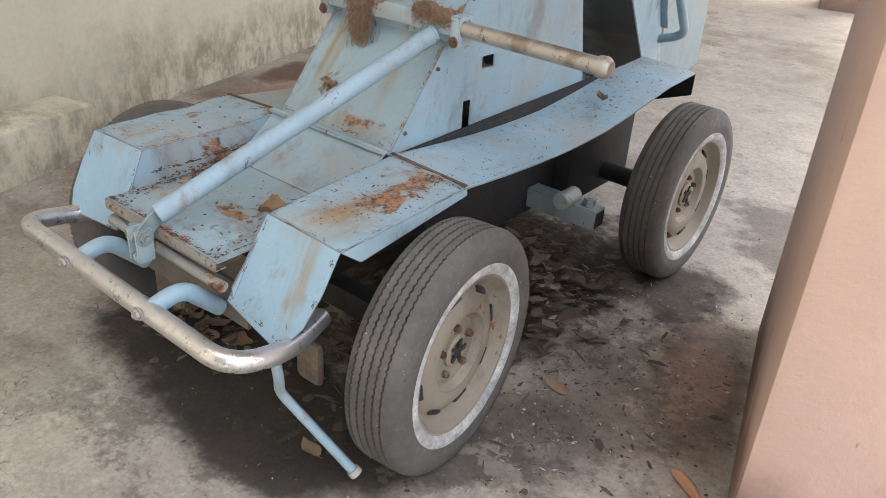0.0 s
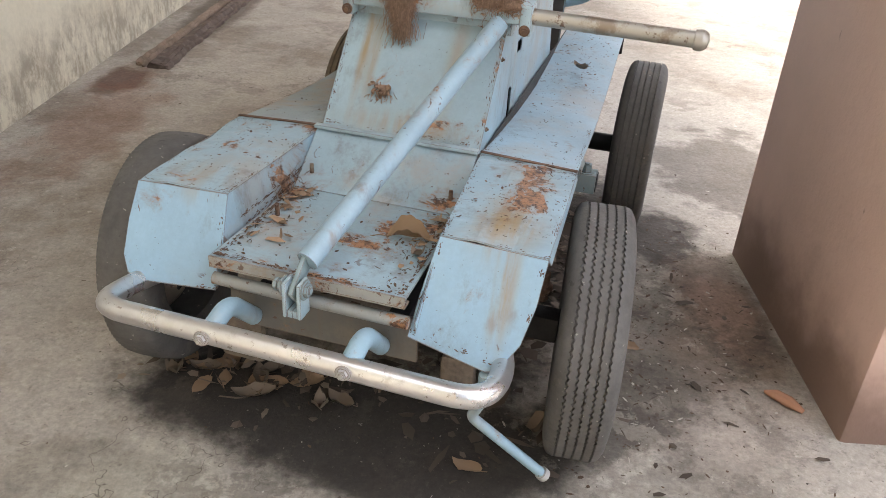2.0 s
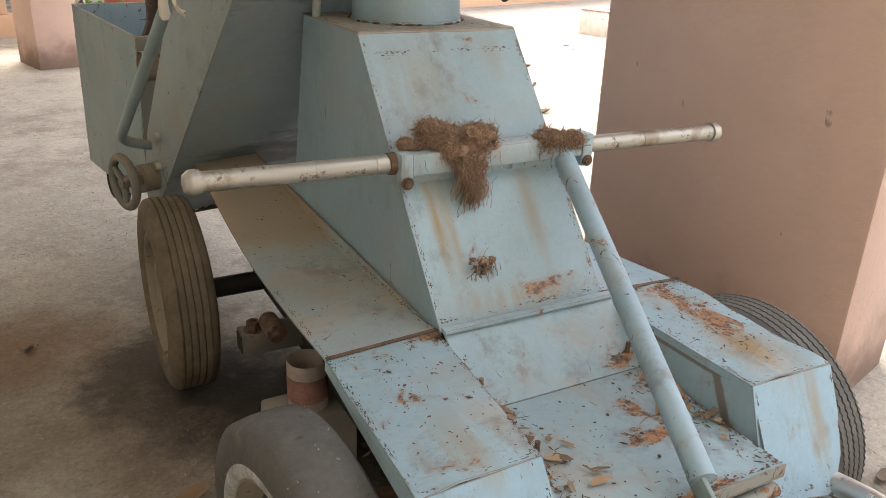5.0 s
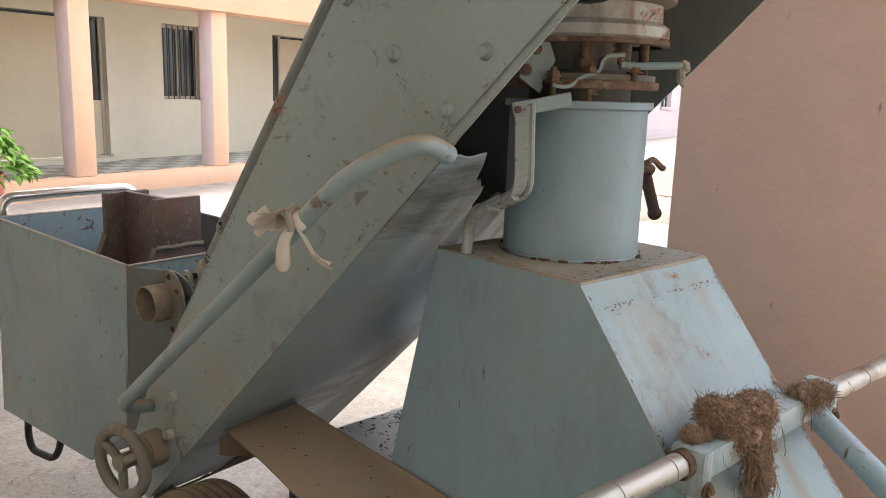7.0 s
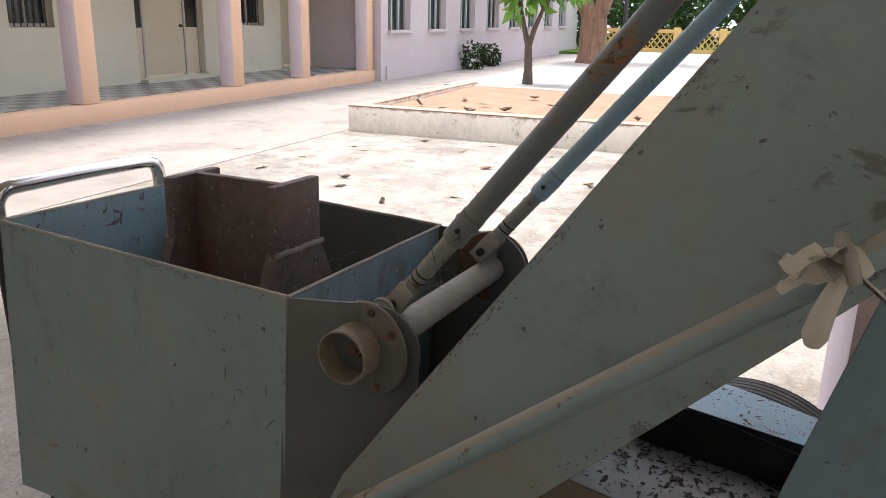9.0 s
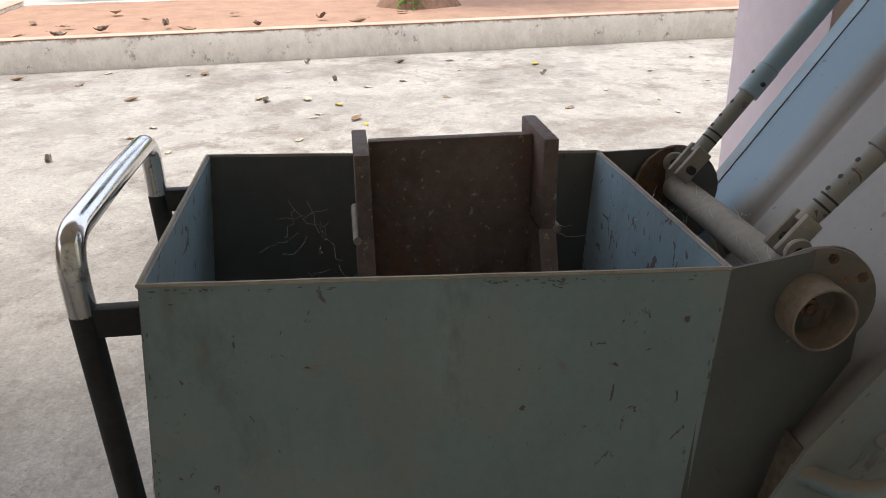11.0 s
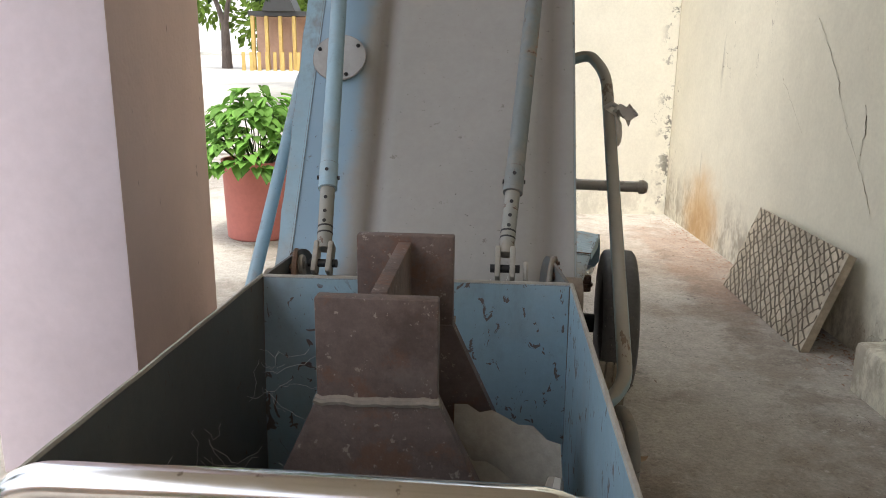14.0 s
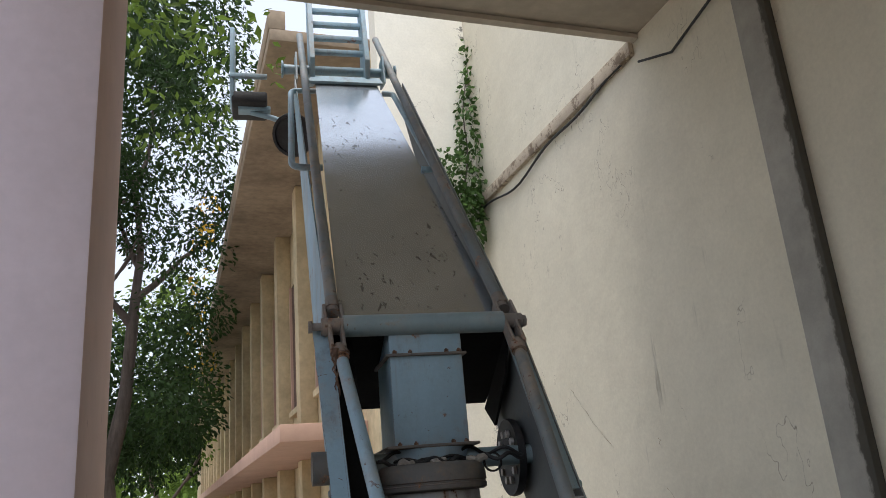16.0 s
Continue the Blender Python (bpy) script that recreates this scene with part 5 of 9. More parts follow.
for sx in (1, -1):
    bm = B()
    hexbolt(bm, (sx * 0.43, 1.20, 0.345), (0, 0, 1), 0.020, 0.03)
    part("beam_bolt", bm, GREYBLUE if sx > 0 else RUSTY, crane, "large square-headed bolt")
    bm = B()
    cyl(bm, (sx * 0.40, 1.05, 0.40), (sx * 0.40, 1.14, 0.40), 0.028, 16)
    part("beam_tube", bm, GREYBLUE if sx > 0 else RUSTY, crane)
    bm = B()
    tube(bm, [(sx * 0.45, 0.20, 0.43), (sx * 0.45, 0.20, 0.50)], 0.022, 12)
    cyl(bm, (sx * 0.45, 0.20, 0.455), (sx * 0.45, 0.20, 0.468), 0.03, 12)
    part("king_pin", bm, RUSTY, crane, "rusty king pin nut")
bm = B()
tube(bm, fillet([(0.40, -0.12, 0.42), (0.395, -0.105, 0.33), (0.370, -0.085, 0.268), (0.54, -0.009, 0.078)], 0.02, 4), 0.0125, 10)
crank = part("parking_strut", bm, BLUE, crane, "blue parking strut reaching down to the floor")
bm = B()
cyl(bm, (0.536, -0.011, 0.083), (0.546, -0.006, 0.071), 0.017, 12)
part("strut_foot", bm, GREY, crank)

# ---------------------------------------------------------------- boom


def boompart(name, bm, mat, label="", smooth=True):
    ob = part(name, bm, mat, crane, label, smooth)
    ob.matrix_basis = TO_BOOM
    return ob


_m = Mat("scuffed grey boom paint", (0.272, 0.330, 0.342, 1), 0.45)
_m.tone(_m.noise(1.8, 4, 0.6), 0.84, 1.12).tone(_m.noise(60, 4, 0.7, seed=2), 0.95, 1.05)
_m.mix(_m.mul(_m.ramp(_m.noise(2.4, 7, 0.68, seed=5), 0.46, 0.66), 0.65), (0.31, 0.275, 0.225, 1))
_m.mix(_m.mul(_m.ramp(_m.noise(3.0, 8, 0.72, seed=7), 0.56, 0.68), 0.55), (0.16, 0.205, 0.215, 1))
_m.mix(_m.mul(_m.ramp(_m.noise(9, 9, 0.72, stretch=(1, 1.4, 0.6), seed=9), 0.655, 0.685), 0.65), (0.11, 0.085, 0.065, 1))
_m.mix(_m.mul(_m.ramp(_m.noise(40, 4, 0.6, seed=11), 0.700, 0.712), 0.85), (0.085, 0.07, 0.06, 1))
_m.mix(_m.mul(_m.mul(_m.ramp(_m.noise(13, 7, 0.7, stretch=(1, 0.6, 1.2), seed=19, distort=0.8), 0.585, 0.63), _m.ramp(_m.noise(2.6, 3, 0.5, seed=20), 0.46, 0.60)), 0.6), (0.10, 0.085, 0.07, 1))
_m.mix(_m.mul(_m.ramp(_m.noise(27, 4, 0.6, seed=13), 0.745, 0.755), 0.8), (0.48, 0.44, 0.36, 1))
_e = _m.ramp(_m.mul(_m.mul(_m.edge(0.004), 2.0), _m.mul(_m.noise(10, 8, 0.75, seed=15), 0.5), 'ADD'), 0.34, 0.44)
_m.mix(_m.mul(_e, 0.7), (0.26, 0.20, 0.14, 1))
_m.rough(_m.noise(5, 4, seed=1), 0.36, 0.65)
_m.bump(_m.noise(2.2, 2, seed=4), 0.35, 0.02).bump(_m.noise(55, 5), 0.10, 0.003)
BOOMGREY = _m.done()

bp = [(1.035, 0.410), (1.085, 0.475), (1.100, 0.56), (1.005, 0.755), (0.30, 1.72), (-0.12, 2.335), (-1.86, 4.325), (-1.98, 4.22), (-0.62, 2.12), (-0.23, 1.706)]
plates = {}
for s, xx in ((-1, -0.345), (1, 0.352)):
    bm = B()
    plate(bm, [(xx, y, z) for y, z in bp], (-s * 0.006, 0, 0))
    # the plate's inner face takes the shade-darkened paint
    bm.faces.ensure_lookup_table()
    bm.faces[1].material_index = 1
    pl = boompart("boom_plate", bm, [BOOMGREY if s < 0 else BLUE, INNER_SHADE], "tapering blue-grey boom side plate" if s < 0 else "tapering bright blue boom side plate", False)
    plates[s] = pl
    bm = B()
    plate(bm, [(xx + s * 0.002, y, z) for y, z in ((0.278, 1.716), (0.005, 1.492), (-0.23, 1.722), (-0.60, 2.16), (-0.13, 2.31))], (s * 0.004, 0, 0))
    part("doubler_plate", bm, BOOMGREY if s < 0 else BLUE, pl, "riveted reinforcing plate", False)
    for y, z in ((0.003, 1.538), (0.13, 1.633), (-0.075, 1.637), (0.25, 1.735), (-0.2, 1.77), (0.06, 2.0)):
        bm = B()
        p = (xx + s * 0.006, y, z)
        lathe(bm, [(0.0, 0.012), (0.010, 0.010), (0.014, 0.003), (0.0155, 0.0), (0.0155, -0.002)], Matrix.Translation(p) @ Matrix.Scale(s, 4, (1, 0, 0)), 12)
        part("rivet", bm, GREYBLUE if s < 0 else BLUE, pl)
bm = B()
rows = []
for i in range(15):
    t = i / 14
    y, z = 1.0 - 0.688 * t, 0.757 + 0.943 * t
    dip = lambda x: -0.014 * math.exp(-((x - 0.165) / 0.028) ** 2) - 0.012 * math.exp(-((x + 0.27) / 0.030) ** 2)
    rows.append([(x, y + (0.006 * math.sin(x * 9 + t * 5) + dip(x)) * (abs(x) < 0.3), z + (0.006 * math.sin(x * 9 + t * 5) + dip(x)) * (abs(x) < 0.3)) for x in (-0.339, -0.315, -0.29, -0.27, -0.25, -0.225, -0.19, -0.08, 0.04, 0.11, 0.135, 0.15, 0.165, 0.18, 0.195, 0.225, 0.29, 0.346)])
sheet(bm, rows, 0.004)
cover = boompart("boom_cover", bm, COVER, "dusty grey boom cover sheet")
bm = B()
plate(bm, [(-0.338, 0.292, 1.722), (-0.338, -0.12, 2.331), (-0.276, -0.12, 2.331), (-0.276, 0.292, 1.722)], (0, -0.004, -0.003))
boompart("edge_flange", bm, GREYBLUE, "folded flange along the boom plate edge", False)
bm = B()
rows = []
for i in range(41):
    t = i / 40
    y, z = (1.0 - 0.70 * t / 0.62, 0.757 + 0.963 * t / 0.62) if t < 0.62 else (0.30 - 0.42 * (t - 0.62) / 0.38, 1.72 + 0.613 * (t - 0.62) / 0.38)
    w = 0.026 + 0.034 * t + 0.0012 * math.sin(i * 2.3) + 0.0008 * math.sin(i * 5.1)
    rows.append([(0.346, y, z), (0.352 + 0.5 * w, y, z), (0.352 + w, y, z)])
sheet(bm, rows, 0.004)
boompart("edge_flange", bm, BLUE, "blue flange turned outwards along the boom plate edge", False)
# black sheet added where the plate's inside lies in shade
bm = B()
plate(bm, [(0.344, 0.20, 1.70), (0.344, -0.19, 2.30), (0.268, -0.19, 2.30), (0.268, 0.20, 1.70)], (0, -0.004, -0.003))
boompart("inner_shade_sheet", bm, BLACK, "added black sheet for the shade behind the plate edge", False)
bm = B()
_c = Vector((0.285, 0.484, 1.477))
_nrm = Vector((0, 0.808, 0.589))
cyl(bm, _c - _nrm * 0.002, _c + _nrm * 0.004, 0.072, 40)
part("cover_disc", bm, GREY, cover, "round inspection cover")
for a in (0.4, 2.5, 4.3):
    bm = B()
    _e = Vector((1, 0, 0)) * math.cos(a) * 0.06 + Vector((0, -0.589, 0.808)) * math.sin(a) * 0.06
    hexbolt(bm, _c + _nrm * 0.004 + _e, _nrm, 0.006, 0.003, False)
    part("screw", bm, DARK, cover)
bm = B()
rows = []
for i in range(13):
    t = i / 12
    bulge = 0.018 * math.sin(math.pi * t)
    row = []
    for x in np.linspace(-0.339, 0.346, 60):
        k = 0.9 * math.sin(math.pi * (x + 0.339) / 0.685) ** 0.7
        rip = min(1.0, max(0.0, (x + 0.21) / 0.15))
        tear = 0.014 + 0.115 * rip * (1.25 - 0.25 * rip) + (0.003 + 0.012 * rip) * math.sin(x * 67) + 0.010 * rip * math.sin(x * 151 + 1)
        u = t * (1 - tear * max(0, t - 0.6) / 0.4)
        row.append((x, 1.03 - 1.03 * u - k * bulge, 0.420 + 1.05 * u - k * bulge))
    rows.append(row)
sheet(bm, rows, 0.003)
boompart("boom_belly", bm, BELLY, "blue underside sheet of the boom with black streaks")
bm = B()
plate(bm, [(-0.339, 1.07, 0.47), (0.346, 1.07, 0.47), (0.346, 1.0, 0.75), (-0.339, 1.0, 0.75)], (0, -0.004, 0))
boompart("boom_heel", bm, JACK, "mud-caked brown heel sheet", False)
bm = B()
_k1 = random.Random(19)
_g, _h = [], 0.02
for x in np.linspace(-0.337, 0.344, 90):
    _h = min(0.055, max(0.008, _h + _k1.uniform(-0.012, 0.012)))
    _g.append([(x, 1.026 - 1.03 * u - 0.02 * u * 10 * 0.1, 0.412 + 1.05 * u) for u in (0.0, _h * 0.5, _h)])
sheet(bm, _g, 0.004)
boompart("rotten_edge", bm, DIRT, "rotted black lower edge of the belly sheet", False)
bm = B()
rows = []
for i in range(21):
    t = i / 20
    y, z = -0.14 - 1.72 * t, 2.33 + 1.99 * t
    w0, w1 = -0.300 + 0.14 * t, 0.310 - 0.085 * t
    rows.append([(w0 + (w1 - w0) * k, y, z) for k in (0, 0.2, 0.4, 0.6, 0.8, 1.0)])
sheet(bm, rows, 0.004)
boompart("boom_top_sheet", bm, BURNISHED, "bare scratched steel sheet of the upper boom")

for x, xe in ((-0.188, -0.295), (0.247, 0.338)):
    top, bot = Vector((xe, -0.045, 2.285)), Vector((-0.172 if x < 0 else 0.226, 0.995, 1.035))
    d = (bot - top).normalized()
    a, b, c = top + d * 0.14, top + d * 1.42, bot - d * 0.03
    bm = B()
    cyl(bm, a, b, 0.0215 if x < 0 else 0.0205, 18)
    cyl(bm, b - d * 0.055, b + d * 0.010, 0.0228 if x < 0 else 0.0220, 18)
    rod = boompart("lower_rod", bm, OLDPIPE if x < 0 else BLUE, "stout levelling rod" if x < 0 else "bright blue levelling rod")
    sleeve = RODEND
    bm = B()
    cyl(bm, b + d * 0.010, c - d * 0.015, 0.0170, 16)
    part("adjuster", bm, sleeve, rod, "chipped adjuster sleeve with pin holes")
    for k in (0.108, 0.124):
        bm = B()
        cyl(bm, b + d * k, b + d * (k + 0.004), 0.0176, 16)
        part("groove", bm, CABLE, rod, "dark ring groove")
    side = d.cross(Vector((1, 0, 0))).normalized()
    side = side if side.y > 0 else -side
    for k in (-0.03, 0.04, 0.075, 0.10):
        bm = B()
        p = b + d * k
        cyl(bm, p + side * (0.0230 if k < 0 else 0.0165), p + side * (0.0242 if k < 0 else 0.0177), 0.0045, 8)
        part("pin_hole", bm, DARK, rod)
    bm = B()
    cyl(bm, b - d * 0.02 + Vector((-0.026, 0, 0)), b - d * 0.02 + Vector((0.026, 0, 0)), 0.005, 8)
    part("cross_pin", bm, DARK, rod)
    for off in (-0.016, 0.016):
        bm = B()
        mm = Matrix.Translation(c + Vector((off, 0, 0))) @ Euler((math.atan2(d.z, d.y) + math.pi / 2, 0, 0)).to_matrix().to_4x4()
        box(bm, -0.006, 0.006, -0.019, 0.019, -0.045, 0.030, 0.004, mm)
        part("fork_cheek", bm, CARD, rod, "dusty fork end")
    bm = B()
    cyl(bm, c + Vector((-0.032, 0.012, -0.014)), c + Vector((0.032, 0.012, -0.014)), 0.009, 10)
    part("fork_pin", bm, DARK, rod)
    bm = B()
    lx = c.x + (-0.045 if x < 0 else 0.045)
    lathe(bm, [(0.010, -0.005), (0.022, -0.005), (0.024, 0.0), (0.022, 0.005), (0.010, 0.005), (0.010, -0.005)], Matrix.Translation((lx, 0.995, 1.040)), 24)
    box(bm, lx - 0.005, lx + 0.005, 0.975, 1.010, 0.985, 1.025, 0.002)
    part("lug", bm, CARD, rod, "round lug on the pivot tube")
    # fork at the cross shaft
    bm = B()
    cyl(bm, top + d * 0.06, a + d * 0.02, 0.017, 12)
    for off in (-0.020, 0.020):
        mm = Matrix.Translation(top + d * 0.03 + Vector((off, 0, 0))) @ Euler((math.atan2(d.z, d.y) + math.pi / 2, 0, 0)).to_matrix().to_4x4()
        box(bm, -0.006, 0.006, -0.025, 0.025, -0.06, 0.06, 0.004, mm)
    cyl(bm, top + d * 0.085, top + d * 0.125, 0.027, 12)
    part("upper_fork", bm, FORK, rod, "rusty fork on the cross shaft")
    if x > 0:
        bm = B()
        q = top + d * 0.10 + Vector((0.018, 0.030, 0))
        for n, (l, w) in enumerate(((0.20, 0.006), (0.15, 0.0045), (0.09, 0.004))):
            tube(bm, [q + Vector((0.006 * n - 0.004 + 0.005 * math.sin(i * 1.3 + n), 0.003 * math.cos(i + n), 0.012 - l * i / 12)) for i in range(13)], w, 6, radii=[w * (1.2 - 0.07 * i) * (1 + 0.25 * math.sin(i * 2.1 + n)) for i in range(13)])
        tube(bm, [top + d * 0.10 + Vector((0.027 * math.cos(a), 0.027 * math.sin(a), 0.004 * math.sin(3 * a))) for a in [math.tau * i / 16 for i in range(17)]], 0.006, 6, cap=False)
        part("frayed_cord", bm, SCALE, rod, "rust-brown frayed cord hanging from the fork")
for x, xe in ((-0.295, -0.255), (0.338, 0.285)):
    bm = B()
    s0, s1 = Vector((x, -0.075, 2.32)), Vector((xe, -2.30, 4.925))
    cyl(bm, s0.lerp(s1, 0.04), s1, 0.023, 14)
    rod = boompart("upper_rod", bm, OLDPIPE, "upper levelling rod")
    bm = B()
    dd = (s1 - s0).normalized()
    for off in (-0.030, 0.030):
        mm = Matrix.Translation(s0 + dd * 0.02 + Vector((off, 0, 0))) @ Euler((math.atan2(dd.z, dd.y) - math.pi / 2, 0, 0)).to_matrix().to_4x4()
        box(bm, -0.006, 0.006, -0.026, 0.026, -0.045, 0.085, 0.005, mm)
    part("rod_fork", bm, FORK, rod, "rusty fork")
    bm = B()
    cyl(bm, s0 + dd * 0.075, s0 + dd * 0.16, 0.024, 14)
    cyl(bm, s0 + dd * 0.10, s0 + dd * 0.125, 0.030, 6)
    part("lock_nut", bm, FORK, rod, "rusty lock nut")
    bm = B()
    cyl(bm, s0 + Vector((-0.045, 0, 0)), s0 + Vector((0.045, 0, 0)), 0.030, 16)
    part("rod_eye", bm, FORK, rod, "rusty eye round the shaft")
bm = B()
cyl(bm, (-0.27, -0.075, 2.32), (0.31, -0.075, 2.32), 0.038, 20)
shaft = boompart("cross_shaft", bm, GREYBLUE, "thick round cross shaft")
for x0, x1 in ((-0.29, -0.345), (0.33, 0.415)):
    bm = B()
    cyl(bm, (x0, -0.075, 2.32), (x1, -0.075, 2.32), 0.014, 12)
    cyl(bm, (x1, -0.075, 2.32), (x1 + (0.012 if x1 > 0 else -0.012), -0.075, 2.32), 0.022, 6)
    part("shaft_nut", bm, FORK, shaft, "rusty shaft end nut")
bm = B()
box(bm, -0.108, 0.152, -0.36, -0.075, 1.90, 2.30, 0.004)
post = boompart("yoke_post", bm, BLUE, "blue box-section yoke post")
for z0, z1, e in ((2.206, 2.216, 0.014), (1.893, 1.903, 0.030)):
    bm = B()
    box(bm, -0.108 - e, 0.152 + e, -0.36 - e, -0.075 + e, z0, z1, 0.003)
    part("flange", bm, GRIME, post, "thin rust-edged bolted flange")
    for x in (-0.095, -0.05, 0.08, 0.135):
        bm = B()
        hexbolt(bm, (x, -0.067, z1), (0, 0, 1), 0.008, 0.008, False)
        part("flange_bolt", bm, RUSTY, post)
mzb = upright(0.02, -0.19)
bm = B()
lathe(bm, [(0.0, 1.835), (0.146, 1.835), (0.148, 1.84), (0.148, 1.885), (0.150, 1.889), (0.150, 1.892), (0, 1.892)], mzb, 48)
part("neck_drum", bm, BLUE, post, "grey blue neck drum")
for k, (zz, rr, ph) in enumerate(((1.846, 0.163, 0.0), (1.838, 0.172, 1.7), (1.852, 0.158, 3.1))):
    bm = B()
    tube(bm, [(0.02 + (rr + 0.006 * math.sin(i * 1.7 + ph)) * math.cos(i * math.tau / 40), -0.19 + (rr + 0.006 * math.sin(i * 1.7 + ph)) * math.sin(i * math.tau / 40), zz + 0.009 * math.sin(i * 0.9 + ph)) for i in range(41)], 0.0055, 7, cap=False)
    part("neck_cable", bm, CABLE, post, "black cable wound round the neck")
bm = B()
cyl(bm, (-0.36, -0.135, 1.852), (0.40, -0.135, 1.852), 0.034, 18)
trun = boompart("trunnion_shaft", bm, GREYBLUE, "greasy blue-grey trunnion shaft")
for x0, x1, r in ((0.358, 0.425, 0.055), (-0.40, -0.351, 0.05)):
    bm = B()
    cyl(bm, (x0, -0.135, 1.852), (x1, -0.135, 1.852), r, 24)
    part("trunnion_cap", bm, GRIME, trun, "round bearing cap")
bm = B()
tube(bm, [(0.30 - 0.6 * i / 60, -0.095 + 0.012 * math.sin(i * 0.36), 1.860 + 0.012 * math.sin(i * 0.5) + 0.02 * math.sin(math.pi * i / 60)) for i in range(61)], 0.006, 7)
tube(bm, [(0.22 - 0.5 * i / 60, -0.02 + 0.02 * math.cos(i * 0.25), 1.846 + 0.009 * math.sin(i * 0.6 + 1)) for i in range(61)], 0.007, 7)
tube(bm, [(-0.17 - 0.03 * math.sin(math.tau * i / 20), -0.03, 1.83 + 0.03 * math.cos(math.tau * i / 20)) for i in range(21)], 0.004, 6, cap=False)
part("cable_wrap", bm, DARK, trun, "tangled cable round the trunnion")
for k, (xa, l) in enumerate(((-0.11, 0.07), (0.02, 0.05), (0.13, 0.05))):
    bm = B()
    tube(bm, [(xa + l * (i / 6 - 0.5), -0.006 - 0.02 * abs(xa) + 0.004 * math.sin(i * 2 + k), 1.842 + 0.006 * math.sin(i * 1.4 + k)) for i in range(7)], 0.012, 8, radii=[0.007, 0.012, 0.014, 0.012, 0.014, 0.011, 0.006])
    part("tape_wrap", bm, CARD, trun, "dirty pale tape wound on the cables")
bm = B()
md = Matrix.Translation((-0.300, -0.235, 1.850)) @ pose(0, 0, 0, 0, 0, 0)
lathe(bm, [(0.03, -0.018), (0.125, -0.012), (0.135, -0.016), (0.138, 0.0), (0.135, 0.012), (0.120, 0.006), (0.03, 0.012)], md, 40)
bdisc = boompart("brake_disc", bm, DARK, "perforated dark brake disc")
for k in range(10):
    a = k * math.tau / 10
    bm = B()
    cyl(bm, (-0.293, -0.235 + 0.085 * math.cos(a), 1.850 + 0.085 * math.sin(a)), (-0.281, -0.235 + 0.085 * math.cos(a), 1.850 + 0.085 * math.sin(a)), 0.014, 10)
    part("disc_boss", bm, GREY, bdisc)
# gussets and diaphragm in the same black, for the boom's shaded inside
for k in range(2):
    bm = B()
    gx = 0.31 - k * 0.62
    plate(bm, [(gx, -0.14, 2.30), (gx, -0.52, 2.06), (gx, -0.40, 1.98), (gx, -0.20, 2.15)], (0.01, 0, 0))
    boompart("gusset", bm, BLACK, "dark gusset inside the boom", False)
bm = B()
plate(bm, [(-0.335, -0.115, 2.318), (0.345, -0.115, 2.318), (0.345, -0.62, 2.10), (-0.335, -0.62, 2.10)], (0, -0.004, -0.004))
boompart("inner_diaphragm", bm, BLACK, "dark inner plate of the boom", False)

# side grab pipes
_m = Mat("rubbed pipe paint under tan dust", (0.255, 0.335, 0.355, 1), 0.5)
_m.tone(_m.noise(5, 5, 0.65), 0.80, 1.15).tone(_m.noise(60, 4, 0.7, seed=2), 0.93, 1.06)
_nz = _m.n("ShaderNodeSeparateXYZ")
_m.link(_m.n("ShaderNodeNewGeometry").outputs["Normal"], _nz.inputs[0])
_m.mix(_m.mul(_m.ramp(_m.mul(_nz.outputs["Z"], _m.mul(_m.noise(14, 6, 0.7, seed=5), 0.9), 'ADD'), 0.64, 0.98), 0.75), (0.335, 0.275, 0.205, 1))
_m.mix(_m.mul(_m.ramp(_m.noise(17, 7, 0.7, stretch=(1, 0.5, 0.5), seed=8), 0.60, 0.625), 0.8), (0.14, 0.085, 0.05, 1))
_m.bump(_m.noise(50, 5), 0.15, 0.003)
DUSTPIPE = _m.done()
for s, xx in ((-1, -0.345), (1, 0.352)):
    bm = B()
    tube(bm, fillet([(xx, 0.03 if s > 0 else 0.0, 1.46), (xx + s * 0.085, 0.01 if s > 0 else -0.01, 1.475 if s > 0 else 1.49), (xx + s * 0.128, 0.11, 1.43), (xx + s * 0.115, 0.955, 0.745), (xx - s * 0.02, 1.0, 0.70)], 0.075, 8), 0.0178, 16)
    boompart("grab_rail", bm, DUSTPIPE if s < 0 else BLUE, "bent grab pipe with rubbed paint")
    bm = B()
    p0, p1 = Vector((xx + s * 0.02, -1.0, 3.33)), Vector((xx + s * 0.02, -1.72, 4.15))
    off = Vector((s * 0.15 if s > 0 else -0.07, 0, 0))
    q0 = Vector((0.275 if s > 0 else -0.225, -1.0, 3.33))
    q1 = Vector((0.235 if s > 0 else -0.175, -1.72, 4.16))
    tube(bm, fillet([q0, q0 + off, q1 + off, q1], 0.06, 6), 0.017, 12)
    boompart("upper_grab_rail", bm, BLUE, "pale blue grab pipe on the upper boom")

# handwheel with its gear on the heel
mh = Matrix.Translation((-0.462, 0.945, 0.600)) @ pose(0, 0, 0, 0, 0, 8)
bm = B()
ring = [mh @ Vector((0, 0.088 * math.cos(a), 0.088 * math.sin(a))) for a in [math.tau * k / 36 for k in range(37)]]
tube(bm, ring, 0.0155, 12, cap=False)
hand = boompart("handwheel", bm, MUDDY, "dusty spoked handwheel")
for a in (0.5, 2.6, 4.7):
    bm = B()
    tube(bm, [mh @ Vector((0.0, 0.02 * math.cos(a), 0.02 * math.sin(a))), mh @ Vector((0.0, 0.085 * math.cos(a), 0.085 * math.sin(a)))], 0.012, 10)
    part("spoke", bm, MUDDY, hand)
bm = B()
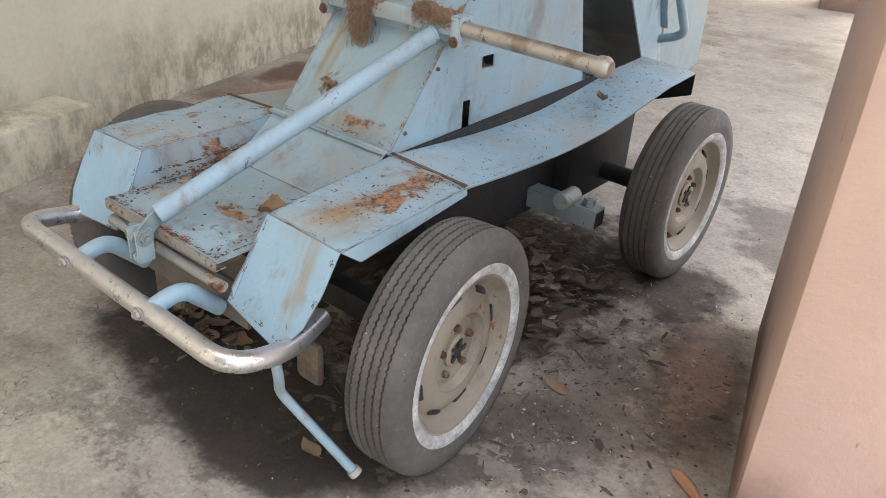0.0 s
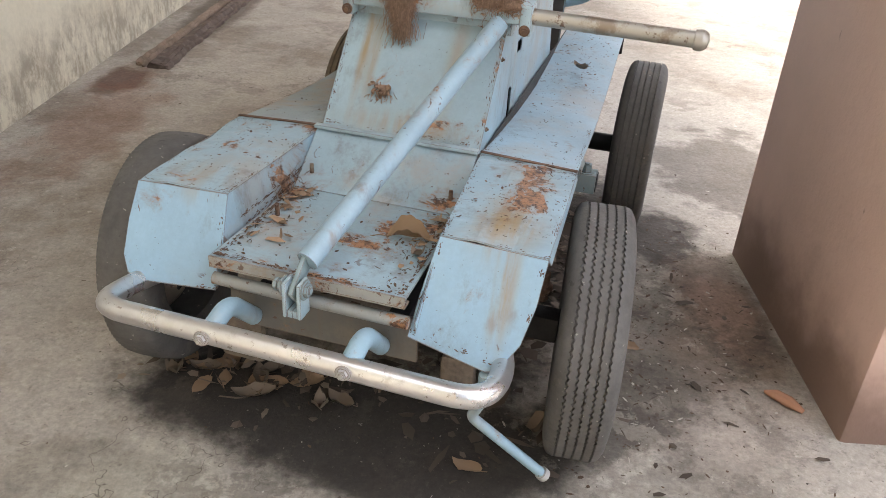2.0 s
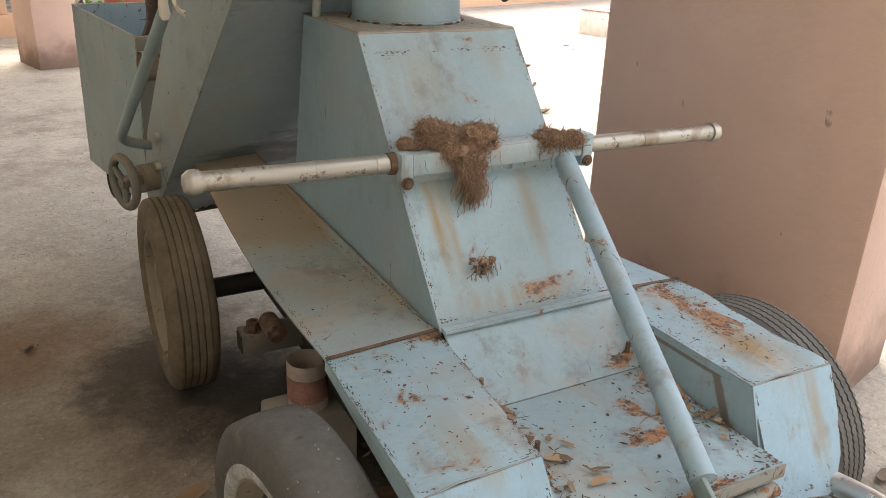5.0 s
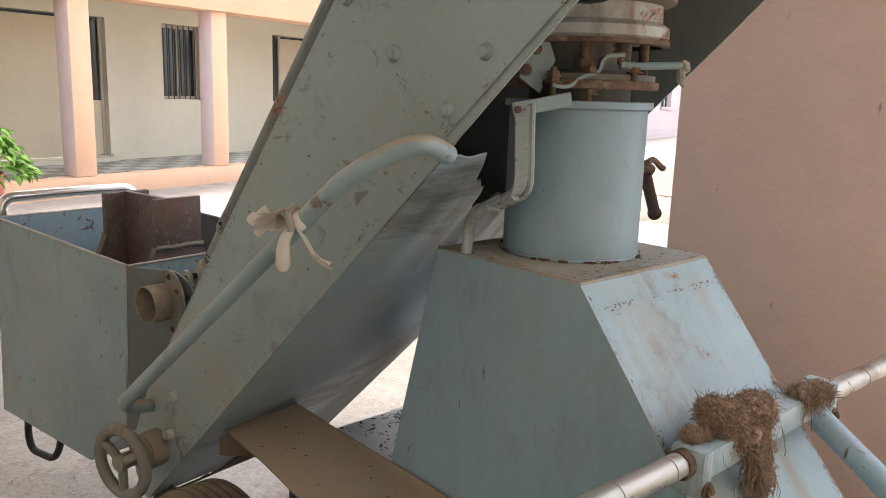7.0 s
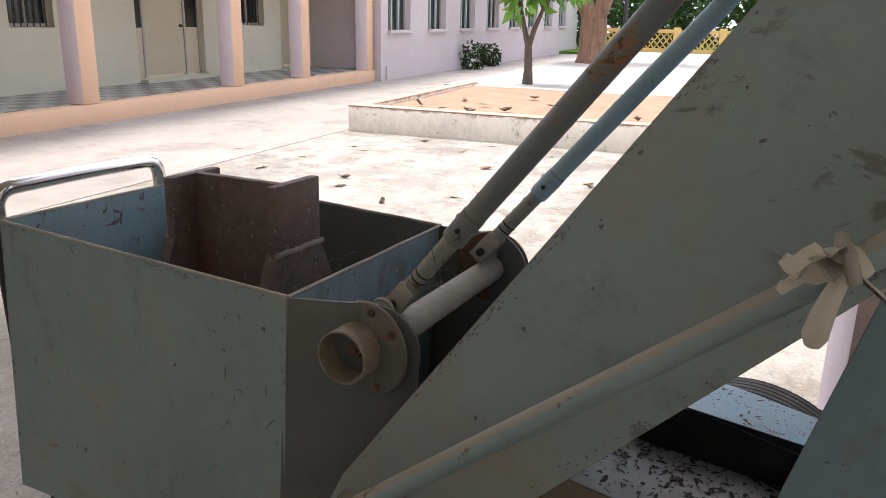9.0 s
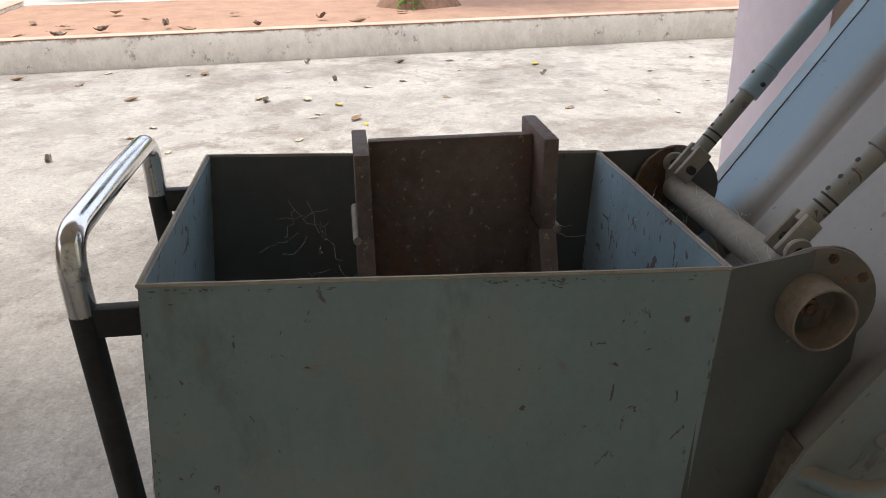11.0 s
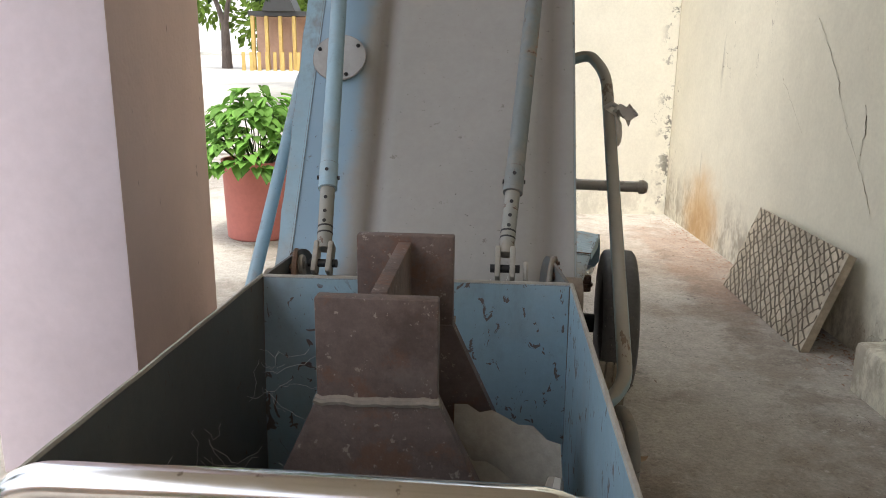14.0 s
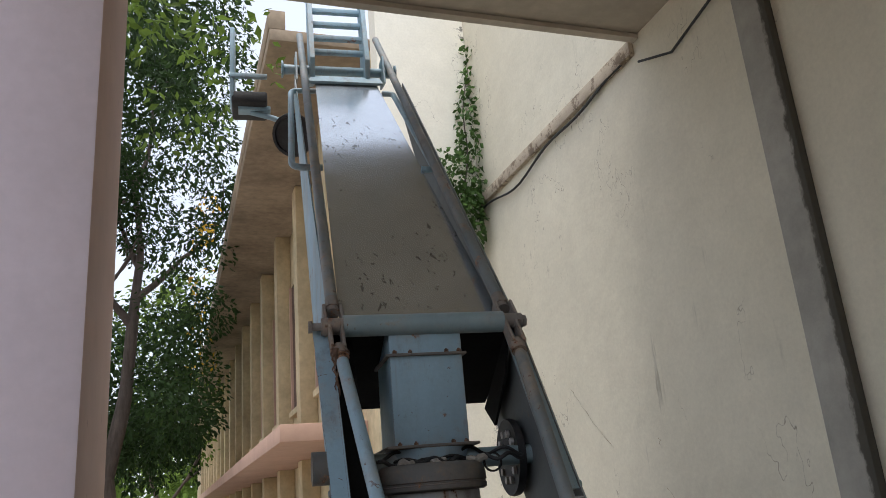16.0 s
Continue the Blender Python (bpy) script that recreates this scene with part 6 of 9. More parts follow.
cyl(bm, mh @ Vector((-0.015, 0, 0)), mh @ Vector((0.12, 0, 0)), 0.022, 14)
cyl(bm, mh @ Vector((0.06, 0, 0)), mh @ Vector((0.12, 0, 0)), 0.05, 18)
part("gear_hub", bm, MUDDY, hand, "dusty gear hub")
bm = B()
lathe(bm, [(0, 0.02), (0.013, 0.018), (0.016, 0.0)], Matrix.Translation((-0.347, 0.90, 0.655)) @ Matrix.Scale(-1, 4, (1, 0, 0)), 12)
boompart("heel_bolt", bm, GREY, "pale bolt head")
bm = B()
lathe(bm, [(0, 0.02), (0.013, 0.018), (0.016, 0.0)], Matrix.Translation((-0.347, 0.875, 0.765)) @ Matrix.Scale(-1, 4, (1, 0, 0)), 12)
boompart("heel_bolt", bm, GREY, "pale bolt head")

# grip lever on the far side of the column
bm = B()
cyl(bm, (0.20, -0.13, 1.405), (0.340, -0.10, 1.299), 0.0135, 14)
cyl(bm, (0.338, -0.1004, 1.3005), (0.345, -0.099, 1.295), 0.0165, 14)
grip = boompart("grip_lever", bm, GRIPBROWN, "dark brown ribbed grip lever")
bm = B()
tube(bm, fillet([(0.18, -0.14, 1.43), (0.26, -0.12, 1.435), (0.34, -0.11, 1.405), (0.37, -0.10, 1.405)], 0.03, 5), 0.007, 8)
part("brake_blade", bm, RUSTY, grip, "bent rusty brake blade")
bm = B()
cyl(bm, (0.05, -0.02, 1.50), (0.22, -0.135, 1.41), 0.014, 10)
part("grip_stem", bm, RUSTY, grip)

# counterweight box: grey outside, bluer and chipped inside, the +x wall darkened as shade
def two_tone(bm, pts, off):
    n0 = len(bm.faces)
    plate(bm, pts, off)
    bm.faces.ensure_lookup_table()
    bm.faces[n0 + 1].material_index = 1


panels = (
    [(-0.308, 1.15, 1.062), (-0.308, 1.968, 1.096), (-0.308, 2.03, 0.385), (-0.308, 1.42, 0.39), (-0.308, 1.178, 0.56)], (0.006, 0, 0),
    [(0.318, 1.15, 1.060), (0.318, 1.968, 1.092), (0.318, 2.03, 0.385), (0.318, 1.42, 0.39), (0.318, 1.178, 0.56)], (-0.006, 0, 0),
    [(-0.302, 1.968, 1.0955), (0.312, 1.968, 1.0915), (0.312, 2.030, 0.385), (-0.302, 2.030, 0.385)], (0, -0.006, 0),
    [(-0.302, 1.15, 1.0615), (0.312, 1.15, 1.0595), (0.312, 1.18, 0.56), (-0.302, 1.18, 0.56)], (0, 0.006, 0),
    [(-0.302, 1.42, 0.387), (0.312, 1.42, 0.387), (0.312, 2.024, 0.385), (-0.302, 2.024, 0.385)], (0, 0, 0.006),
    [(-0.302, 1.42, 0.39), (0.312, 1.42, 0.39), (0.312, 1.18, 0.56), (-0.302, 1.18, 0.56)], (0, 0.003, 0.005))
cbox = None
for pts, off in zip(panels[::2], panels[1::2]):
    bm = B()
    two_tone(bm, pts, off)
    if cbox is None:
        cbox = boompart("counterweight_box", bm, [GREYBLUE, INNERBLUE], "open steel counterweight box, grey outside and chipped blue inside", False)
    else:
        part("box_panel", bm, [BLUE if pts[1][1] < 1.2 and pts[0][2] > 1 else GREYBLUE, INNER_SHADE if pts[0][0] > 0.3 else INNERBLUE], cbox, "", False)
bm = B()
_rim = [Vector(p) for p in ((-0.305, 1.15, 1.062), (-0.305, 1.968, 1.096), (0.315, 1.968, 1.092), (0.315, 1.15, 1.060), (-0.305, 1.15, 1.062))]
for a, b in zip(_rim, _rim[1:]):
    _k = 14
    tube(bm, [a.lerp(b, i / _k) + Vector((0, 0, random.uniform(-0.0006, 0.0006))) for i in range(_k + 1)], 0.0042, 6)
part("rim_edge", bm, CARD, cbox, "rubbed bare top edge")
bm = B()
tube(bm, fillet([(-0.250, 2.063, 1.035), (-0.250, 2.065, 1.146), (0.0, 2.065, 1.150), (0.262, 2.065, 1.146), (0.262, 2.063, 1.035)], 0.10, 9), 0.0195, 18)
handle = part("push_handle", bm, CHROME, cbox, "worn chrome push handle")
for x in (-0.250, 0.262):
    bm = B()
    box(bm, x - 0.012, x + 0.012, 1.985, 2.065, 1.000, 1.045, 0.004)
    part("handle_bracket", bm, DARK, handle, "dark welded bracket")
    bm = B()
    cyl(bm, (x, 2.063, 1.036), (x, 2.035, 0.38), 0.0195, 16)
    part("handle_leg", bm, DARK, handle, "dark handle leg")
bm = B()
tube(bm, fillet([(-0.24, 1.99, 0.39), (-0.235, 2.02, 0.26), (-0.225, 2.02, 0.20), (-0.21, 1.88, 0.20), (-0.20, 1.84, 0.27), (-0.20, 1.84, 0.39)], 0.05, 6), 0.013, 10)
part("tow_hook", bm, DARK, cbox, "bent rod hook under the box")
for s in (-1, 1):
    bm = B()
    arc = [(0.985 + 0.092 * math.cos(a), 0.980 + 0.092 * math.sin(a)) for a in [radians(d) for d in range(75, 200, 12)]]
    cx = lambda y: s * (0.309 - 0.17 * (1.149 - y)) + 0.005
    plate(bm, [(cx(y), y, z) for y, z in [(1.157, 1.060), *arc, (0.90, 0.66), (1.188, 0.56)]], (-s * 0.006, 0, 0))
    part("cheek", bm, INNER_SHADE, cbox, "rounded end cheek", False)
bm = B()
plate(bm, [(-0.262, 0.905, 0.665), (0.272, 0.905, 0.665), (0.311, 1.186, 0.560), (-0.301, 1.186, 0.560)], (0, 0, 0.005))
part("well_floor", bm, INNER_SHADE, cbox, "dark floor before the box", False)
bm = B()
plate(bm, [(-0.258, 0.903, 0.665), (0.268, 0.903, 0.665), (0.268, 0.900, 0.90), (-0.258, 0.900, 0.90)], (0, 0.005, 0))
part("well_front", bm, GRIME, cbox, "grimy sheet before the box", False)
bm = B()
cyl(bm, (-0.262, 0.985, 0.985), (0.272, 0.985, 0.985), 0.030, 18)
part("pivot_tube", bm, CARD, cbox, "dusty pale pivot tube")
for s, xx in ((-1, -0.272), (1, 0.282)):
    mm = Matrix.Translation((xx, 0.990, 0.985)) @ pose(0, 0, 0, 0, 0, 9.6 * s) @ Matrix.Scale(s, 4, (1, 0, 0))
    bm = B()
    lathe(bm, [(0.0, 0.0), (0.088, 0.0), (0.090, 0.006), (0.088, 0.010), (0.0, 0.011)], mm, 40)
    fl = part("bearing_flange", bm, RUSTY if s > 0 else GRIME, cbox, "round bolted flange")
    bm = B()
    mc = Matrix.Translation((xx, 1.010, 0.983)) @ Matrix.Scale(s, 4, (1, 0, 0))
    lathe(bm, [(0.051, -0.004), (0.051, 0.066), (0.049, 0.068), (0.047, 0.066), (0.046, 0.0), (0.0, 0.0)], mc, 40)
    part("bearing_cup", bm, CUP, fl, "dusty round bearing cup")
    bm = B()
    hexbolt(bm, mc @ Vector((0.0, 0, 0)), (s, 0, 0), 0.016, 0.025)
    part("cup_nut", bm, RUSTY, fl)
    for a in (55, 100, 145, 250, 300):
        bm = B()
        hexbolt(bm, mm @ Vector((0.010, 0.074 * math.cos(radians(a)), 0.074 * math.sin(radians(a)))), (s, 0, 0), 0.008, 0.005, False)
        part("flange_bolt", bm, RUSTY, fl)

# steel beam used as counterweight
BEAM = Mat("brown rusted mill steel", (0.118, 0.084, 0.072, 1), 0.7)
BEAM.tone(BEAM.noise(6, 8, 0.75), 0.60, 1.45).tone(BEAM.noise(50, 6, 0.75, seed=9), 0.75, 1.3)
BEAM.mix(BEAM.mul(BEAM.ramp(BEAM.noise(9, 9, 0.75, seed=3), 0.52, 0.62), 0.6), (0.16, 0.075, 0.042, 1))
BEAM.mix(BEAM.mul(BEAM.ramp(BEAM.noise(5, 9, 0.75, seed=6), 0.56, 0.68), 0.40), (0.20, 0.165, 0.155, 1))
BEAM.mix(BEAM.mul(BEAM.ramp(BEAM.noise(4, 8, 0.75, seed=12), 0.54, 0.66), 0.6), (0.06, 0.04, 0.033, 1))
BEAM.mix(BEAM.mul(BEAM.ramp(BEAM.noise(70, 4, 0.7, seed=13), 0.62, 0.66), 0.6), (0.36, 0.30, 0.26, 1))
BEAM.bump(BEAM.noise(40, 6), 0.6, 0.005)
BEAM = BEAM.done()
beam = thing("steel_beam", "rusty brown steel I-beam standing in the counterweight box", "beam", BMM)
for nm, yy0, yy1, zt in (("rear_flange", 1.652, 1.677, 1.194), ("front_flange", 1.350, 1.375, 1.206)):
    bm = B()
    box(bm, -0.087, 0.077, yy0, yy1, 1.045, zt, 0.003)
    part(nm, bm, BEAM, beam, "scaly flange")
    bm = B()
    plate(bm, [(-0.087, yy0, 1.052), (0.077, yy0, 1.052), (0.165, yy0, 0.86), (0.185, yy0, 0.40), (-0.195, yy0, 0.40), (-0.175, yy0, 0.86)], (0, yy1 - yy0 + 0.004, 0))
    part("base_flare", bm, BEAM, beam, "flared foot plate", False)
    bm = B()
    tube(bm, [(-0.09 + 0.17 * i / 16, yy1 + 0.002 if yy0 > 1.5 else yy0 - 0.002, 1.050 + random.uniform(-0.003, 0.003)) for i in range(17)], 0.007, 8)
    part("weld_bead", bm, CUP, beam, "pale weld bead")
bm = B()
box(bm, -0.016, 0.006, 1.376, 1.651, 0.40, 1.196, 0.002)
part("web", bm, BEAM, beam, "mottled web")

# torn board lying in the box
bm = B()
rows = []
for i in range(11):
    t = i / 10
    e = 0.012 * random.uniform(-1, 1)
    rows.append([(-0.105 - 0.165 * k + e * 0.6, 1.465 + 0.085 * k + 0.26 * t + e, 0.955 - 0.02 * k - 0.22 * t + 0.012 * math.sin(k * 3 + t * 4) + 0.006 * math.sin(k * 19 + t * 7)) for k in (0, 0.13, 0.25, 0.37, 0.5, 0.62, 0.75, 0.88, 1)])
sheet(bm, rows, 0.012)
solid("torn_board", bm, CARD, "torn grey fibre board lying in the counterweight box", "board", BMM)
bm = B()
tube(bm, [(-0.255 + 0.006 * math.sin(i * 1.3), 1.60 + 0.022 * i, 0.90 - 0.018 * i) for i in range(12)], 0.016, 8, radii=[0.012 + 0.006 * abs(math.sin(i * 2.1)) for i in range(12)])
solid("cloth_roll", bm, CLOTH, "frayed pale cloth roll in the counterweight box", "cloth", BMM)

# cradle head at the boom's tip
bm = B()
plate(bm, [(-0.20, -1.80, 4.262), (0.27, -1.80, 4.262), (0.255, -1.86, 4.335), (-0.185, -1.86, 4.335)], (0, 0.012, 0.011))
boompart("tip_plate", bm, BLUE, "pale chipped plate across the boom tip", False)
bm = B()
cyl(bm, (-0.225, -1.93, 4.43), (0.345, -1.93, 4.43), 0.03, 18)
head = boompart("cradle_shaft", bm, BLUE, "pale blue cradle shaft")
for s, xx in ((-1, -0.225), (1, 0.345)):
    bm = B()
    lathe(bm, [(0.03, 0.0), (0.033, 0.07), (0.055, 0.075), (0.055, 0.085), (0.0, 0.087)], Matrix.Translation((xx, -1.93, 4.43)) @ Matrix.Scale(s, 4, (1, 0, 0)), 24)
    part("shaft_cap", bm, BLUE, head, "flanged shaft cap")
    bm = B()
    x1 = -0.095 if s < 0 else 0.225
    plate(bm, [(x1, -1.84, 4.28), (x1, -1.80, 4.45), (x1, -1.98, 5.25), (x1, -2.05, 5.25), (x1, -2.02, 4.36)], (s * 0.03, 0, 0))
    part("cradle_side", bm, BLUE, head, "pale blue cradle side plate", False)
    bm = B()
    plate(bm, [(xx, -1.82, 4.30), (xx, -1.86, 4.52), (xx, -1.98, 4.52), (xx, -1.99, 4.34)], (s * -0.012, 0, 0))
    part("cradle_lug", bm, BLUE, head, "", False)
for z, y in ((4.55, -1.90), (4.67, -1.925), (4.79, -1.95), (4.91, -1.975), (5.03, -2.0), (5.15, -2.02)):
    bm = B()
    box(bm, -0.095, 0.225, y - 0.018, y + 0.018, z - 0.016, z + 0.016, 0.003)
    part("cradle_rung", bm, BLUE, head, "pale blue cradle rung")
bm = B()
lathe(bm, [(0.0, 0.0), (0.135, 0.0), (0.140, 0.012), (0.135, 0.024), (0.118, 0.024), (0.115, 0.010), (0.0, 0.010)], Matrix.Translation((0.36, -1.98, 3.99)) @ Vector((0.45, 0.75, -0.48)).to_track_quat("X", "Z").to_matrix().to_4x4(), 40)
seatp = boompart("seat_turntable", bm, DARK, "round dark seat turntable hanging from the boom")
bm = B()
tube(bm, fillet([(0.36, -1.98, 4.05), (0.50, -2.0, 4.12), (0.62, -2.02, 4.16)], 0.05, 5), 0.018, 10)
box(bm, 0.50, 0.70, -2.06, -1.98, 4.16, 4.19, 0.004)
part("seat_arm", bm, BLUE, seatp, "pale blue seat arm")
bm = B()
box(bm, 0.52, 0.74, -2.18, -1.92, 4.18, 4.26, 0.015)
part("seat_pad", bm, DARK, seatp, "black seat pad")
bm = B()
box(bm, 0.72, 0.75, -2.16, -1.92, 4.22, 4.72, 0.010)
box(bm, 0.52, 0.75, -1.94, -1.91, 4.35, 4.38, 0.004)
part("seat_back", bm, BLUE, seatp, "grey seat back plate")

# ---------------------------------------------------------------- loose things about the crane
# coir nest on the handlebar
def strands(bm, n, centre, spread, length, r, droop, m=None):
    for _ in range(n):
        p = Vector([random.gauss(c, s) for c, s in zip(centre, spread)])
        d = Vector((random.uniform(-1, 1), random.uniform(-1, 1), random.uniform(-1, 0.6)))
        pts = []
        for k in range(7):
            pts.append(p.copy())
            d = (d + Vector((random.uniform(-1, 1), random.uniform(-1, 1), random.uniform(-1, 1) - droop)) * 0.75).normalized()
            p = p + d * length / 6 * random.uniform(0.6, 1.3)
        tube(bm, pts, r * random.uniform(0.6, 1.3), 4)
    return bm


def clods(bm, n, centre, spread, r0, r1):
    """Lumps of fibre and mud."""
    for _ in range(n):
        p = Vector([random.gauss(c, s) for c, s in zip(centre, spread)])
        r = random.uniform(r0, r1)
        m = Matrix.Translation(p) @ Euler([random.uniform(0, 6) for _ in range(3)]).to_matrix().to_4x4() @ Matrix.Diagonal((r * random.uniform(0.8, 1.9), r, r * random.uniform(0.6, 1.0), 1))
        b0 = len(bm.verts)
        bmesh.ops.create_icosphere(bm, subdivisions=1, radius=1, matrix=m)
        bm.verts.ensure_lookup_table()
        for v in bm.verts[b0:]:
            v.co += Vector([random.uniform(-1, 1) for _ in range(3)]) * r * 0.22
    return bm


def matted(bm, n, lobes, length, r, droop):
    """A dense felt of short fibres over lumpy cores, each (centre, radii)."""
    for c, q in lobes:
        b0 = len(bm.verts)
        bmesh.ops.create_icosphere(bm, subdivisions=4, radius=1, matrix=Matrix.Translation(c) @ Matrix.Diagonal((*[0.9 * v for v in q], 1)))
        bm.verts.ensure_lookup_table()
        for v in bm.verts[b0:]:
            d = v.co - Vector(c)
            v.co = Vector(c) + d * (1 + 0.30 * noise.noise(v.co * 55) + 0.22 * noise.noise(v.co * 140))
    for c, q in lobes:
        for _ in range(n):
            d = Vector([random.gauss(0, 1) for _ in range(3)]).normalized()
            p = Vector(c) + Vector([d[k] * q[k] for k in range(3)]) * random.uniform(0.82, 1.06)
            w = (d.cross(Vector([random.gauss(0, 1) for _ in range(3)])).normalized() + d * random.uniform(-0.25, 0.18) + Vector((0, 0, -droop))).normalized()
            pts = []
            for k in range(5):
                pts.append(p.copy())
                w = (w + Vector([random.gauss(0, 0.45) for _ in range(3)]) - d * 0.16 + Vector((0, 0, -droop * 0.3))).normalized()
                p = p + w * length / 4 * random.uniform(0.6, 1.4)
            tube(bm, pts, r * random.uniform(0.4, 1.1), 3, False)
    return bm


nest = thing("coir_nest", "tangled brown coir and mud nest on the handlebar clamp", "nest", VM)
bm = matted(B(), 1500, [((-0.115, 0.632, 1.040), (0.048, 0.034, 0.034)), ((-0.150, 0.640, 1.062), (0.030, 0.026, 0.022)), ((-0.035, 0.630, 1.036), (0.055, 0.036, 0.034)), ((-0.080, 0.618, 1.010), (0.055, 0.030, 0.028))], 0.022, 0.0008, 0.2)
part("main_clump", bm, FIBRE_COIR, nest, "matted brown clump", False)["kind"] = "stuff"
bm = matted(B(), 1100, [((0.165, 0.622, 1.016), (0.042, 0.030, 0.022)), ((0.225, 0.622, 1.010), (0.040, 0.028, 0.020))], 0.022, 0.0008, 0.3)
part("side_clump", bm, FIBRE_COIR, nest, "matted brown clump", False)["kind"] = "stuff"
bm = matted(B(), 260, [((-0.205, 0.645, 1.032), (0.020, 0.018, 0.016)), ((-0.178, 0.642, 1.028), (0.016, 0.016, 0.013))], 0.010, 0.0009, 0.1)
part("side_clump", bm, FIBRE_COIR, nest, "lumpy brown clump", False)["kind"] = "stuff"
bm = matted(B(), 800, [((-0.062, 0.600, 0.990), (0.036, 0.016, 0.030)), ((-0.060, 0.594, 0.958), (0.022, 0.011, 0.026)), ((-0.056, 0.590, 0.935), (0.011, 0.007, 0.020))], 0.028, 0.0008, 0.9)
part("hanging_clump", bm, FIBRE_COIR, nest, "fibre hanging before the panel", False)["kind"] = "stuff"
bm = strands(B(), 50, (-0.080, 0.630, 1.040), (0.060, 0.022, 0.022), 0.035, 0.0006, 0.6)
strands(bm, 200, (-0.060, 0.594, 0.955), (0.020, 0.006, 0.028), 0.055, 0.0007, 1.1)
strands(bm, 40, (0.19, 0.622, 1.012), (0.045, 0.022, 0.013), 0.045, 0.0007, 0.5)
part("fibre_fringe", bm, FIBRE_COIR, nest, "loose coir strands", False)["kind"] = "stuff"
bm = strands(clods(B(), 26, (-0.078, 0.497, 0.775), (0.014, 0.003, 0.018), 0.004, 0.008), 60, (-0.078, 0.494, 0.775), (0.014, 0.003, 0.016), 0.03, 0.0009, 0.6)
solid("coir_tuft", bm, FIBRE_COIR, "small dried coir tuft stuck to the front panel", "tuft", VM)

# rag tied to the grab pipe
bm = B()
KN = Vector((-0.478, 0.245, 1.325))
bmesh.ops.create_icosphere(bm, subdivisions=3, radius=0.020, matrix=Matrix.Translation(KN) @ Matrix.Diagonal((0.9, 1.2, 1.0, 1)))


def strip(bm, pts, w0, w1, side, wave=0.004):
    n = len(pts)
    rows = []
    for i, p in enumerate(pts):
        t = i / (n - 1)
        w = w0 + (w1 - w0) * t
        rows.append([Vector(p) + Vector(side) * w * k + Vector((wave * math.sin(k * 5 + t * 8), 0, 0)) for k in (-1, -0.4, 0.2, 0.6, 1)])
    sheet(bm, rows, 0.0015)


tube(bm, [KN + Vector((0.022, 0.012, 0.012)), KN + Vector((0.002, 0.014, 0.026)), KN + Vector((-0.022, 0.004, 0.014)), KN + Vector((-0.020, -0.006, -0.016))], 0.008, 10)
rag = solid("rag", bm, CLOTH, "dirty white rag knotted round the grab pipe", "rag", BMM)
bm = B()
_g = []
for i in range(11):
    t = i / 10
    c = KN + Vector((-0.058, 0.060, 0)) * t + Vector((0, 0, 0.012 * math.sin(t * 3.0) - 0.004 * t))
    w = (0.008 + 0.013 * math.sin(min(1, t * 1.25) * math.pi * 0.5)) * (1 + 0.22 * math.sin(t * 23))
    _g.append([c + Vector((0.012 * math.sin(k * 2.6 + t * 4), 0.010 * math.sin(k * 3.5 + t * 5), w * k + 0.004 * math.sin(t * 17 + k * 3) - 0.010 * t * k * k)) for k in (-1, -0.7, -0.4, -0.1, 0.2, 0.5, 0.8, 1)])
sheet(bm, _g, 0.0016)
part("loose_end", bm, CLOTH, rag)
bm = B()
tube(bm, [KN + Vector((-0.008, 0.004, -0.008)), KN + Vector((-0.020, 0.014, -0.034)), KN + Vector((-0.020, 0.020, -0.058)), KN + Vector((-0.016, 0.024, -0.084)), KN + Vector((-0.015, 0.025, -0.096))], 0.012, 12, radii=[0.008, 0.011, 0.013, 0.0145, 0.009])
part("rolled_end", bm, CLOTH, rag)
bm = B()
strip(bm, [KN + Vector((-0.008, -0.004, -0.006)), KN + Vector((-0.014, -0.036, -0.030)), KN + Vector((-0.018, -0.062, -0.050)), KN + Vector((-0.016, -0.080, -0.062)), KN + Vector((-0.010, -0.102, -0.072))], 0.006, 0.013, (0.15, 0.55, 0.75), 0.006)
part("loose_end", bm, CLOTH, rag)

# paint can below the running board
bm = B()
mcan = upright(-0.34, 0.98)
lathe(bm, [(0.0, 0.195), (0.055, 0.195), (0.057, 0.20), (0.057, 0.335), (0.054, 0.342), (0.051, 0.335), (0.051, 0.22), (0.0, 0.22)], mcan, 28)
can = solid("paint_can", bm, CANPINK, "dirty pale paint can with a red label under the running board", "can", VM)
bm = B()
lathe(bm, [(0.0572, 0.225), (0.0582, 0.226), (0.0582, 0.298), (0.0572, 0.299)], mcan, 28)
part("label_band", bm, CANRED, can, "faded red label band")
bm = B()
box(bm, -0.46, -0.22, 0.90, 1.06, 0.0, 0.195, 0.012)
solid("brick_block", bm, BAND, "rough block under the running board", "block", VM)

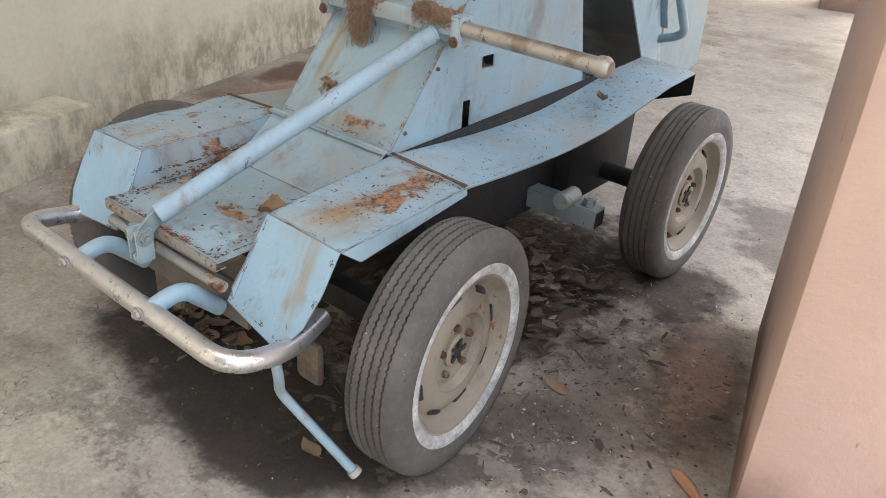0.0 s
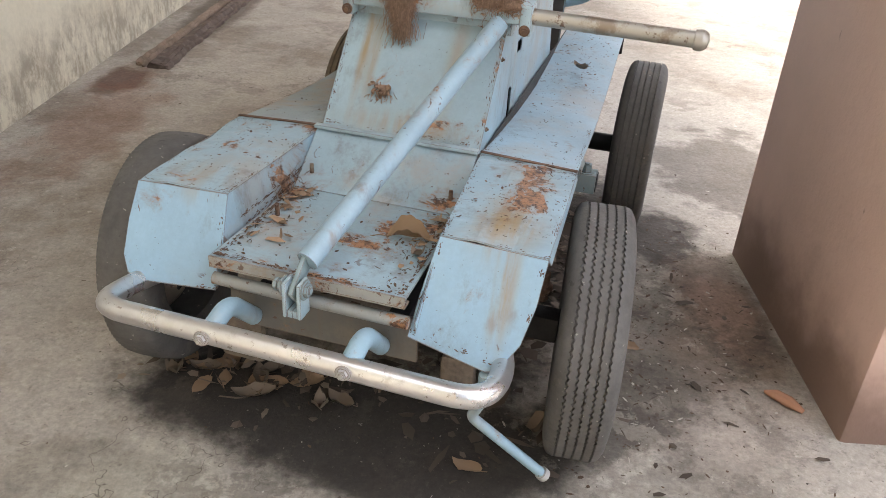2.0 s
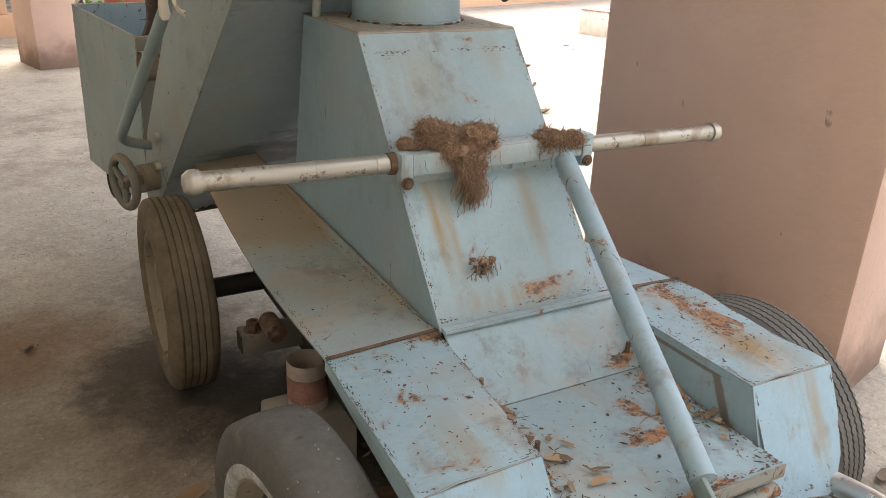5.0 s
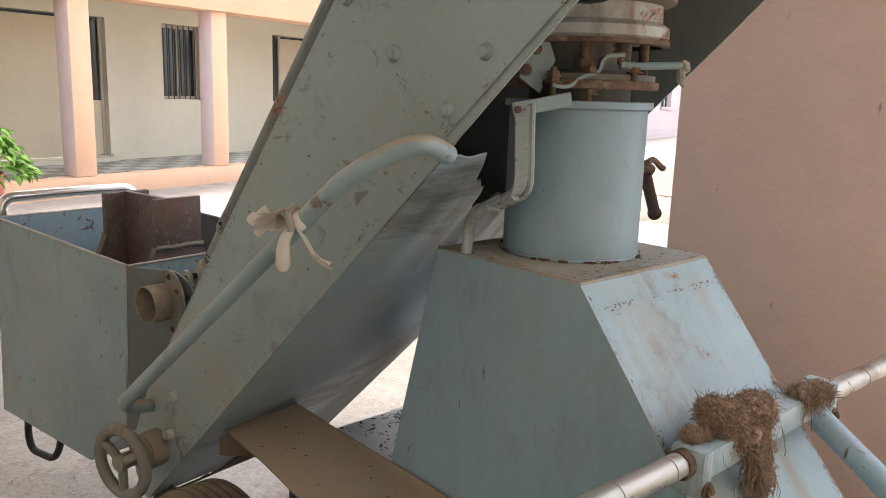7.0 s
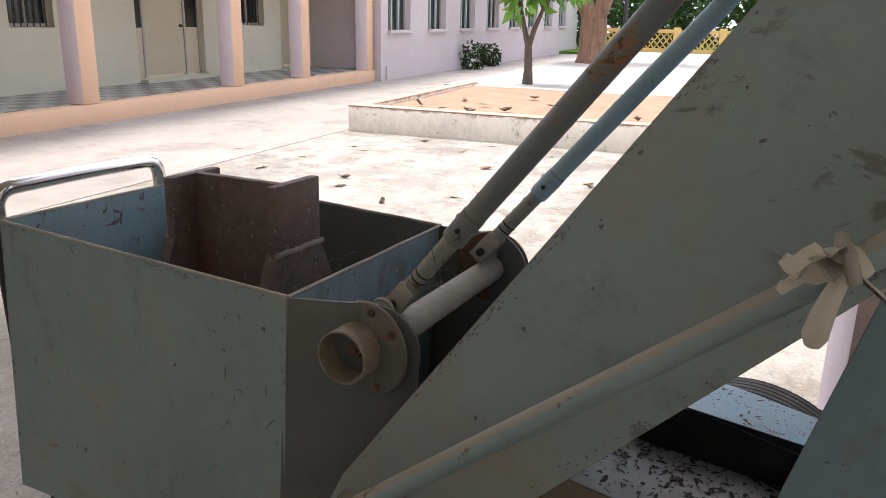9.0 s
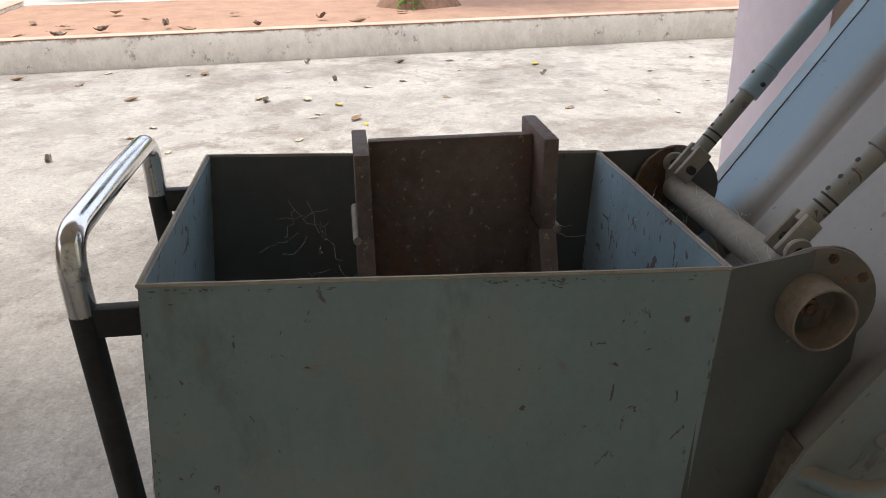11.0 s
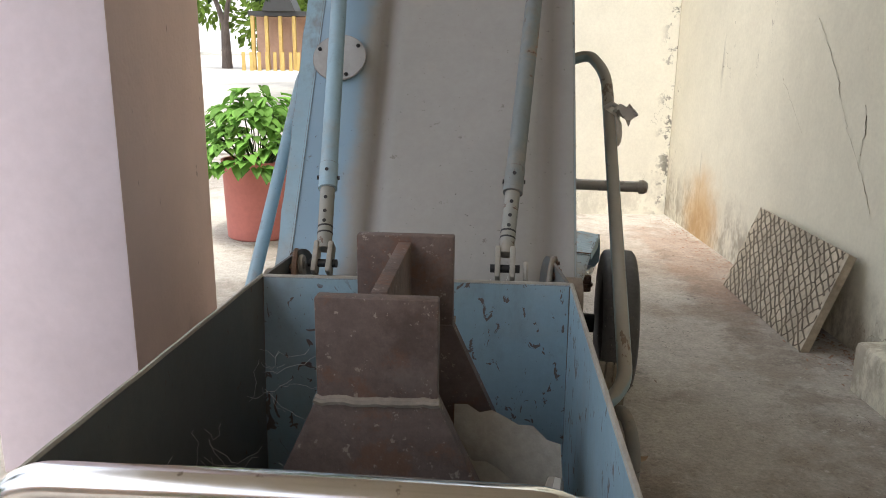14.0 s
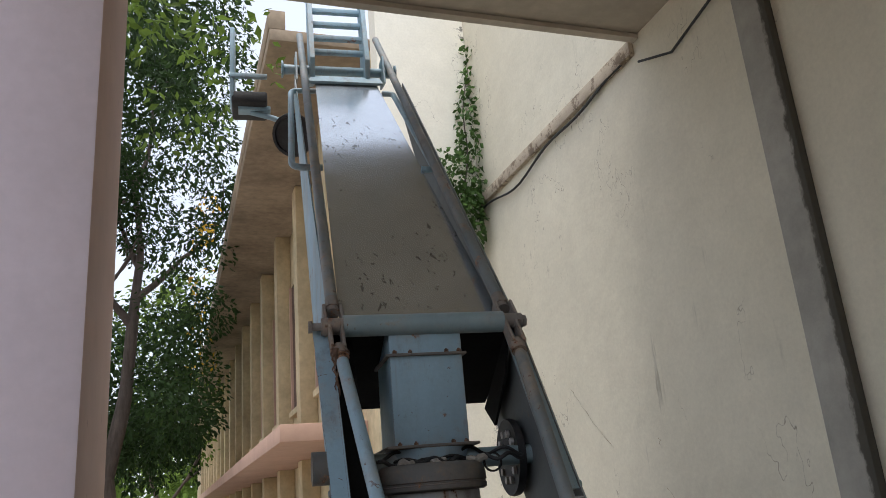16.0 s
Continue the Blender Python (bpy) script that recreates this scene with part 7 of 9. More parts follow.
# leaves
def leaf_mesh(name, length, width, curl, mat, seed):
    rnd = random.Random(seed)
    bm = B()
    n = 8
    rows = []
    tw = rnd.uniform(-0.8, 0.8)
    for i in range(n + 1):
        t = i / n
        w = width * (math.sin(math.pi * min(1, t * 0.94 + 0.06)) ** 0.7) * 0.5
        z = curl * (t - 0.5) ** 2 * length * 2 + 0.004
        rows.append([(w * k, (t - 0.5) * length, z + abs(k) ** 1.5 * w * (0.5 + 0.6 * math.sin(t * 5 + tw)) * curl * 2 + 0.10 * w * math.sin(t * 24 + 3 * abs(k)) * abs(k) + rnd.uniform(-1, 1) * 0.003) for k in (-1, -0.5, 0, 0.5, 1)])
    vs = [[bm.verts.new(p) for p in r] for r in rows]
    for a, b in zip(vs, vs[1:]):
        for k in range(4):
            bm.faces.new((a[k], a[k + 1], b[k + 1], b[k]))
    tube(bm, [(0, -0.5 * length, rows[0][2][2]), (0.004, -0.68 * length, rows[0][2][2] + 0.004)], 0.0012, 4)
    return finish(name, bm, mat, True)


LEAVES = [leaf_mesh("dry_leaf", l, w, c, HEAPLEAF if i in (1, 2) else DRYLEAF, i) for i, (l, w, c) in enumerate(((0.085, 0.045, 0.25), (0.11, 0.05, 0.5), (0.07, 0.04, 0.8), (0.13, 0.06, 0.35), (0.10, 0.055, 0.15)))]


def drop_leaf(x, y, z, k, rz, scale=1.0, label="curled brown dry leaf", tilt=0.0):
    ob = new("dry_leaf", LEAVES[k % 5])
    lo = min(v.co.z for v in LEAVES[k % 5].vertices) * scale
    ob.matrix_world = pose(x, y, z - lo + 0.002, tilt, 0, rz) @ Matrix.Scale(scale, 4)
    return tagged(ob, label, "leaf", "fallen leaves")


def litter(name, n, area, zf, size, mat, label, m=None, seed=1):
    """Small uncountable debris: one object of many flakes."""
    rnd = random.Random(seed)
    vs, fs = [], []
    for _ in range(n):
        x, y = area(rnd)
        z = zf(x, y)
        a, tilt = rnd.uniform(0, math.tau), rnd.uniform(-0.5, 0.5)
        l, w = size * (0.25 + 1.7 * rnd.random() ** 2.2), size * (0.12 + 0.75 * rnd.random() ** 2)
        ca, sa = math.cos(a), math.sin(a)
        b = len(vs)
        for u, v, h in ((-1, -0.6, 0), (0.2, -1, 0.4), (1, 0, 0), (0.1, 1, 0.5), (-0.9, 0.5, 0.2)):
            px, py = u * l / 2, v * w / 2
            vs.append((x + px * ca - py * sa, y + px * sa + py * ca, z + 0.0025 + h * size * 0.22 + max(0, u * tilt) * l * 0.4))
        fs.append((b, b + 1, b + 2, b + 3, b + 4))
    me = bpy.data.meshes.new(name)
    me.from_pydata(vs, [], fs)
    me.materials.append(mat)
    ob = new(name, me)
    if m is not None:
        ob.matrix_world = m
    return tagged(ob, label, "debris", kind="stuff")


drop_leaf(0.889, 1.138, 0, 0, 60, 1.0, "flat pale brown leaf on the oily concrete")
for x, y, k, rz, sc in ((0.30, 1.43, 1, 20, 0.9), (0.24, 1.47, 2, 80, 1.0), (0.35, 1.40, 0, 140, 0.8), (0.43, 1.44, 4, 200, 0.8), (0.16, 1.46, 3, 100, 0.8), (0.33, 1.47, 1, 310, 0.8), (0.05, 1.44, 2, 60, 1.0), (0.08, 1.50, 0, 200, 0.9), (1.13, 1.78, 1, 10, 0.9), (0.96, 1.40, 2, 90, 0.8),
                        (0.20, 1.50, 3, 10, 0.9), (1.38, 1.70, 4, 60, 0.9), (1.29, 1.86, 2, 110, 0.8), (1.70, 1.05, 1, 70, 0.9), (0.05, 3.4, 2, 50, 0.8), (-0.25, 3.1, 0, 20, 0.8),
                        (0.12, 2.3, 3, 100, 1.0), (0.054, 1.432, 2, 30, 1.0), (0.135, 1.453, 1, 80, 0.9), (0.145, 1.382, 4, 160, 0.8), (0.294, 1.401, 0, 20, 1.1), (0.34, 1.411, 3, 75, 0.7), (0.432, 1.425, 4, 110, 1.0), (0.487, 1.326, 2, 10, 1.2), (0.299, 1.35, 1, 95, 1.1), (1.07, 1.295, 2, 130, 1.0), (0.54, 1.345, 1, 50, 0.9), (0.201, 1.415, 0, 10, 0.9)):
    drop_leaf(x, y, 0, k, rz, sc)
for x, y, k, rz in ((2.9, 3.3, 1, 0), (3.6, 2.6, 3, 40), (3.2, 1.7, 2, 70), (4.4, 1.4, 4, 10), (5.4, 0.2, 3, 120), (6.4, -0.8, 1, 60), (5.9, 1.6, 0, 20), (4.9, 2.9, 2, 150), (7.3, 5.3, 3, 30),
                    (6.9, 4.1, 1, 80), (7.7, 3.4, 2, 100), (8.2, 5.9, 0, 45), (6.2, 6.4, 1, 10), (8.4, 4.7, 3, 65), (8.5, 2.6, 1, 15), (7.9, 7.2, 4, 25), (5.4, 5.6, 2, 90), (6.6, 2.5, 0, 140),
                    (8.7, 6.6, 3, 5), (4.6, 4.8, 1, 75), (8.8, 3.6, 2, 35), (7.1, 8.3, 4, 10), (7.4, 1.3, 2, 20), (6.0, 3.4, 3, 55), (5.0, 7.4, 1, 15)):
    drop_leaf(x, y, 0, k, rz, 1.15, "large pale dry leaf on the sunlit yard")


def on_v(x, y):
    p = VM @ Vector((x, y, 0))
    return p.x, p.y


for x, y, z, k, rz, sc, lab in ((0.19, 0.04, 0.580, 2, 40, 0.6, "crumpled leaf in the floor pan"), (0.345, 1.33, 0.672, 1, 30, 0.7, "dry leaf on the running board"),
                                (-0.18, 0.22, 0.578, 4, 70, 0.5, "small leaf in the floor pan")):
    px, py = on_v(x, y)
    drop_leaf(px, py, z - 0.006, k, rz, sc, lab)


bm = B()
_g = []
for i in range(21):
    t = i / 20
    w = 0.036 * math.sin(math.pi * (0.03 + 0.94 * t)) ** 0.8 * (1.0 + 0.12 * math.sin(t * 7))
    _g.append([bm.verts.new((k * w * (0.85 + 0.15 * math.cos(t * 5)) + 0.008 * math.sin(t * 4), (t - 0.5) * 0.135, 0.010 + abs(k) * w * (1.25 - 0.5 * k) + 0.014 * math.sin(t * 3.1) + 0.004 * math.sin(k * 4 + t * 8) + 0.003 * math.sin(abs(k) * 3 - t * 26) * abs(k))) for k in (-1, -0.75, -0.5, -0.25, 0, 0.25, 0.5, 0.75, 1)])
for a, b in zip(_g, _g[1:]):
    for k in range(8):
        bm.faces.new((a[k], a[k + 1], b[k + 1], b[k]))
tube(bm, [(0, -0.066, 0.014), (-0.01, -0.10, 0.012), (-0.004, -0.135, 0.004)], 0.0016, 5)
_p = VM @ Vector((0.150, 0.095, 0.574))
solid("dry_leaf", bm, TANLEAF, "big crumpled tan leaf lying in the floor pan", "leaf", pose(_p.x, _p.y, _p.z, 4, -5, -100) @ Matrix.Scale(0.72, 4), "fallen leaves")


def board_z(x, y):
    if y < 0.435:
        return 0.662 + 0.012 * y
    t = (y - 0.435) / 1.42
    ax = abs(x)
    return 0.664 - 0.036 * math.sin(math.pi * min(1, t * 1.2)) + 0.05 * max(0, t - 0.5) + 0.012 - 0.016 * max(0, (ax - 0.223) / 0.25)


litter("pan_debris", 330, lambda r: (min(max(r.choice((r.gauss(-0.20, 0.022), r.gauss(-0.195, 0.03), r.uniform(-0.2, 0.2), r.gauss(0.19, 0.025), r.gauss(0.19, 0.03))), -0.215), 0.213), r.uniform(-0.11, 0.25)), lambda x, y: 0.572, 0.011, DIRT, "dry twigs and crumbled leaves in the floor pan", VM, 3)
litter("pan_debris", 60, lambda r: (min(max(r.choice((r.gauss(-0.19, 0.02), r.gauss(-0.17, 0.03), r.gauss(0.18, 0.025))), -0.21), 0.205), r.uniform(-0.02, 0.25)), lambda x, y: 0.574, 0.030, DRYLEAF, "broken brown leaves along the sides of the floor pan", VM, 33)
litter("guard_debris", 110, lambda r: (r.gauss(0.36, 0.05), r.uniform(0.12, 0.43)), board_z, 0.009, RUSTY, "crumbled rust and leaf bits on the mudguard", VM, 4)
litter("guard_debris", 45, lambda r: (r.gauss(-0.34, 0.05), r.uniform(0.1, 0.42)), board_z, 0.011, RUSTY, "crumbled rust bits on the mudguard", VM, 5)
litter("board_debris", 90, lambda r: (r.uniform(0.24, 0.43), min(1.84, 0.5 + 1.35 * r.random() ** 0.5)), board_z, 0.009, RUSTY, "leaf crumbs on the running board", VM, 6)
litter("board_debris", 150, lambda r: (r.uniform(0.24, 0.42), r.gauss(1.45, 0.16)), board_z, 0.011, RUSTY, "leaf crumbs heaped on the rear of the running board", VM, 16)
litter("board_debris", 16, lambda r: (r.uniform(-0.44, -0.24), r.uniform(0.5, 1.8)), board_z, 0.010, DIRT, "leaf crumbs on the running board", VM, 7)
litter("guard_debris", 170, lambda r: (r.uniform(0.25, 0.47), r.uniform(0.02, 0.43)), board_z, 0.0065, DIRT, "dark specks of dirt on the mudguard", VM, 91)
litter("guard_debris", 120, lambda r: (r.uniform(-0.47, -0.25), r.uniform(0.02, 0.43)), board_z, 0.006, DIRT, "dark specks of dirt on the mudguard", VM, 92)
litter("board_debris", 190, lambda r: (r.uniform(0.24, 0.44), r.uniform(0.45, 1.84)), board_z, 0.007, DIRT, "dark specks of dirt on the running board", VM, 93)
litter("board_debris", 120, lambda r: (r.uniform(-0.44, -0.24), r.uniform(0.45, 1.84)), board_z, 0.007, DIRT, "dark specks of dirt on the running board", VM, 94)
litter("pan_debris", 520, lambda r: (min(0.21, max(-0.21, r.choice((r.uniform(-0.2, 0.2), r.gauss(0.12, 0.07))))), r.uniform(1.43, 1.84)), lambda x, y: 0.575, 0.016, WETLEAF, "black crumbled leaves in the rear pan", VM, 18)
litter("top_debris", 90, lambda r: (r.uniform(-0.19, 0.2), r.choice((r.uniform(0.89, 0.94), r.uniform(1.2, 1.27)))), lambda x, y: T + 0.006, 0.010, RUSTY, "rust flakes on the pedestal top", VM, 8)
litter("floor_litter", 1500, lambda r: (r.gauss(0.20, 0.17), r.gauss(0.95, 0.26)), lambda x, y: 0.015 * random.random() + max(0, 0.30 - 0.62 * math.hypot(x - 0.16, 0.7 * (y - 0.90))) * random.random(), 0.065, DEADLEAF, "heap of dark dead leaves under the dolly", VM, 9)
litter("floor_litter", 240, lambda r: (r.gauss(0.28, 0.16), r.gauss(0.95, 0.24)), lambda x, y: 0.02 + max(0, 0.31 - 0.62 * math.hypot(x - 0.16, 0.7 * (y - 0.90))), 0.048, HEAPLEAF, "brown dead leaves on the heap under the dolly", VM, 29)
litter("floor_litter", 380, lambda r: (r.gauss(0.72, 0.22), r.gauss(0.95, 0.42)), lambda x, y: 0.0, 0.014, DIRT, "black leaf crumbs on the oily concrete", VM, 10)
litter("floor_litter", 70, lambda r: (r.gauss(-0.05, 0.27), r.gauss(0.20, 0.10)), lambda x, y: 0.0, 0.055, DEADLEAF, "dead leaves under the bumper", VM, 11)
litter("floor_litter", 420, lambda r: (r.gauss(1.42, 0.24), r.gauss(1.75, 0.45)), lambda x, y: 0.0, 0.011, DIRT, "dark crumbs beside the wheels", None, 31)
litter("floor_litter", 300, lambda r: (r.uniform(-1.25, 1.7), r.uniform(-1.5, 6.0)), lambda x, y: 0.0, 0.012, DIRT, "scattered grit on the concrete", None, 12)
litter("floor_litter", 260, lambda r: (r.gauss(1.30, 0.30), r.gauss(1.85, 0.50)), lambda x, y: 0.0, 0.030, DEADLEAF, "rotten leaf scraps beside the wheels", None, 81)
litter("floor_litter", 340, lambda r: (r.gauss(1.35, 0.34), r.gauss(1.70, 0.55)), lambda x, y: 0.0, 0.012, PALEGRIT, "pale crumbs of broken concrete", None, 82)
litter("floor_litter", 220, lambda r: (r.uniform(-1.2, 1.8), r.uniform(-0.6, 5.2)), lambda x, y: 0.0, 0.008, PALEGRIT, "pale grit scattered on the concrete", None, 83)
litter("floor_litter", 60, lambda r: (r.gauss(0.30, 0.20), r.gauss(1.46, 0.06)), lambda x, y: 0.01 * random.random(), 0.04, HEAPLEAF, "brown leaf scraps under the bumper", None, 84)
litter("wall_grit", 1200, lambda r: (-1.30 + abs(r.gauss(0, 0.14)), r.uniform(-2.0, 1.6)), lambda x, y: 0.0, 0.020, GRIT, "red crumbs of fallen plaster along the wall", None, 13)
bm = B()
tube(bm, [(1.755, 1.505, 0.012), (1.78, 1.485, 0.018), (1.81, 1.455, 0.018), (1.84, 1.425, 0.010)], 0.018, 8, radii=[0.005, 0.016, 0.017, 0.007])
solid("pod", bm, BRICKY, "reddish brown seed pod lying beside the pillar", "pod")

# rust and dirt breaking out along the edges of the sheet metal
def scabs(name, edges, per_metre, mat, label, parent, seed, boom=False, size=0.009):
    """edges: (start, end, inward way, outward normal). Thin ragged flakes lie along each."""
    rnd = random.Random(seed)
    vs, fs = [], []
    for a, b, inward, nrm in edges:
        a, b, v, nn = Vector(a), Vector(b), Vector(inward).normalized(), Vector(nrm).normalized()
        u = (b - a).normalized()
        n = int((b - a).length * per_metre)
        clumps = [rnd.random() for _ in range(max(2, n // 14))]
        for _ in range(n):
            t = rnd.random() if rnd.random() < 0.35 else min(1, max(0, rnd.choice(clumps) + rnd.gauss(0, 0.03)))
            l, w = size * rnd.uniform(0.2, 1.35), size * rnd.uniform(0.10, 0.42)
            c = a + (b - a) * t + v * (abs(rnd.gauss(0, 0.006)) + w * 0.4) + nn * rnd.uniform(0.0007, 0.0015)
            k = len(vs)
            m = rnd.randint(5, 7)
            for i in range(m):
                ang = math.tau * i / m
                r = rnd.uniform(0.6, 1.0)
                vs.append(tuple(c + u * math.cos(ang) * l * 0.5 * r + v * math.sin(ang) * w * 0.5 * r))
            fs.append(tuple(range(k, k + m)))
    me = bpy.data.meshes.new(name)
    me.from_pydata(vs, [], fs)
    me.materials.append(mat)
    ob = new(name, me)
    ob.parent = parent
    if boom:
        ob.matrix_basis = TO_BOOM
    ob["label"] = label
    ob["kind"] = "stuff"
    return ob


UP = (0, 0, 1)
_g = []
for s in (1, -1):
    _g += [((s * 0.487, 0.0, 0.654), (s * 0.475, 0.44, 0.664), (-s, 0, 0), UP), ((s * 0.252, 0.0, 0.662), (s * 0.222, 0.44, 0.674), (s, 0, 0), UP),
           ((s * 0.252, 0.002, 0.662), (s * 0.487, 0.002, 0.655), (0, 1, 0), UP), ((s * 0.225, 0.425, 0.6745), (s * 0.475, 0.425, 0.664), (0, -1, 0), UP),
           ((s * 0.474, 0.445, 0.663), (s * 0.46, 0.85, 0.632), (-s, 0, 0.06), (0.05 * s, 0, 1)), ((s * 0.226, 0.46, 0.675), (s * 0.226, 1.2, 0.655), (s, 0, 0), UP)]
scabs("edge_rust", _g, 240, SCALE, "rust breaking out along the mudguard edges", crane, 71)
_g = []
for s in (1, -1):
    xb = 0.222 if s > 0 else 0.236
    _g += [((s * 0.252, -0.004, 0.652), (s * xb, -0.106, 0.472), (s, 0, 0.1), (0, -0.88, 0.45)), ((s * 0.486, -0.004, 0.650), (s * 0.470, -0.085, 0.500), (-s, 0, 0.1), (0, -0.88, 0.45)),
           ((s * xb, -0.108, 0.470), (s * 0.42, -0.118, 0.442), (0, 0.45, 0.88), (0, -0.88, 0.45))]
scabs("plate_rust", _g, 150, SCALE, "rust along the front plate edges", crane, 72)
_f = Vector((0, -0.777, 0.629))
_g = [((-0.217, 0.436, 0.682), (-0.217, 0.882, 1.233), (1, 0, 0), _f), ((0.217, 0.436, 0.682), (0.217, 0.882, 1.233), (-1, 0, 0), _f),
      ((-0.21, 0.438, 0.686), (0.21, 0.438, 0.686), (0, 0.629, 0.777), _f), ((-0.21, 0.85, 1.20), (0.21, 0.85, 1.20), (0, -0.629, -0.777), _f)]
scabs("panel_rust", _g, 190, SCALE, "rust creeping in from the panel edges", crane, 73)
_g = [((-0.21, 0.878, T + 0.0065), (0.22, 0.878, T + 0.0065), (0, 1, 0), UP), ((-0.212, 0.88, T + 0.0065), (-0.226, 1.28, T + 0.0065), (1, 0, 0), UP), ((0.222, 0.88, T + 0.0065), (0.222, 1.28, T + 0.0065), (-1, 0, 0), UP)]
for k in range(10):
    a0, a1 = math.tau * k / 10, math.tau * (k + 1) / 10
    _g.append(((CX + 0.152 * math.cos(a0), CY + 0.152 * math.sin(a0), T + 0.0065), (CX + 0.152 * math.cos(a1), CY + 0.152 * math.sin(a1), T + 0.0065), (math.cos(a0), math.sin(a0), 0), UP))
scabs("top_rust", _g, 204, SCALE, "brown scale round the column foot", crane, 74, size=0.011)
_g = [((-0.222, -0.12, 0.574), (-0.218, 0.26, 0.574), (1, 0, 0), UP), ((0.216, -0.12, 0.573), (0.216, 0.26, 0.574), (-1, 0, 0), UP), ((-0.22, -0.124, 0.5745), (0.22, -0.124, 0.572), (0, 1, 0), UP),
      ((-0.2255, 0.02, 0.575), (-0.2215, 0.42, 0.585), (0, 0, 1), (1, 0, 0)), ((-0.2265, 0.0, 0.60), (-0.2215, 0.30, 0.60), (0, 0, 1), (1, 0, 0))]
scabs("pan_rust", _g, 420, SCALE, "rust and mud along the floor pan", crane, 75, size=0.014)
_g = [((-0.3095, 1.16, 1.060), (-0.3095, 1.96, 1.094), (0, 0, -1), (-1, 0, 0)), ((-0.3095, 1.152, 0.60), (-0.3095, 1.152, 1.05), (0, 1, 0), (-1, 0, 0)), ((-0.3095, 2.02, 0.45), (-0.3095, 1.966, 1.09), (0, -1, 0), (-1, 0, 0)),
      ((-0.30, 1.9705, 1.092), (0.31, 1.9705, 1.088), (0, 0.08, -1), (0, 1, 0.08)), ((-0.30, 1.972, 1.08), (-0.30, 2.028, 0.45), (1, 0, 0), (0, 1, 0.08))]
scabs("box_rust", _g, 90, GRIME, "dark wear along the box edges", crane, 76, True, 0.010)
_g = [((-0.3465, 1.03, 0.42), (-0.3465, 0.02, 1.475), (0, 0.5, 0.5), (-1, 0, 0)), ((-0.3465, 0.99, 0.775), (-0.3465, 0.31, 1.70), (0, -0.8, -0.6), (-1, 0, 0)),
      ((-0.352, 0.27, 1.71), (-0.352, 0.01, 1.497), (0, -0.6, 0.7), (-1, 0, 0)), ((-0.352, 0.0, 1.497), (-0.352, -0.22, 1.715), (0, 0.3, 0.7), (-1, 0, 0))]
scabs("boom_rust", _g, 75, GRIME, "dark scuffs along the boom plate edges", crane, 77, True, 0.010)

# black drips and cracks in the paint on the rear of the box
def drip(x, z0, z1, w, seed):
    rnd = random.Random(seed)
    bm = B()
    prev, n = None, 26
    for i in range(n + 1):
        z = z0 + (z1 - z0) * i / n
        x += rnd.uniform(-1, 1) * 0.0028
        h = 0.6 * w * (0.15 + rnd.random() ** 3) * (1 - 0.5 * i / n)
        y = 1.9700 + (1.0955 - z) * 0.0873
        row = (bm.verts.new((x - h, y + 0.0004, z)), bm.verts.new((x, y + 0.0016, z)), bm.verts.new((x + h, y + 0.0004, z)))
        if prev:
            for k in (0, 1):
                bm.faces.new((prev[k], prev[k + 1], row[k + 1], row[k]))
        prev = row
    part("drip", bm, DIRT, cbox, "black drip line in the box paint", False)


for q in ((0.215, 1.03, 0.80, 0.0035, 1), (0.049, 1.075, 0.74, 0.004, 2), (-0.008, 0.985, 0.90, 0.003, 3), (-0.06, 1.05, 1.00, 0.003, 4), (0.28, 1.06, 0.93, 0.003, 5)):
    drip(*q)

# cobwebs inside the counterweight box
bm = B()


def thread(bm, a, b, sag):
    n = 7
    jig = [Vector([random.uniform(-1, 1) * 0.006 for _ in range(3)]) for _ in range(n + 1)]
    tube(bm, [a.lerp(b, k / n) - Vector((0, 0, sag * math.sin(math.pi * k / n))) + jig[k] * (0 < k < n) for k in range(n + 1)], 0.00028, 3)


for c in ((0.29, 1.80, 0.96), (0.29, 1.55, 0.92), (0.26, 1.36, 0.94), (0.16, 1.70, 0.88)):
    for _ in range(9):
        a = Vector(c) + Vector((random.uniform(-0.02, 0.02), random.uniform(-0.06, 0.06), random.uniform(-0.06, 0.05)))
        b = a + Vector((random.uniform(-0.10, 0.0), random.uniform(-0.12, 0.12), random.uniform(-0.07, 0.03)))
        thread(bm, a, b, random.uniform(0.0, 0.03))
for _ in range(34):
    a = Vector((random.uniform(-0.2, 0.2), random.uniform(0.985, 1.12), random.uniform(0.97, 1.05)))
    b = a + Vector((random.uniform(-0.08, 0.08), random.uniform(-0.06, 0.05), random.uniform(-0.09, 0.0)))
    thread(bm, a, b, random.uniform(0, 0.02))
ob = solid("cobweb", bm, WEB, "dusty cobwebs strung inside the counterweight box", "cobweb", BMM, kind="stuff")

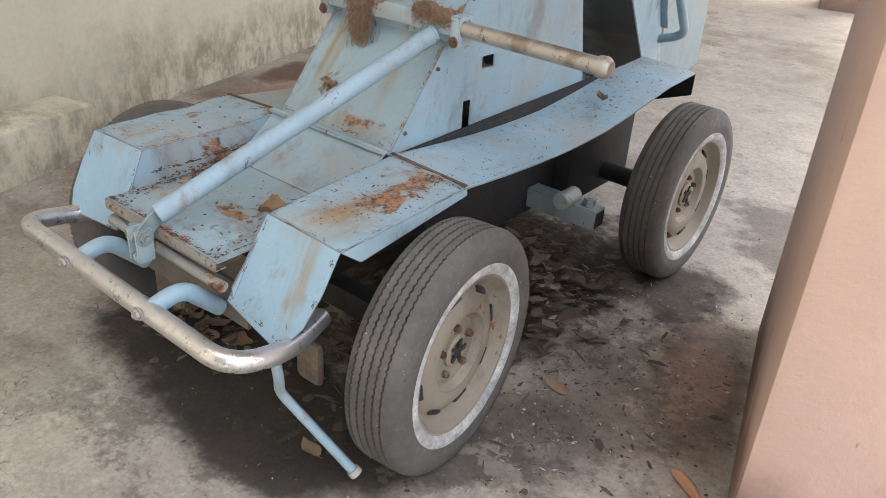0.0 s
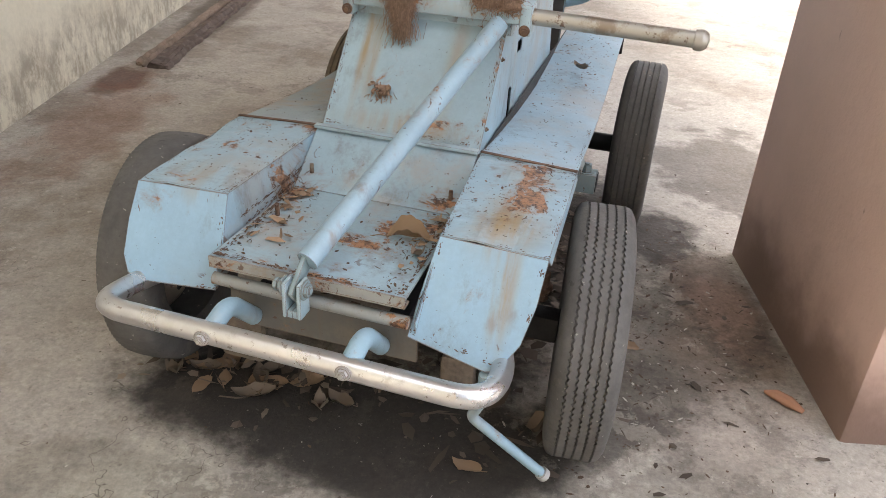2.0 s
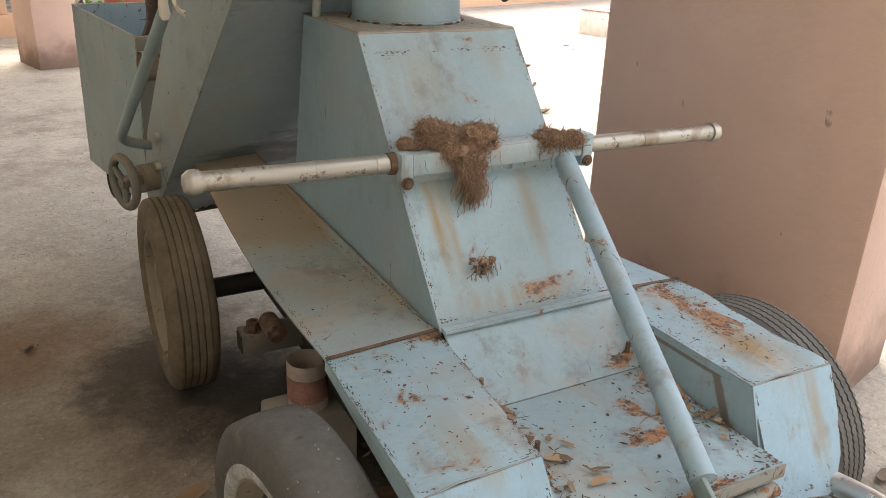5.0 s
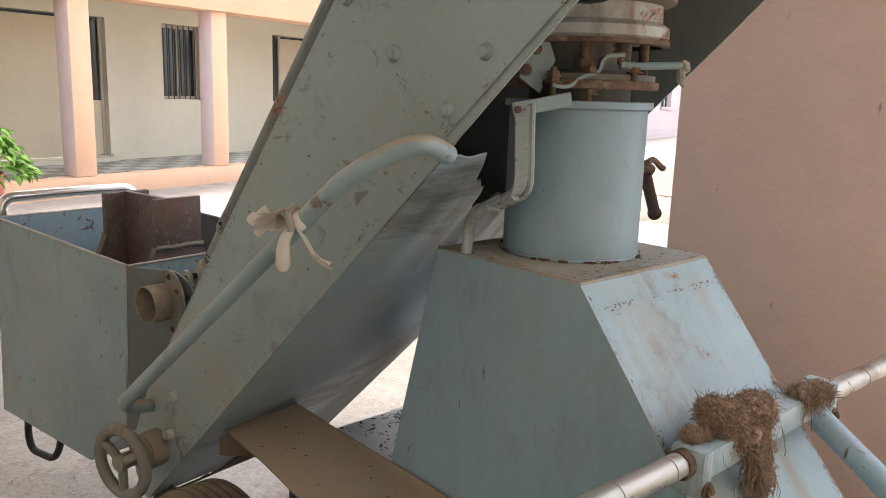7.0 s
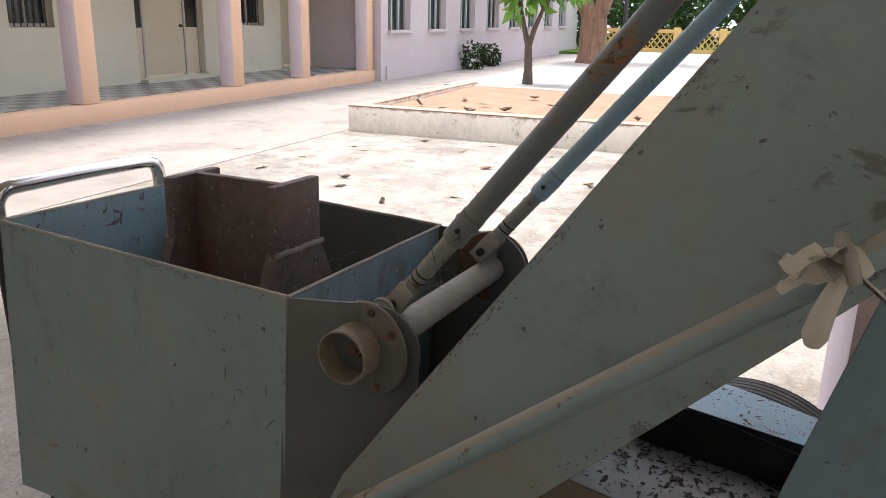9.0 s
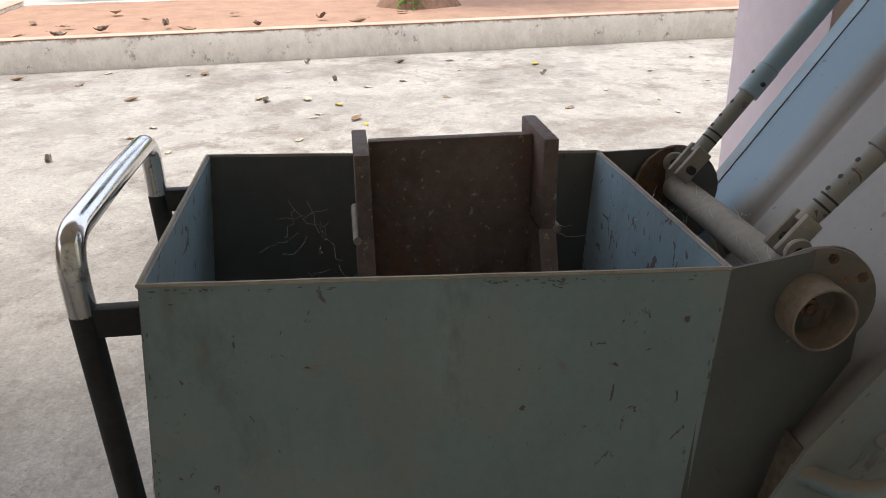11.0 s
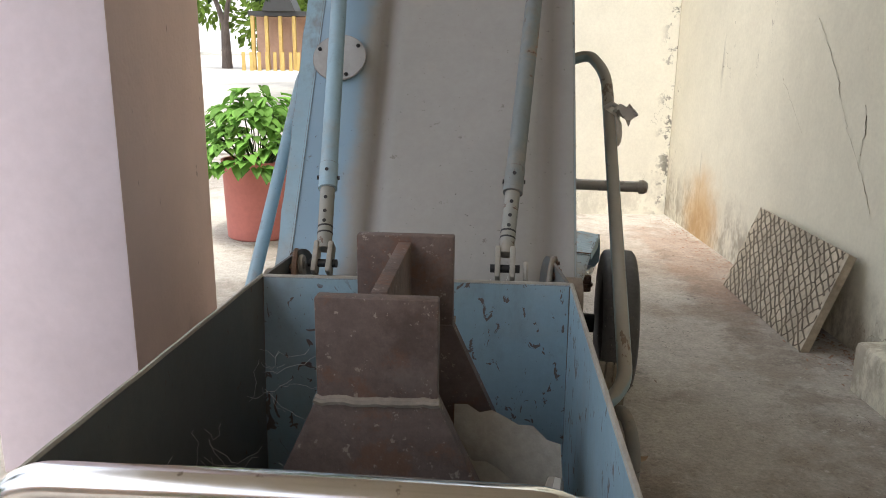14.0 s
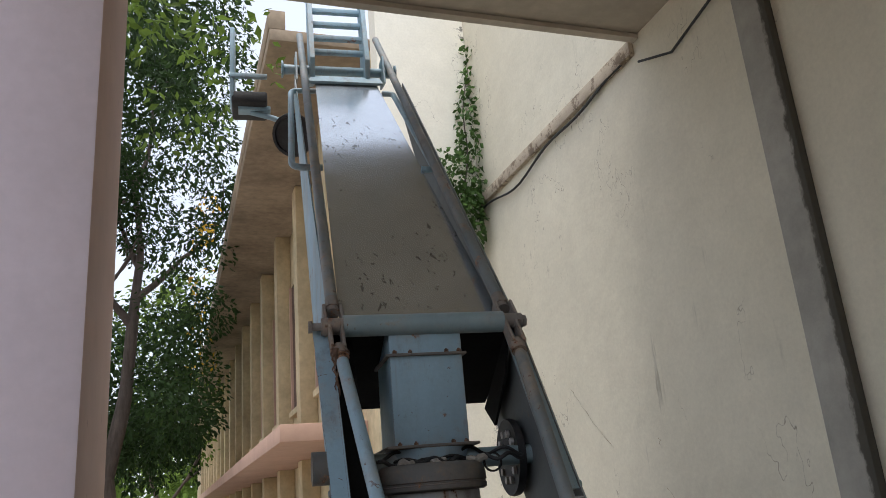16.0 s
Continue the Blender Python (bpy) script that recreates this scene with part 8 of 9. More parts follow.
# ---------------------------------------------------------------- foliage builders
def leaf_cloud(name, clumps, n, size, mat, parent=None, label="", seed=1, droop=0.3, long=2.2):
    """Many small pointed leaves gathered in clumps (centre, radius)."""
    rnd = random.Random(seed)
    vs, fs = [], []
    wts = [c[1] ** 2 for c in clumps]
    for c, r in rnd.choices(clumps, wts, k=n):
        while True:
            d = Vector((rnd.uniform(-1, 1), rnd.uniform(-1, 1), rnd.uniform(-1, 1)))
            if 0.01 < d.length < 1:
                break
        d = d.normalized() * d.length ** 0.6
        p = Vector(c) + d * r
        o = (d * 0.8 + Vector((rnd.uniform(-1, 1), rnd.uniform(-1, 1), rnd.uniform(-1, 0.6) - droop))).normalized()
        s = o.cross(Vector((rnd.uniform(-1, 1), rnd.uniform(-1, 1), rnd.uniform(-1, 1)))).normalized()
        nn = o.cross(s)
        L = size * rnd.uniform(0.6, 1.35)
        W = L / long
        b = len(vs)
        vs += [p, p + o * L * 0.45 + s * W * 0.5 + nn * L * 0.06, p + o * L, p + o * L * 0.45 - s * W * 0.5 + nn * L * 0.06]
        fs.append((b, b + 1, b + 2, b + 3))
    me = bpy.data.meshes.new(name)
    me.from_pydata([tuple(v) for v in vs], [], fs)
    me.materials.append(mat)
    ob = new(name, me)
    if parent is not None:
        ob.parent = parent
    if label:
        ob["label"] = label
    return ob


def limb(bm, p0, d, length, r0, depth, rnd, tips, spread=0.6, up=0.25, seg=10):
    pts, radii = [], []
    p, d = Vector(p0), Vector(d).normalized()
    n = 6
    for i in range(n + 1):
        pts.append(p.copy())
        radii.append(r0 * (1 - 0.55 * i / n))
        d = (d + Vector((rnd.uniform(-1, 1), rnd.uniform(-1, 1), rnd.uniform(-0.6, 1))) * 0.13).normalized()
        p = p + d * length / n
    tube(bm, pts, r0, seg, True, radii)
    if depth == 0:
        tips.append(pts[-1])
        tips.append(pts[-3])
        return
    for k in range(rnd.choice((2, 3))):
        nd = (d + Vector((rnd.uniform(-1, 1), rnd.uniform(-1, 1), rnd.uniform(-0.5, 0.6) + up)) * spread).normalized()
        limb(bm, pts[-1 - (k > 0)], nd, length * rnd.uniform(0.6, 0.85), r0 * 0.5, depth - 1, rnd, tips, spread, up, max(5, seg - 2))


def tree(x, y, label, bark, limbs, crown_n, leaf, clump_r, mat, seed, trunk=None, base=0.0, depth=3):
    rnd = random.Random(seed)
    t = thing("tree", label, "tree", pose(x, y, base))
    bm = B()
    tips = []
    if trunk:
        pts, radii = trunk
        tube(bm, pts, 0, 20, True, radii)
    for p, d, l, r in limbs:
        limb(bm, p, d, l, r, depth, rnd, tips)
    part("trunk", bm, bark, t, "ridged bark")
    clumps = [(p + Vector([rnd.uniform(-1, 1) * clump_r * 0.5 for _ in range(3)]), clump_r * rnd.uniform(0.5, 1.2)) for p in tips for _ in range(2)]
    leaf_cloud("crown", clumps, crown_n, leaf, mat, t, "dense green leaves", seed)
    return t


# ---------------------------------------------------------------- veranda block to the north
bm = B()
box(bm, -1.3, 16.7, 11.24, 13.2, -0.1, 0.265, 0.012)
structure("veranda_plinth", bm, PEACH, "peach plinth of a long veranda", "plinth", True)
bm = B()
box(bm, -1.3, 16.7, 11.45, 13.0, 0.266, 0.271)
structure("veranda_floor", bm, TILES, "grey and black checkered veranda floor", "floor")
for x0 in (-0.25, 2.05, 5.43, 7.765, 11.18, 13.45, 16.3):
    bm = B()
    box(bm, x0, x0 + 0.30, 11.262, 11.562, 0.272, 2.62, 0.01)
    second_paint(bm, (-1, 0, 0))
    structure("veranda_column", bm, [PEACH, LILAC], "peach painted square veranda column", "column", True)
bm = B()
box(bm, -1.3, 16.7, 11.20, 11.75, 2.62, 3.15, 0.01)
box(bm, -1.3, 16.9, 11.05, 13.2, 3.15, 3.30, 0.01)
structure("veranda_beam", bm, PEACH, "peach veranda beam and roof edge", "beam", True)
bm = B()
box(bm, -1.3, 16.7, 11.75, 13.0, 2.95, 3.14)
structure("veranda_ceiling", bm, CREAM_FAR, "pale veranda ceiling", "ceiling")

doors = [(4.95, 7.15), (10.80, 12.66), (15.4, 16.2), (1.0, 2.6)]
wins = [(8.22, 9.04), (13.8, 14.75), (3.6, 4.35)]
cuts = sorted([(a, b, 0.34, 2.50) for a, b in doors] + [(a, b, 1.24, 2.50) for a, b in wins])
bm = B()
x = -1.3
for a, b, z0, z1 in cuts:
    box(bm, x, a, 13.0, 13.3, 0.2, 3.5)
    box(bm, a, b, 13.0, 13.3, z1, 3.5)
    box(bm, a, b, 13.0, 13.3, 0.2, z0)
    x = b
box(bm, x, 17.0, 13.0, 13.3, 0.2, 3.5)
structure("wall_north", bm, CREAM_FAR, "pale cream veranda back wall with recessed openings", "wall")
bm = B()
box(bm, -1.3, 17.0, 13.9, 14.0, 0.0, 3.6)
structure("wall_inner", bm, GLASS, "dark room behind the windows", "wall")
for a, b in doors:
    d = thing("door", "beige flush door between glazed side lights", "door", kind="structure")
    w = b - a
    l0, l1 = a + w * 0.17, b - w * 0.25
    if w < 1:
        l0, l1 = a + 0.05, b - 0.05
    bm = B()
    box(bm, l0, l1, 13.12, 13.16, 0.36, 2.45, 0.004)
    part("leaf", bm, BEIGE, d, "beige door leaf")
    bm = B()
    cyl(bm, (l1 - 0.1, 13.06, 1.25), (l1 - 0.1, 13.12, 1.25), 0.025, 10)
    part("handle", bm, IRON, d)
    for x0, x1 in ((a, a + 0.05), (l0 - 0.05, l0), (l1, l1 + 0.05), (b - 0.05, b)):
        bm = B()
        box(bm, x0, x1, 13.10, 13.18, 0.345, 2.495)
        part("frame_post", bm, FRAME, d)
    if w > 1:
        for x0, x1 in ((a + 0.05, l0 - 0.05), (l1 + 0.05, b - 0.05)):
            bm = B()
            box(bm, x0, x1, 13.13, 13.14, 1.22, 2.45)
            part("pane", bm, GLASS, d)
            bm = B()
            box(bm, x0, x1, 13.12, 13.15, 0.36, 1.16)
            box(bm, x0, x1, 13.11, 13.16, 1.16, 1.22)
            part("side_panel", bm, BEIGE, d)
for a, b in wins:
    d = thing("window", "recessed window with iron bars", "window", kind="structure")
    for x0, x1 in ((a, a + 0.06), ((a + b) / 2 - 0.03, (a + b) / 2 + 0.03), (b - 0.06, b)):
        bm = B()
        box(bm, x0, x1, 13.12, 13.18, 1.245, 2.495)
        part("frame_post", bm, FRAME, d)
    for z0, z1 in ((1.245, 1.30), (2.44, 2.495)):
        bm = B()
        box(bm, a + 0.06, b - 0.06, 13.125, 13.175, z0, z1)
        part("frame_rail", bm, FRAME, d)
    for k in range(7):
        bm = B()
        xx = a + (k + 0.5) * (b - a) / 7
        cyl(bm, (xx, 13.10, 1.25), (xx, 13.10, 2.49), 0.009, 6)
        part("bar", bm, IRON, d)
    bm = B()
    box(bm, a, b, 13.15, 13.16, 1.25, 2.49)
    part("pane", bm, GLASS, d)

bm = B()
box(bm, 4.72, 4.87, 12.985, 12.999, 1.78, 1.91)
sign = solid("wall_sign", bm, CREAM_FAR, "small pale wall plate with dark bars", "sign", smooth=False)
for k in range(3):
    bm = B()
    box(bm, 4.735 + k * 0.045, 4.755 + k * 0.045, 12.979, 12.9845, 1.80, 1.885)
    part("bar", bm, IRON, sign, "", False)
bm = B()
box(bm, 4.735, 4.845, 12.979, 12.9845, 1.8855, 1.897)
part("bar", bm, IRON, sign, "", False)
bm = B()
x = -1.3
for a, b, z0, z1 in cuts:
    if z0 < 1:
        box(bm, x, a - 0.02, 12.975, 12.999, 0.272, 0.38)
        box(bm, a - 0.02, b + 0.02, 12.80, 12.999, 0.272, 0.335)
        x = b + 0.02
box(bm, x, 16.7, 12.975, 12.999, 0.272, 0.38)
structure("baseboard", bm, CREAM_FAR, "pale skirting and door steps along the veranda wall", "baseboard")
_m = Mat("grey yard concrete", (0.36, 0.325, 0.295, 1), 0.9)
_m.tone(_m.noise(0.5, 6, 0.65), 0.8, 1.15).tone(_m.noise(5, 8, 0.75, seed=2), 0.85, 1.12)
_m.mix(_m.mul(_m.ramp(_m.noise(1.1, 7, 0.68, seed=4), 0.50, 0.64), 0.5), (0.19, 0.17, 0.145, 1))
_m.bump(_m.noise(30, 6), 0.3, 0.006)
bm = B()
box(bm, 2.5, 60, 7.95, 11.239, -0.05, 0.006)
structure("pavement", bm, _m.done(), "grey concrete strip before the veranda", "pavement")

# pale mauve classroom block
bm = B()
x = 16.95
mw = [(17.1 + k * 2.45, 18.4 + k * 2.45) for k in range(8)]
for a, b in mw:
    if a > x:
        box(bm, x, a, 11.1, 11.4, -0.1, 4.2)
    box(bm, a, b, 11.1, 11.4, 2.6, 4.2)
    box(bm, a, b, 11.1, 11.4, -0.1, 1.17)
    x = b
box(bm, x, 38.0, 11.1, 11.4, -0.1, 4.2)
box(bm, 16.7, 16.95, 11.1, 14.0, -0.1, 4.2)
box(bm, 16.95, 38.0, 11.06, 11.1, -0.1, 0.35)
structure("wall_mauve", bm, MAUVE, "pale mauve classroom block with a row of windows", "wall")
for a, b in mw:
    d = thing("window", "green-grey shuttered window in the mauve wall", "window", kind="structure")
    bm = B()
    box(bm, a, b, 11.28, 11.30, 1.17, 2.6)
    part("pane", bm, GLASS, d)
    for k in range(4):
        bm = B()
        xx = a + 0.03 + k * (b - a - 0.06) / 3
        box(bm, xx - 0.035, xx + 0.035, 11.22, 11.27, 1.17, 2.6)
        part("frame_post", bm, SHUTTER if k in (1, 2) else FRAME, d)
    bm = B()
    box(bm, a - 0.05, b + 0.05, 11.0, 11.12, 1.10, 1.17)
    part("sill", bm, MAUVE, d)
for x, r in ((22.2, 0.42), (23.9, 0.32)):
    leaf_cloud("shrub", [((0, 0, 0.35), r), ((0.1, 0, 0.2), r * 0.8)], 500, 0.12, LEAF_DARK, None, "", int(x)).location = (x, 10.75, 0.05)
    tagged(scene.collection.objects[-1], "small dark shrub at the foot of the mauve wall", "shrub")

# ---------------------------------------------------------------- walled bed, trees and fence to the east
bm = B()
for x0, x1, y0, y1 in ((9.08, 9.30, -6.0, 7.9), (9.30, 13.9, 7.68, 7.9), (13.7, 13.9, -6.0, 7.68)):
    box(bm, x0, x1, y0, y1, -0.1, 0.345 if x0 < 13 else 0.30, 0.015)
structure("planter_wall", bm, KERB, "low whitewashed kerb wall with black mould stains", "wall", True)
bm = B()
box(bm, 9.08, 9.31, -6.0, 7.9, 0.346, 0.356, 0.004)
box(bm, 9.31, 13.9, 7.67, 7.9, 0.346, 0.356, 0.004)
structure("planter_coping", bm, HOUSE_PINK, "worn coping on the kerb wall", "coping", True)
bm = B()
bmesh.ops.create_grid(bm, x_segments=40, y_segments=90, size=1)
for v in bm.verts:
    v.co = Vector((11.5 + v.co.x * 2.22, 0.83 + v.co.y * 6.85, 0.29 + 0.03 * noise.noise(Vector((v.co.x * 4, v.co.y * 9, 0)))))
structure("bed_soil", bm, SOIL, "bare red soil in the walled bed", "soil", True)
bm = B()
box(bm, 13.95, 34, -6.0, 8.4, -0.02, 0.27)
structure("pavement", bm, ROAD, "grey raised paved court", "pavement")
YELLOWLEAF = leaf_mat("yellow fallen leaf", (0.55, 0.42, 0.06, 1), 0.1)
PALELEAF = leaf_mat("bleached fallen leaf", (0.50, 0.43, 0.34, 1), 0.1)
rnd = random.Random(404)
for mat, n, lab in ((YELLOWLEAF, 9, "yellow fallen leaf on the yard"), (PALELEAF, 34, "bleached curled leaf on the yard")):
    kinds = [leaf_mesh("dry_leaf", l, w, c, mat, 30 + k) for k, (l, w, c) in enumerate(((0.12, 0.07, 0.22), (0.16, 0.08, 0.32), (0.14, 0.05, 0.12)))]
    for i in range(n):
        x, y = rnd.uniform(2.9, 9.0), rnd.uniform(-1.5, 7.6)
        me = kinds[i % 3]
        ob = new("dry_leaf", me)
        sc = rnd.uniform(0.55, 1.05)
        ob.matrix_world = pose(x, y, 0.003 - min(v.co.z for v in me.vertices) * sc, rnd.uniform(-4, 4), 0, rnd.uniform(0, 360)) @ Matrix.Scale(sc, 4)
        tagged(ob, lab, "leaf", "fallen leaves")
for i, (x, y) in enumerate(((9.7, 6.8), (9.9, 5.9), (10.2, 5.2), (9.6, 4.9), (10.5, 6.4), (10.9, 5.5), (9.8, 4.1), (10.3, 3.3), (9.7, 2.9), (11.2, 4.4), (11.0, 6.9), (9.55, 6.3), (10.0, 7.2), (11.8, 6.0), (10.6, 2.2))):
    drop_leaf(x, y, 0.31, i, i * 47, 2.0, "large pale leaf on the red soil")

tree(11.63, 1.75, "thick reddish trunk standing in the walled bed", BARK,
     [((0.05, 0.1, 3.2), (0.3, 0.2, 1), 2.2, 0.20), ((0, -0.1, 3.0), (-0.3, -0.4, 1), 2.2, 0.18)], 5000, 0.30, 0.9, LEAF_DARK, 5,
     ([(0, 0, -0.1), (0, 0, 0.05), (0, 0, 0.25), (0.02, 0.02, 0.8), (0.04, 0.03, 1.8), (0.05, 0.05, 3.4)], [0.72, 0.60, 0.42, 0.33, 0.30, 0.26]), 0.28, 2)
leaf_cloud("sapling", [((0, 0, 0.12), 0.16), ((0.02, 0.03, 0.25), 0.10)], 120, 0.09, LEAF, None, "", 8).location = (11.15, 1.95, 0.28)
tagged(scene.collection.objects[-1], "small green sapling at the foot of the trunk", "sapling")
for x, y, sd, h, lab in ((14.9, 7.0, 11, 1.4, "slim young tree beside the walled bed"), (16.5, -2.2, 12, 1.5, "slim crooked tree beside the court")):
    tree(x, y, lab, BARK_GREY, [((0, 0, h * 0.5), (0.3, 0.4, 1), 0.9, 0.07), ((0, 0, h * 0.55), (-0.2, -0.5, 1), 1.0, 0.06)], 420, 0.30, 0.35, LEAF, sd,
         ([(0, 0, -0.1), (0.02, 0, 0.3), (0.0, 0.02, h * 0.6)], [0.12, 0.085, 0.07]), 0.25, 1)
tree(23.5, 7.45, "reddish forked trunk at the edge of the court", BARK, [((0, 0, 1.2), (0.1, 0.6, 1), 2.0, 0.3), ((0, 0, 1.2), (0.1, -0.5, 1), 2.0, 0.28)], 3000, 0.35, 1.1, LEAF_DARK, 13,
     ([(0, 0, -0.1), (0, 0, 0.2), (0, 0, 1.3)], [0.55, 0.42, 0.38]), 0.25, 2)
for x, y in ((22.9, 6.45), (26.5, -2.6)):
    bm = B()
    cyl(bm, (x, y, 0.2), (x, y, 4.5), 0.06, 10)
    solid("post", bm, IRON, "dark steel post in the court", "post")

# pierced yellow balustrade
fence = thing("balustrade", "weathered yellow balustrade with pierced panels", "fence", kind="structure")
y = 9.5
bays = []
while y > -3.0:
    bays.append(((33.2, y), (33.2, y - 1.75), (0, 1)))
    y -= 1.75
x = 33.2
while x > 17:
    bays.append(((x, -3.2), (x - 1.75, -3.2), (1, 0)))
    x -= 1.75
for i, (p, q, ax) in enumerate(bays):
    P, Q = Vector((*p, 0)), Vector((*q, 0))
    d = (Q - P).normalized()
    ang = math.degrees(math.atan2(d.y, d.x))
    L = (Q - P).length
    m = pose(P.x, P.y, 0.25, 0, 0, ang)
    bm = B()
    box(bm, -0.13, 0.13, -0.13, 0.13, 0, 1.0, 0.01, m)
    part("pier", bm, YELLOW, fence)
    bm = B()
    box(bm, 0.13, L - 0.13, -0.08, 0.08, 0, 0.18, 0, m)
    box(bm, 0.13, L - 0.13, -0.09, 0.09, 0.78, 0.92, 0, m)
    part("rail", bm, YELLOW, fence)
    bm = B()
    for k in range(6):
        for r in range(2):
            c = Vector((0.27 + k * (L - 0.54) / 5, 0, 0.33 + r * 0.30))
            for s in (1, -1):
                plate(bm, [m @ (c + Vector((-0.13, -0.03, -0.13 * s))), m @ (c + Vector((-0.09, -0.03, -0.15 * s))), m @ (c + Vector((0.13, -0.03, 0.13 * s))), m @ (c + Vector((0.09, -0.03, 0.15 * s)))], m.to_3x3() @ Vector((0, 0.06, 0)))
    part("pierced_panel", bm, YELLOW, fence, "pierced cement lattice", False)
# greenery behind the balustrade
rnd = random.Random(77)
hedge = [((rnd.uniform(38, 46), rnd.uniform(-14, 18), rnd.uniform(0.6, 3.2)), rnd.uniform(0.9, 1.8)) for _ in range(60)]
tagged(leaf_cloud("hedge", hedge, 16000, 0.40, LEAF_DARK, None, "", 78), "loose green shrubbery beyond the balustrade", "hedge", kind="stuff")
rnd = random.Random(79)
woods = [((rnd.uniform(55, 75), rnd.uniform(-40, 30), rnd.uniform(2, 9)), rnd.uniform(2, 4)) for _ in range(70)]
tagged(leaf_cloud("woods", woods, 15000, 1.0, LEAF_DARK, None, "", 80), "distant line of trees", "trees", kind="stuff")
bm = B()
box(bm, 34.5, 60, -20, 22, -0.05, 0.12)
structure("lawn", bm, GRASS, "sunlit grass beyond the balustrade", "lawn")


# ---------------------------------------------------------------- potted plants
def potted(x, y, r, h, foliage, n, label, seed):
    t = thing("potted_plant", label, "potted plant", pose(x, y, 0), "potted plants")
    bm = B()
    mz0 = upright(0, 0)
    lathe(bm, [(0.0, 0.0), (r * 0.92, 0.0), (r * 0.95, 0.01), (r, h * 0.9), (r * 1.03, h * 0.92), (r * 1.03, h), (r * 0.95, h), (r * 0.93, h - 0.06), (0, h - 0.06)], mz0, 40)
    part("pot", bm, TERRACOTTA, t, "faded pinkish red drum pot")
    bm = B()
    cyl(bm, (0, 0, h - 0.058), (0, 0, h - 0.03), r * 0.92, 24)
    part("soil", bm, DIRT, t)
    rnd = random.Random(seed)
    vs, fs = [], []
    for _ in range(n):
        a, u = rnd.uniform(0, math.tau), rnd.random() ** 0.5
        rr = u * foliage
        hz = h + 0.02 + (foliage * 1.05) * (1 - u ** 2.2) * rnd.uniform(0.55, 1.0) - 0.10 * max(0, u - 0.75) * 4 * rnd.random()
        p = Vector((rr * math.cos(a), rr * math.sin(a), hz))
        out = Vector((math.cos(a), math.sin(a), rnd.uniform(-0.7, 0.35))).normalized()
        out = (out + Vector((rnd.uniform(-0.6, 0.6), rnd.uniform(-0.6, 0.6), 0))).normalized()
        s = out.cross(Vector((0, 0, 1))).normalized()
        nn = s.cross(out).normalized()
        L = rnd.uniform(0.07, 0.135)
        W = L * rnd.uniform(0.72, 0.9)
        b = len(vs)
        prof = ((0, 0.12), (0.05, 0.45), (0.25, 0.5), (0.6, 0.36), (1.0, 0.0))
        for t0, w in prof:
            c = p + out * L * t0 - nn * L * 0.35 * t0 * t0
            vs += [c - s * W * w + nn * W * 0.16 * (w > 0), c, c + s * W * w + nn * W * 0.16 * (w > 0)]
        for k in range(4):
            o = b + k * 3
            fs += [(o, o + 1, o + 4, o + 3), (o + 1, o + 2, o + 5, o + 4)]
    me = bpy.data.meshes.new("foliage")
    me.from_pydata([tuple(v) for v in vs], [], fs)
    me.materials.append(LEAF)
    for pgn in me.polygons:
        pgn.use_smooth = True
    ob = new("foliage", me)
    ob.parent = t
    ob["label"] = "heart-shaped bright green leaves"
    bm = B()
    for k in range(40):
        a, rr = rnd.uniform(0, math.tau), rnd.uniform(0.1, 0.85) * foliage
        tube(bm, [(0.3 * rr * math.cos(a), 0.3 * rr * math.sin(a), h - 0.03), (0.7 * rr * math.cos(a), 0.7 * rr * math.sin(a), h + 0.12), (rr * math.cos(a), rr * math.sin(a), h + 0.22 * rnd.random() + 0.1)], 0.004, 4)
    part("stems", bm, LEAF_DARK, t)
    return t


potted(2.24, -1.32, 0.28, 0.62, 0.52, 520, "drum pot of leafy money plant beside the pillar", 5)
potted(3.28, 9.75, 0.33, 0.60, 0.58, 520, "drum pot of leafy green plants before the veranda", 6)

# ---------------------------------------------------------------- south: house with an eave, road, tree
bm = B()
box(bm, -4.0, -0.30, -60, FY - 0.25, -0.1, 6.45)
house = structure("house_wall", bm, HOUSE, "cream yellow side wall of a long two-storey building", "wall")
bm = B()
box(bm, -4.0, 0.77, -60, -2.5, 6.48, 6.62, 0.01)
box(bm, 0.60, 0.78, -60, -2.5, 6.62, 6.85, 0.01)
structure("eave", bm, EAVE, "stained concrete eave of the long building", "eave", True)
bm = B()
box(bm, -0.297, 0.62, -60, -3.4, 2.40, 2.58, 0.01)
structure("sunshade", bm, HOUSE_PINK, "peach concrete sunshade along the building", "sunshade", True)
for k in range(18):
    y0 = -4.0 - k * 2.4
    bm = B()
    box(bm, -0.297, -0.05, y0 - 0.35, y0, -0.1, 2.397, 0.01)
    box(bm, -0.297, -0.05, y0 - 0.35, y0, 2.583, 6.475, 0.01)
    structure("pilaster", bm, HOUSE, "cream yellow pilaster", "pilaster", True)
    w = thing("window", "dark window bay in the long building", "window", kind="structure")
    bm = B()
    box(bm, -0.298, -0.25, y0 - 2.0, y0 - 0.75, 3.3, 5.4)
    part("pane", bm, GLASS, w)
    bm = B()
    box(bm, -0.298, -0.18, y0 - 2.1, y0 - 0.65, 3.2, 3.29)
    part("sill", bm, HOUSE, w)
    for q in (0.75, 1.37, 2.0):
        bm = B()
        box(bm, -0.25, -0.21, y0 - q - 0.03, y0 - q + 0.03, 3.3, 5.4)
        part("mullion", bm, HOUSE_PINK, w)
bm = B()
box(bm, 3.2, 60, -130, -6, 0.002, 0.02)
structure("road", bm, ROAD, "pale dusty road", "road")
bm = B()
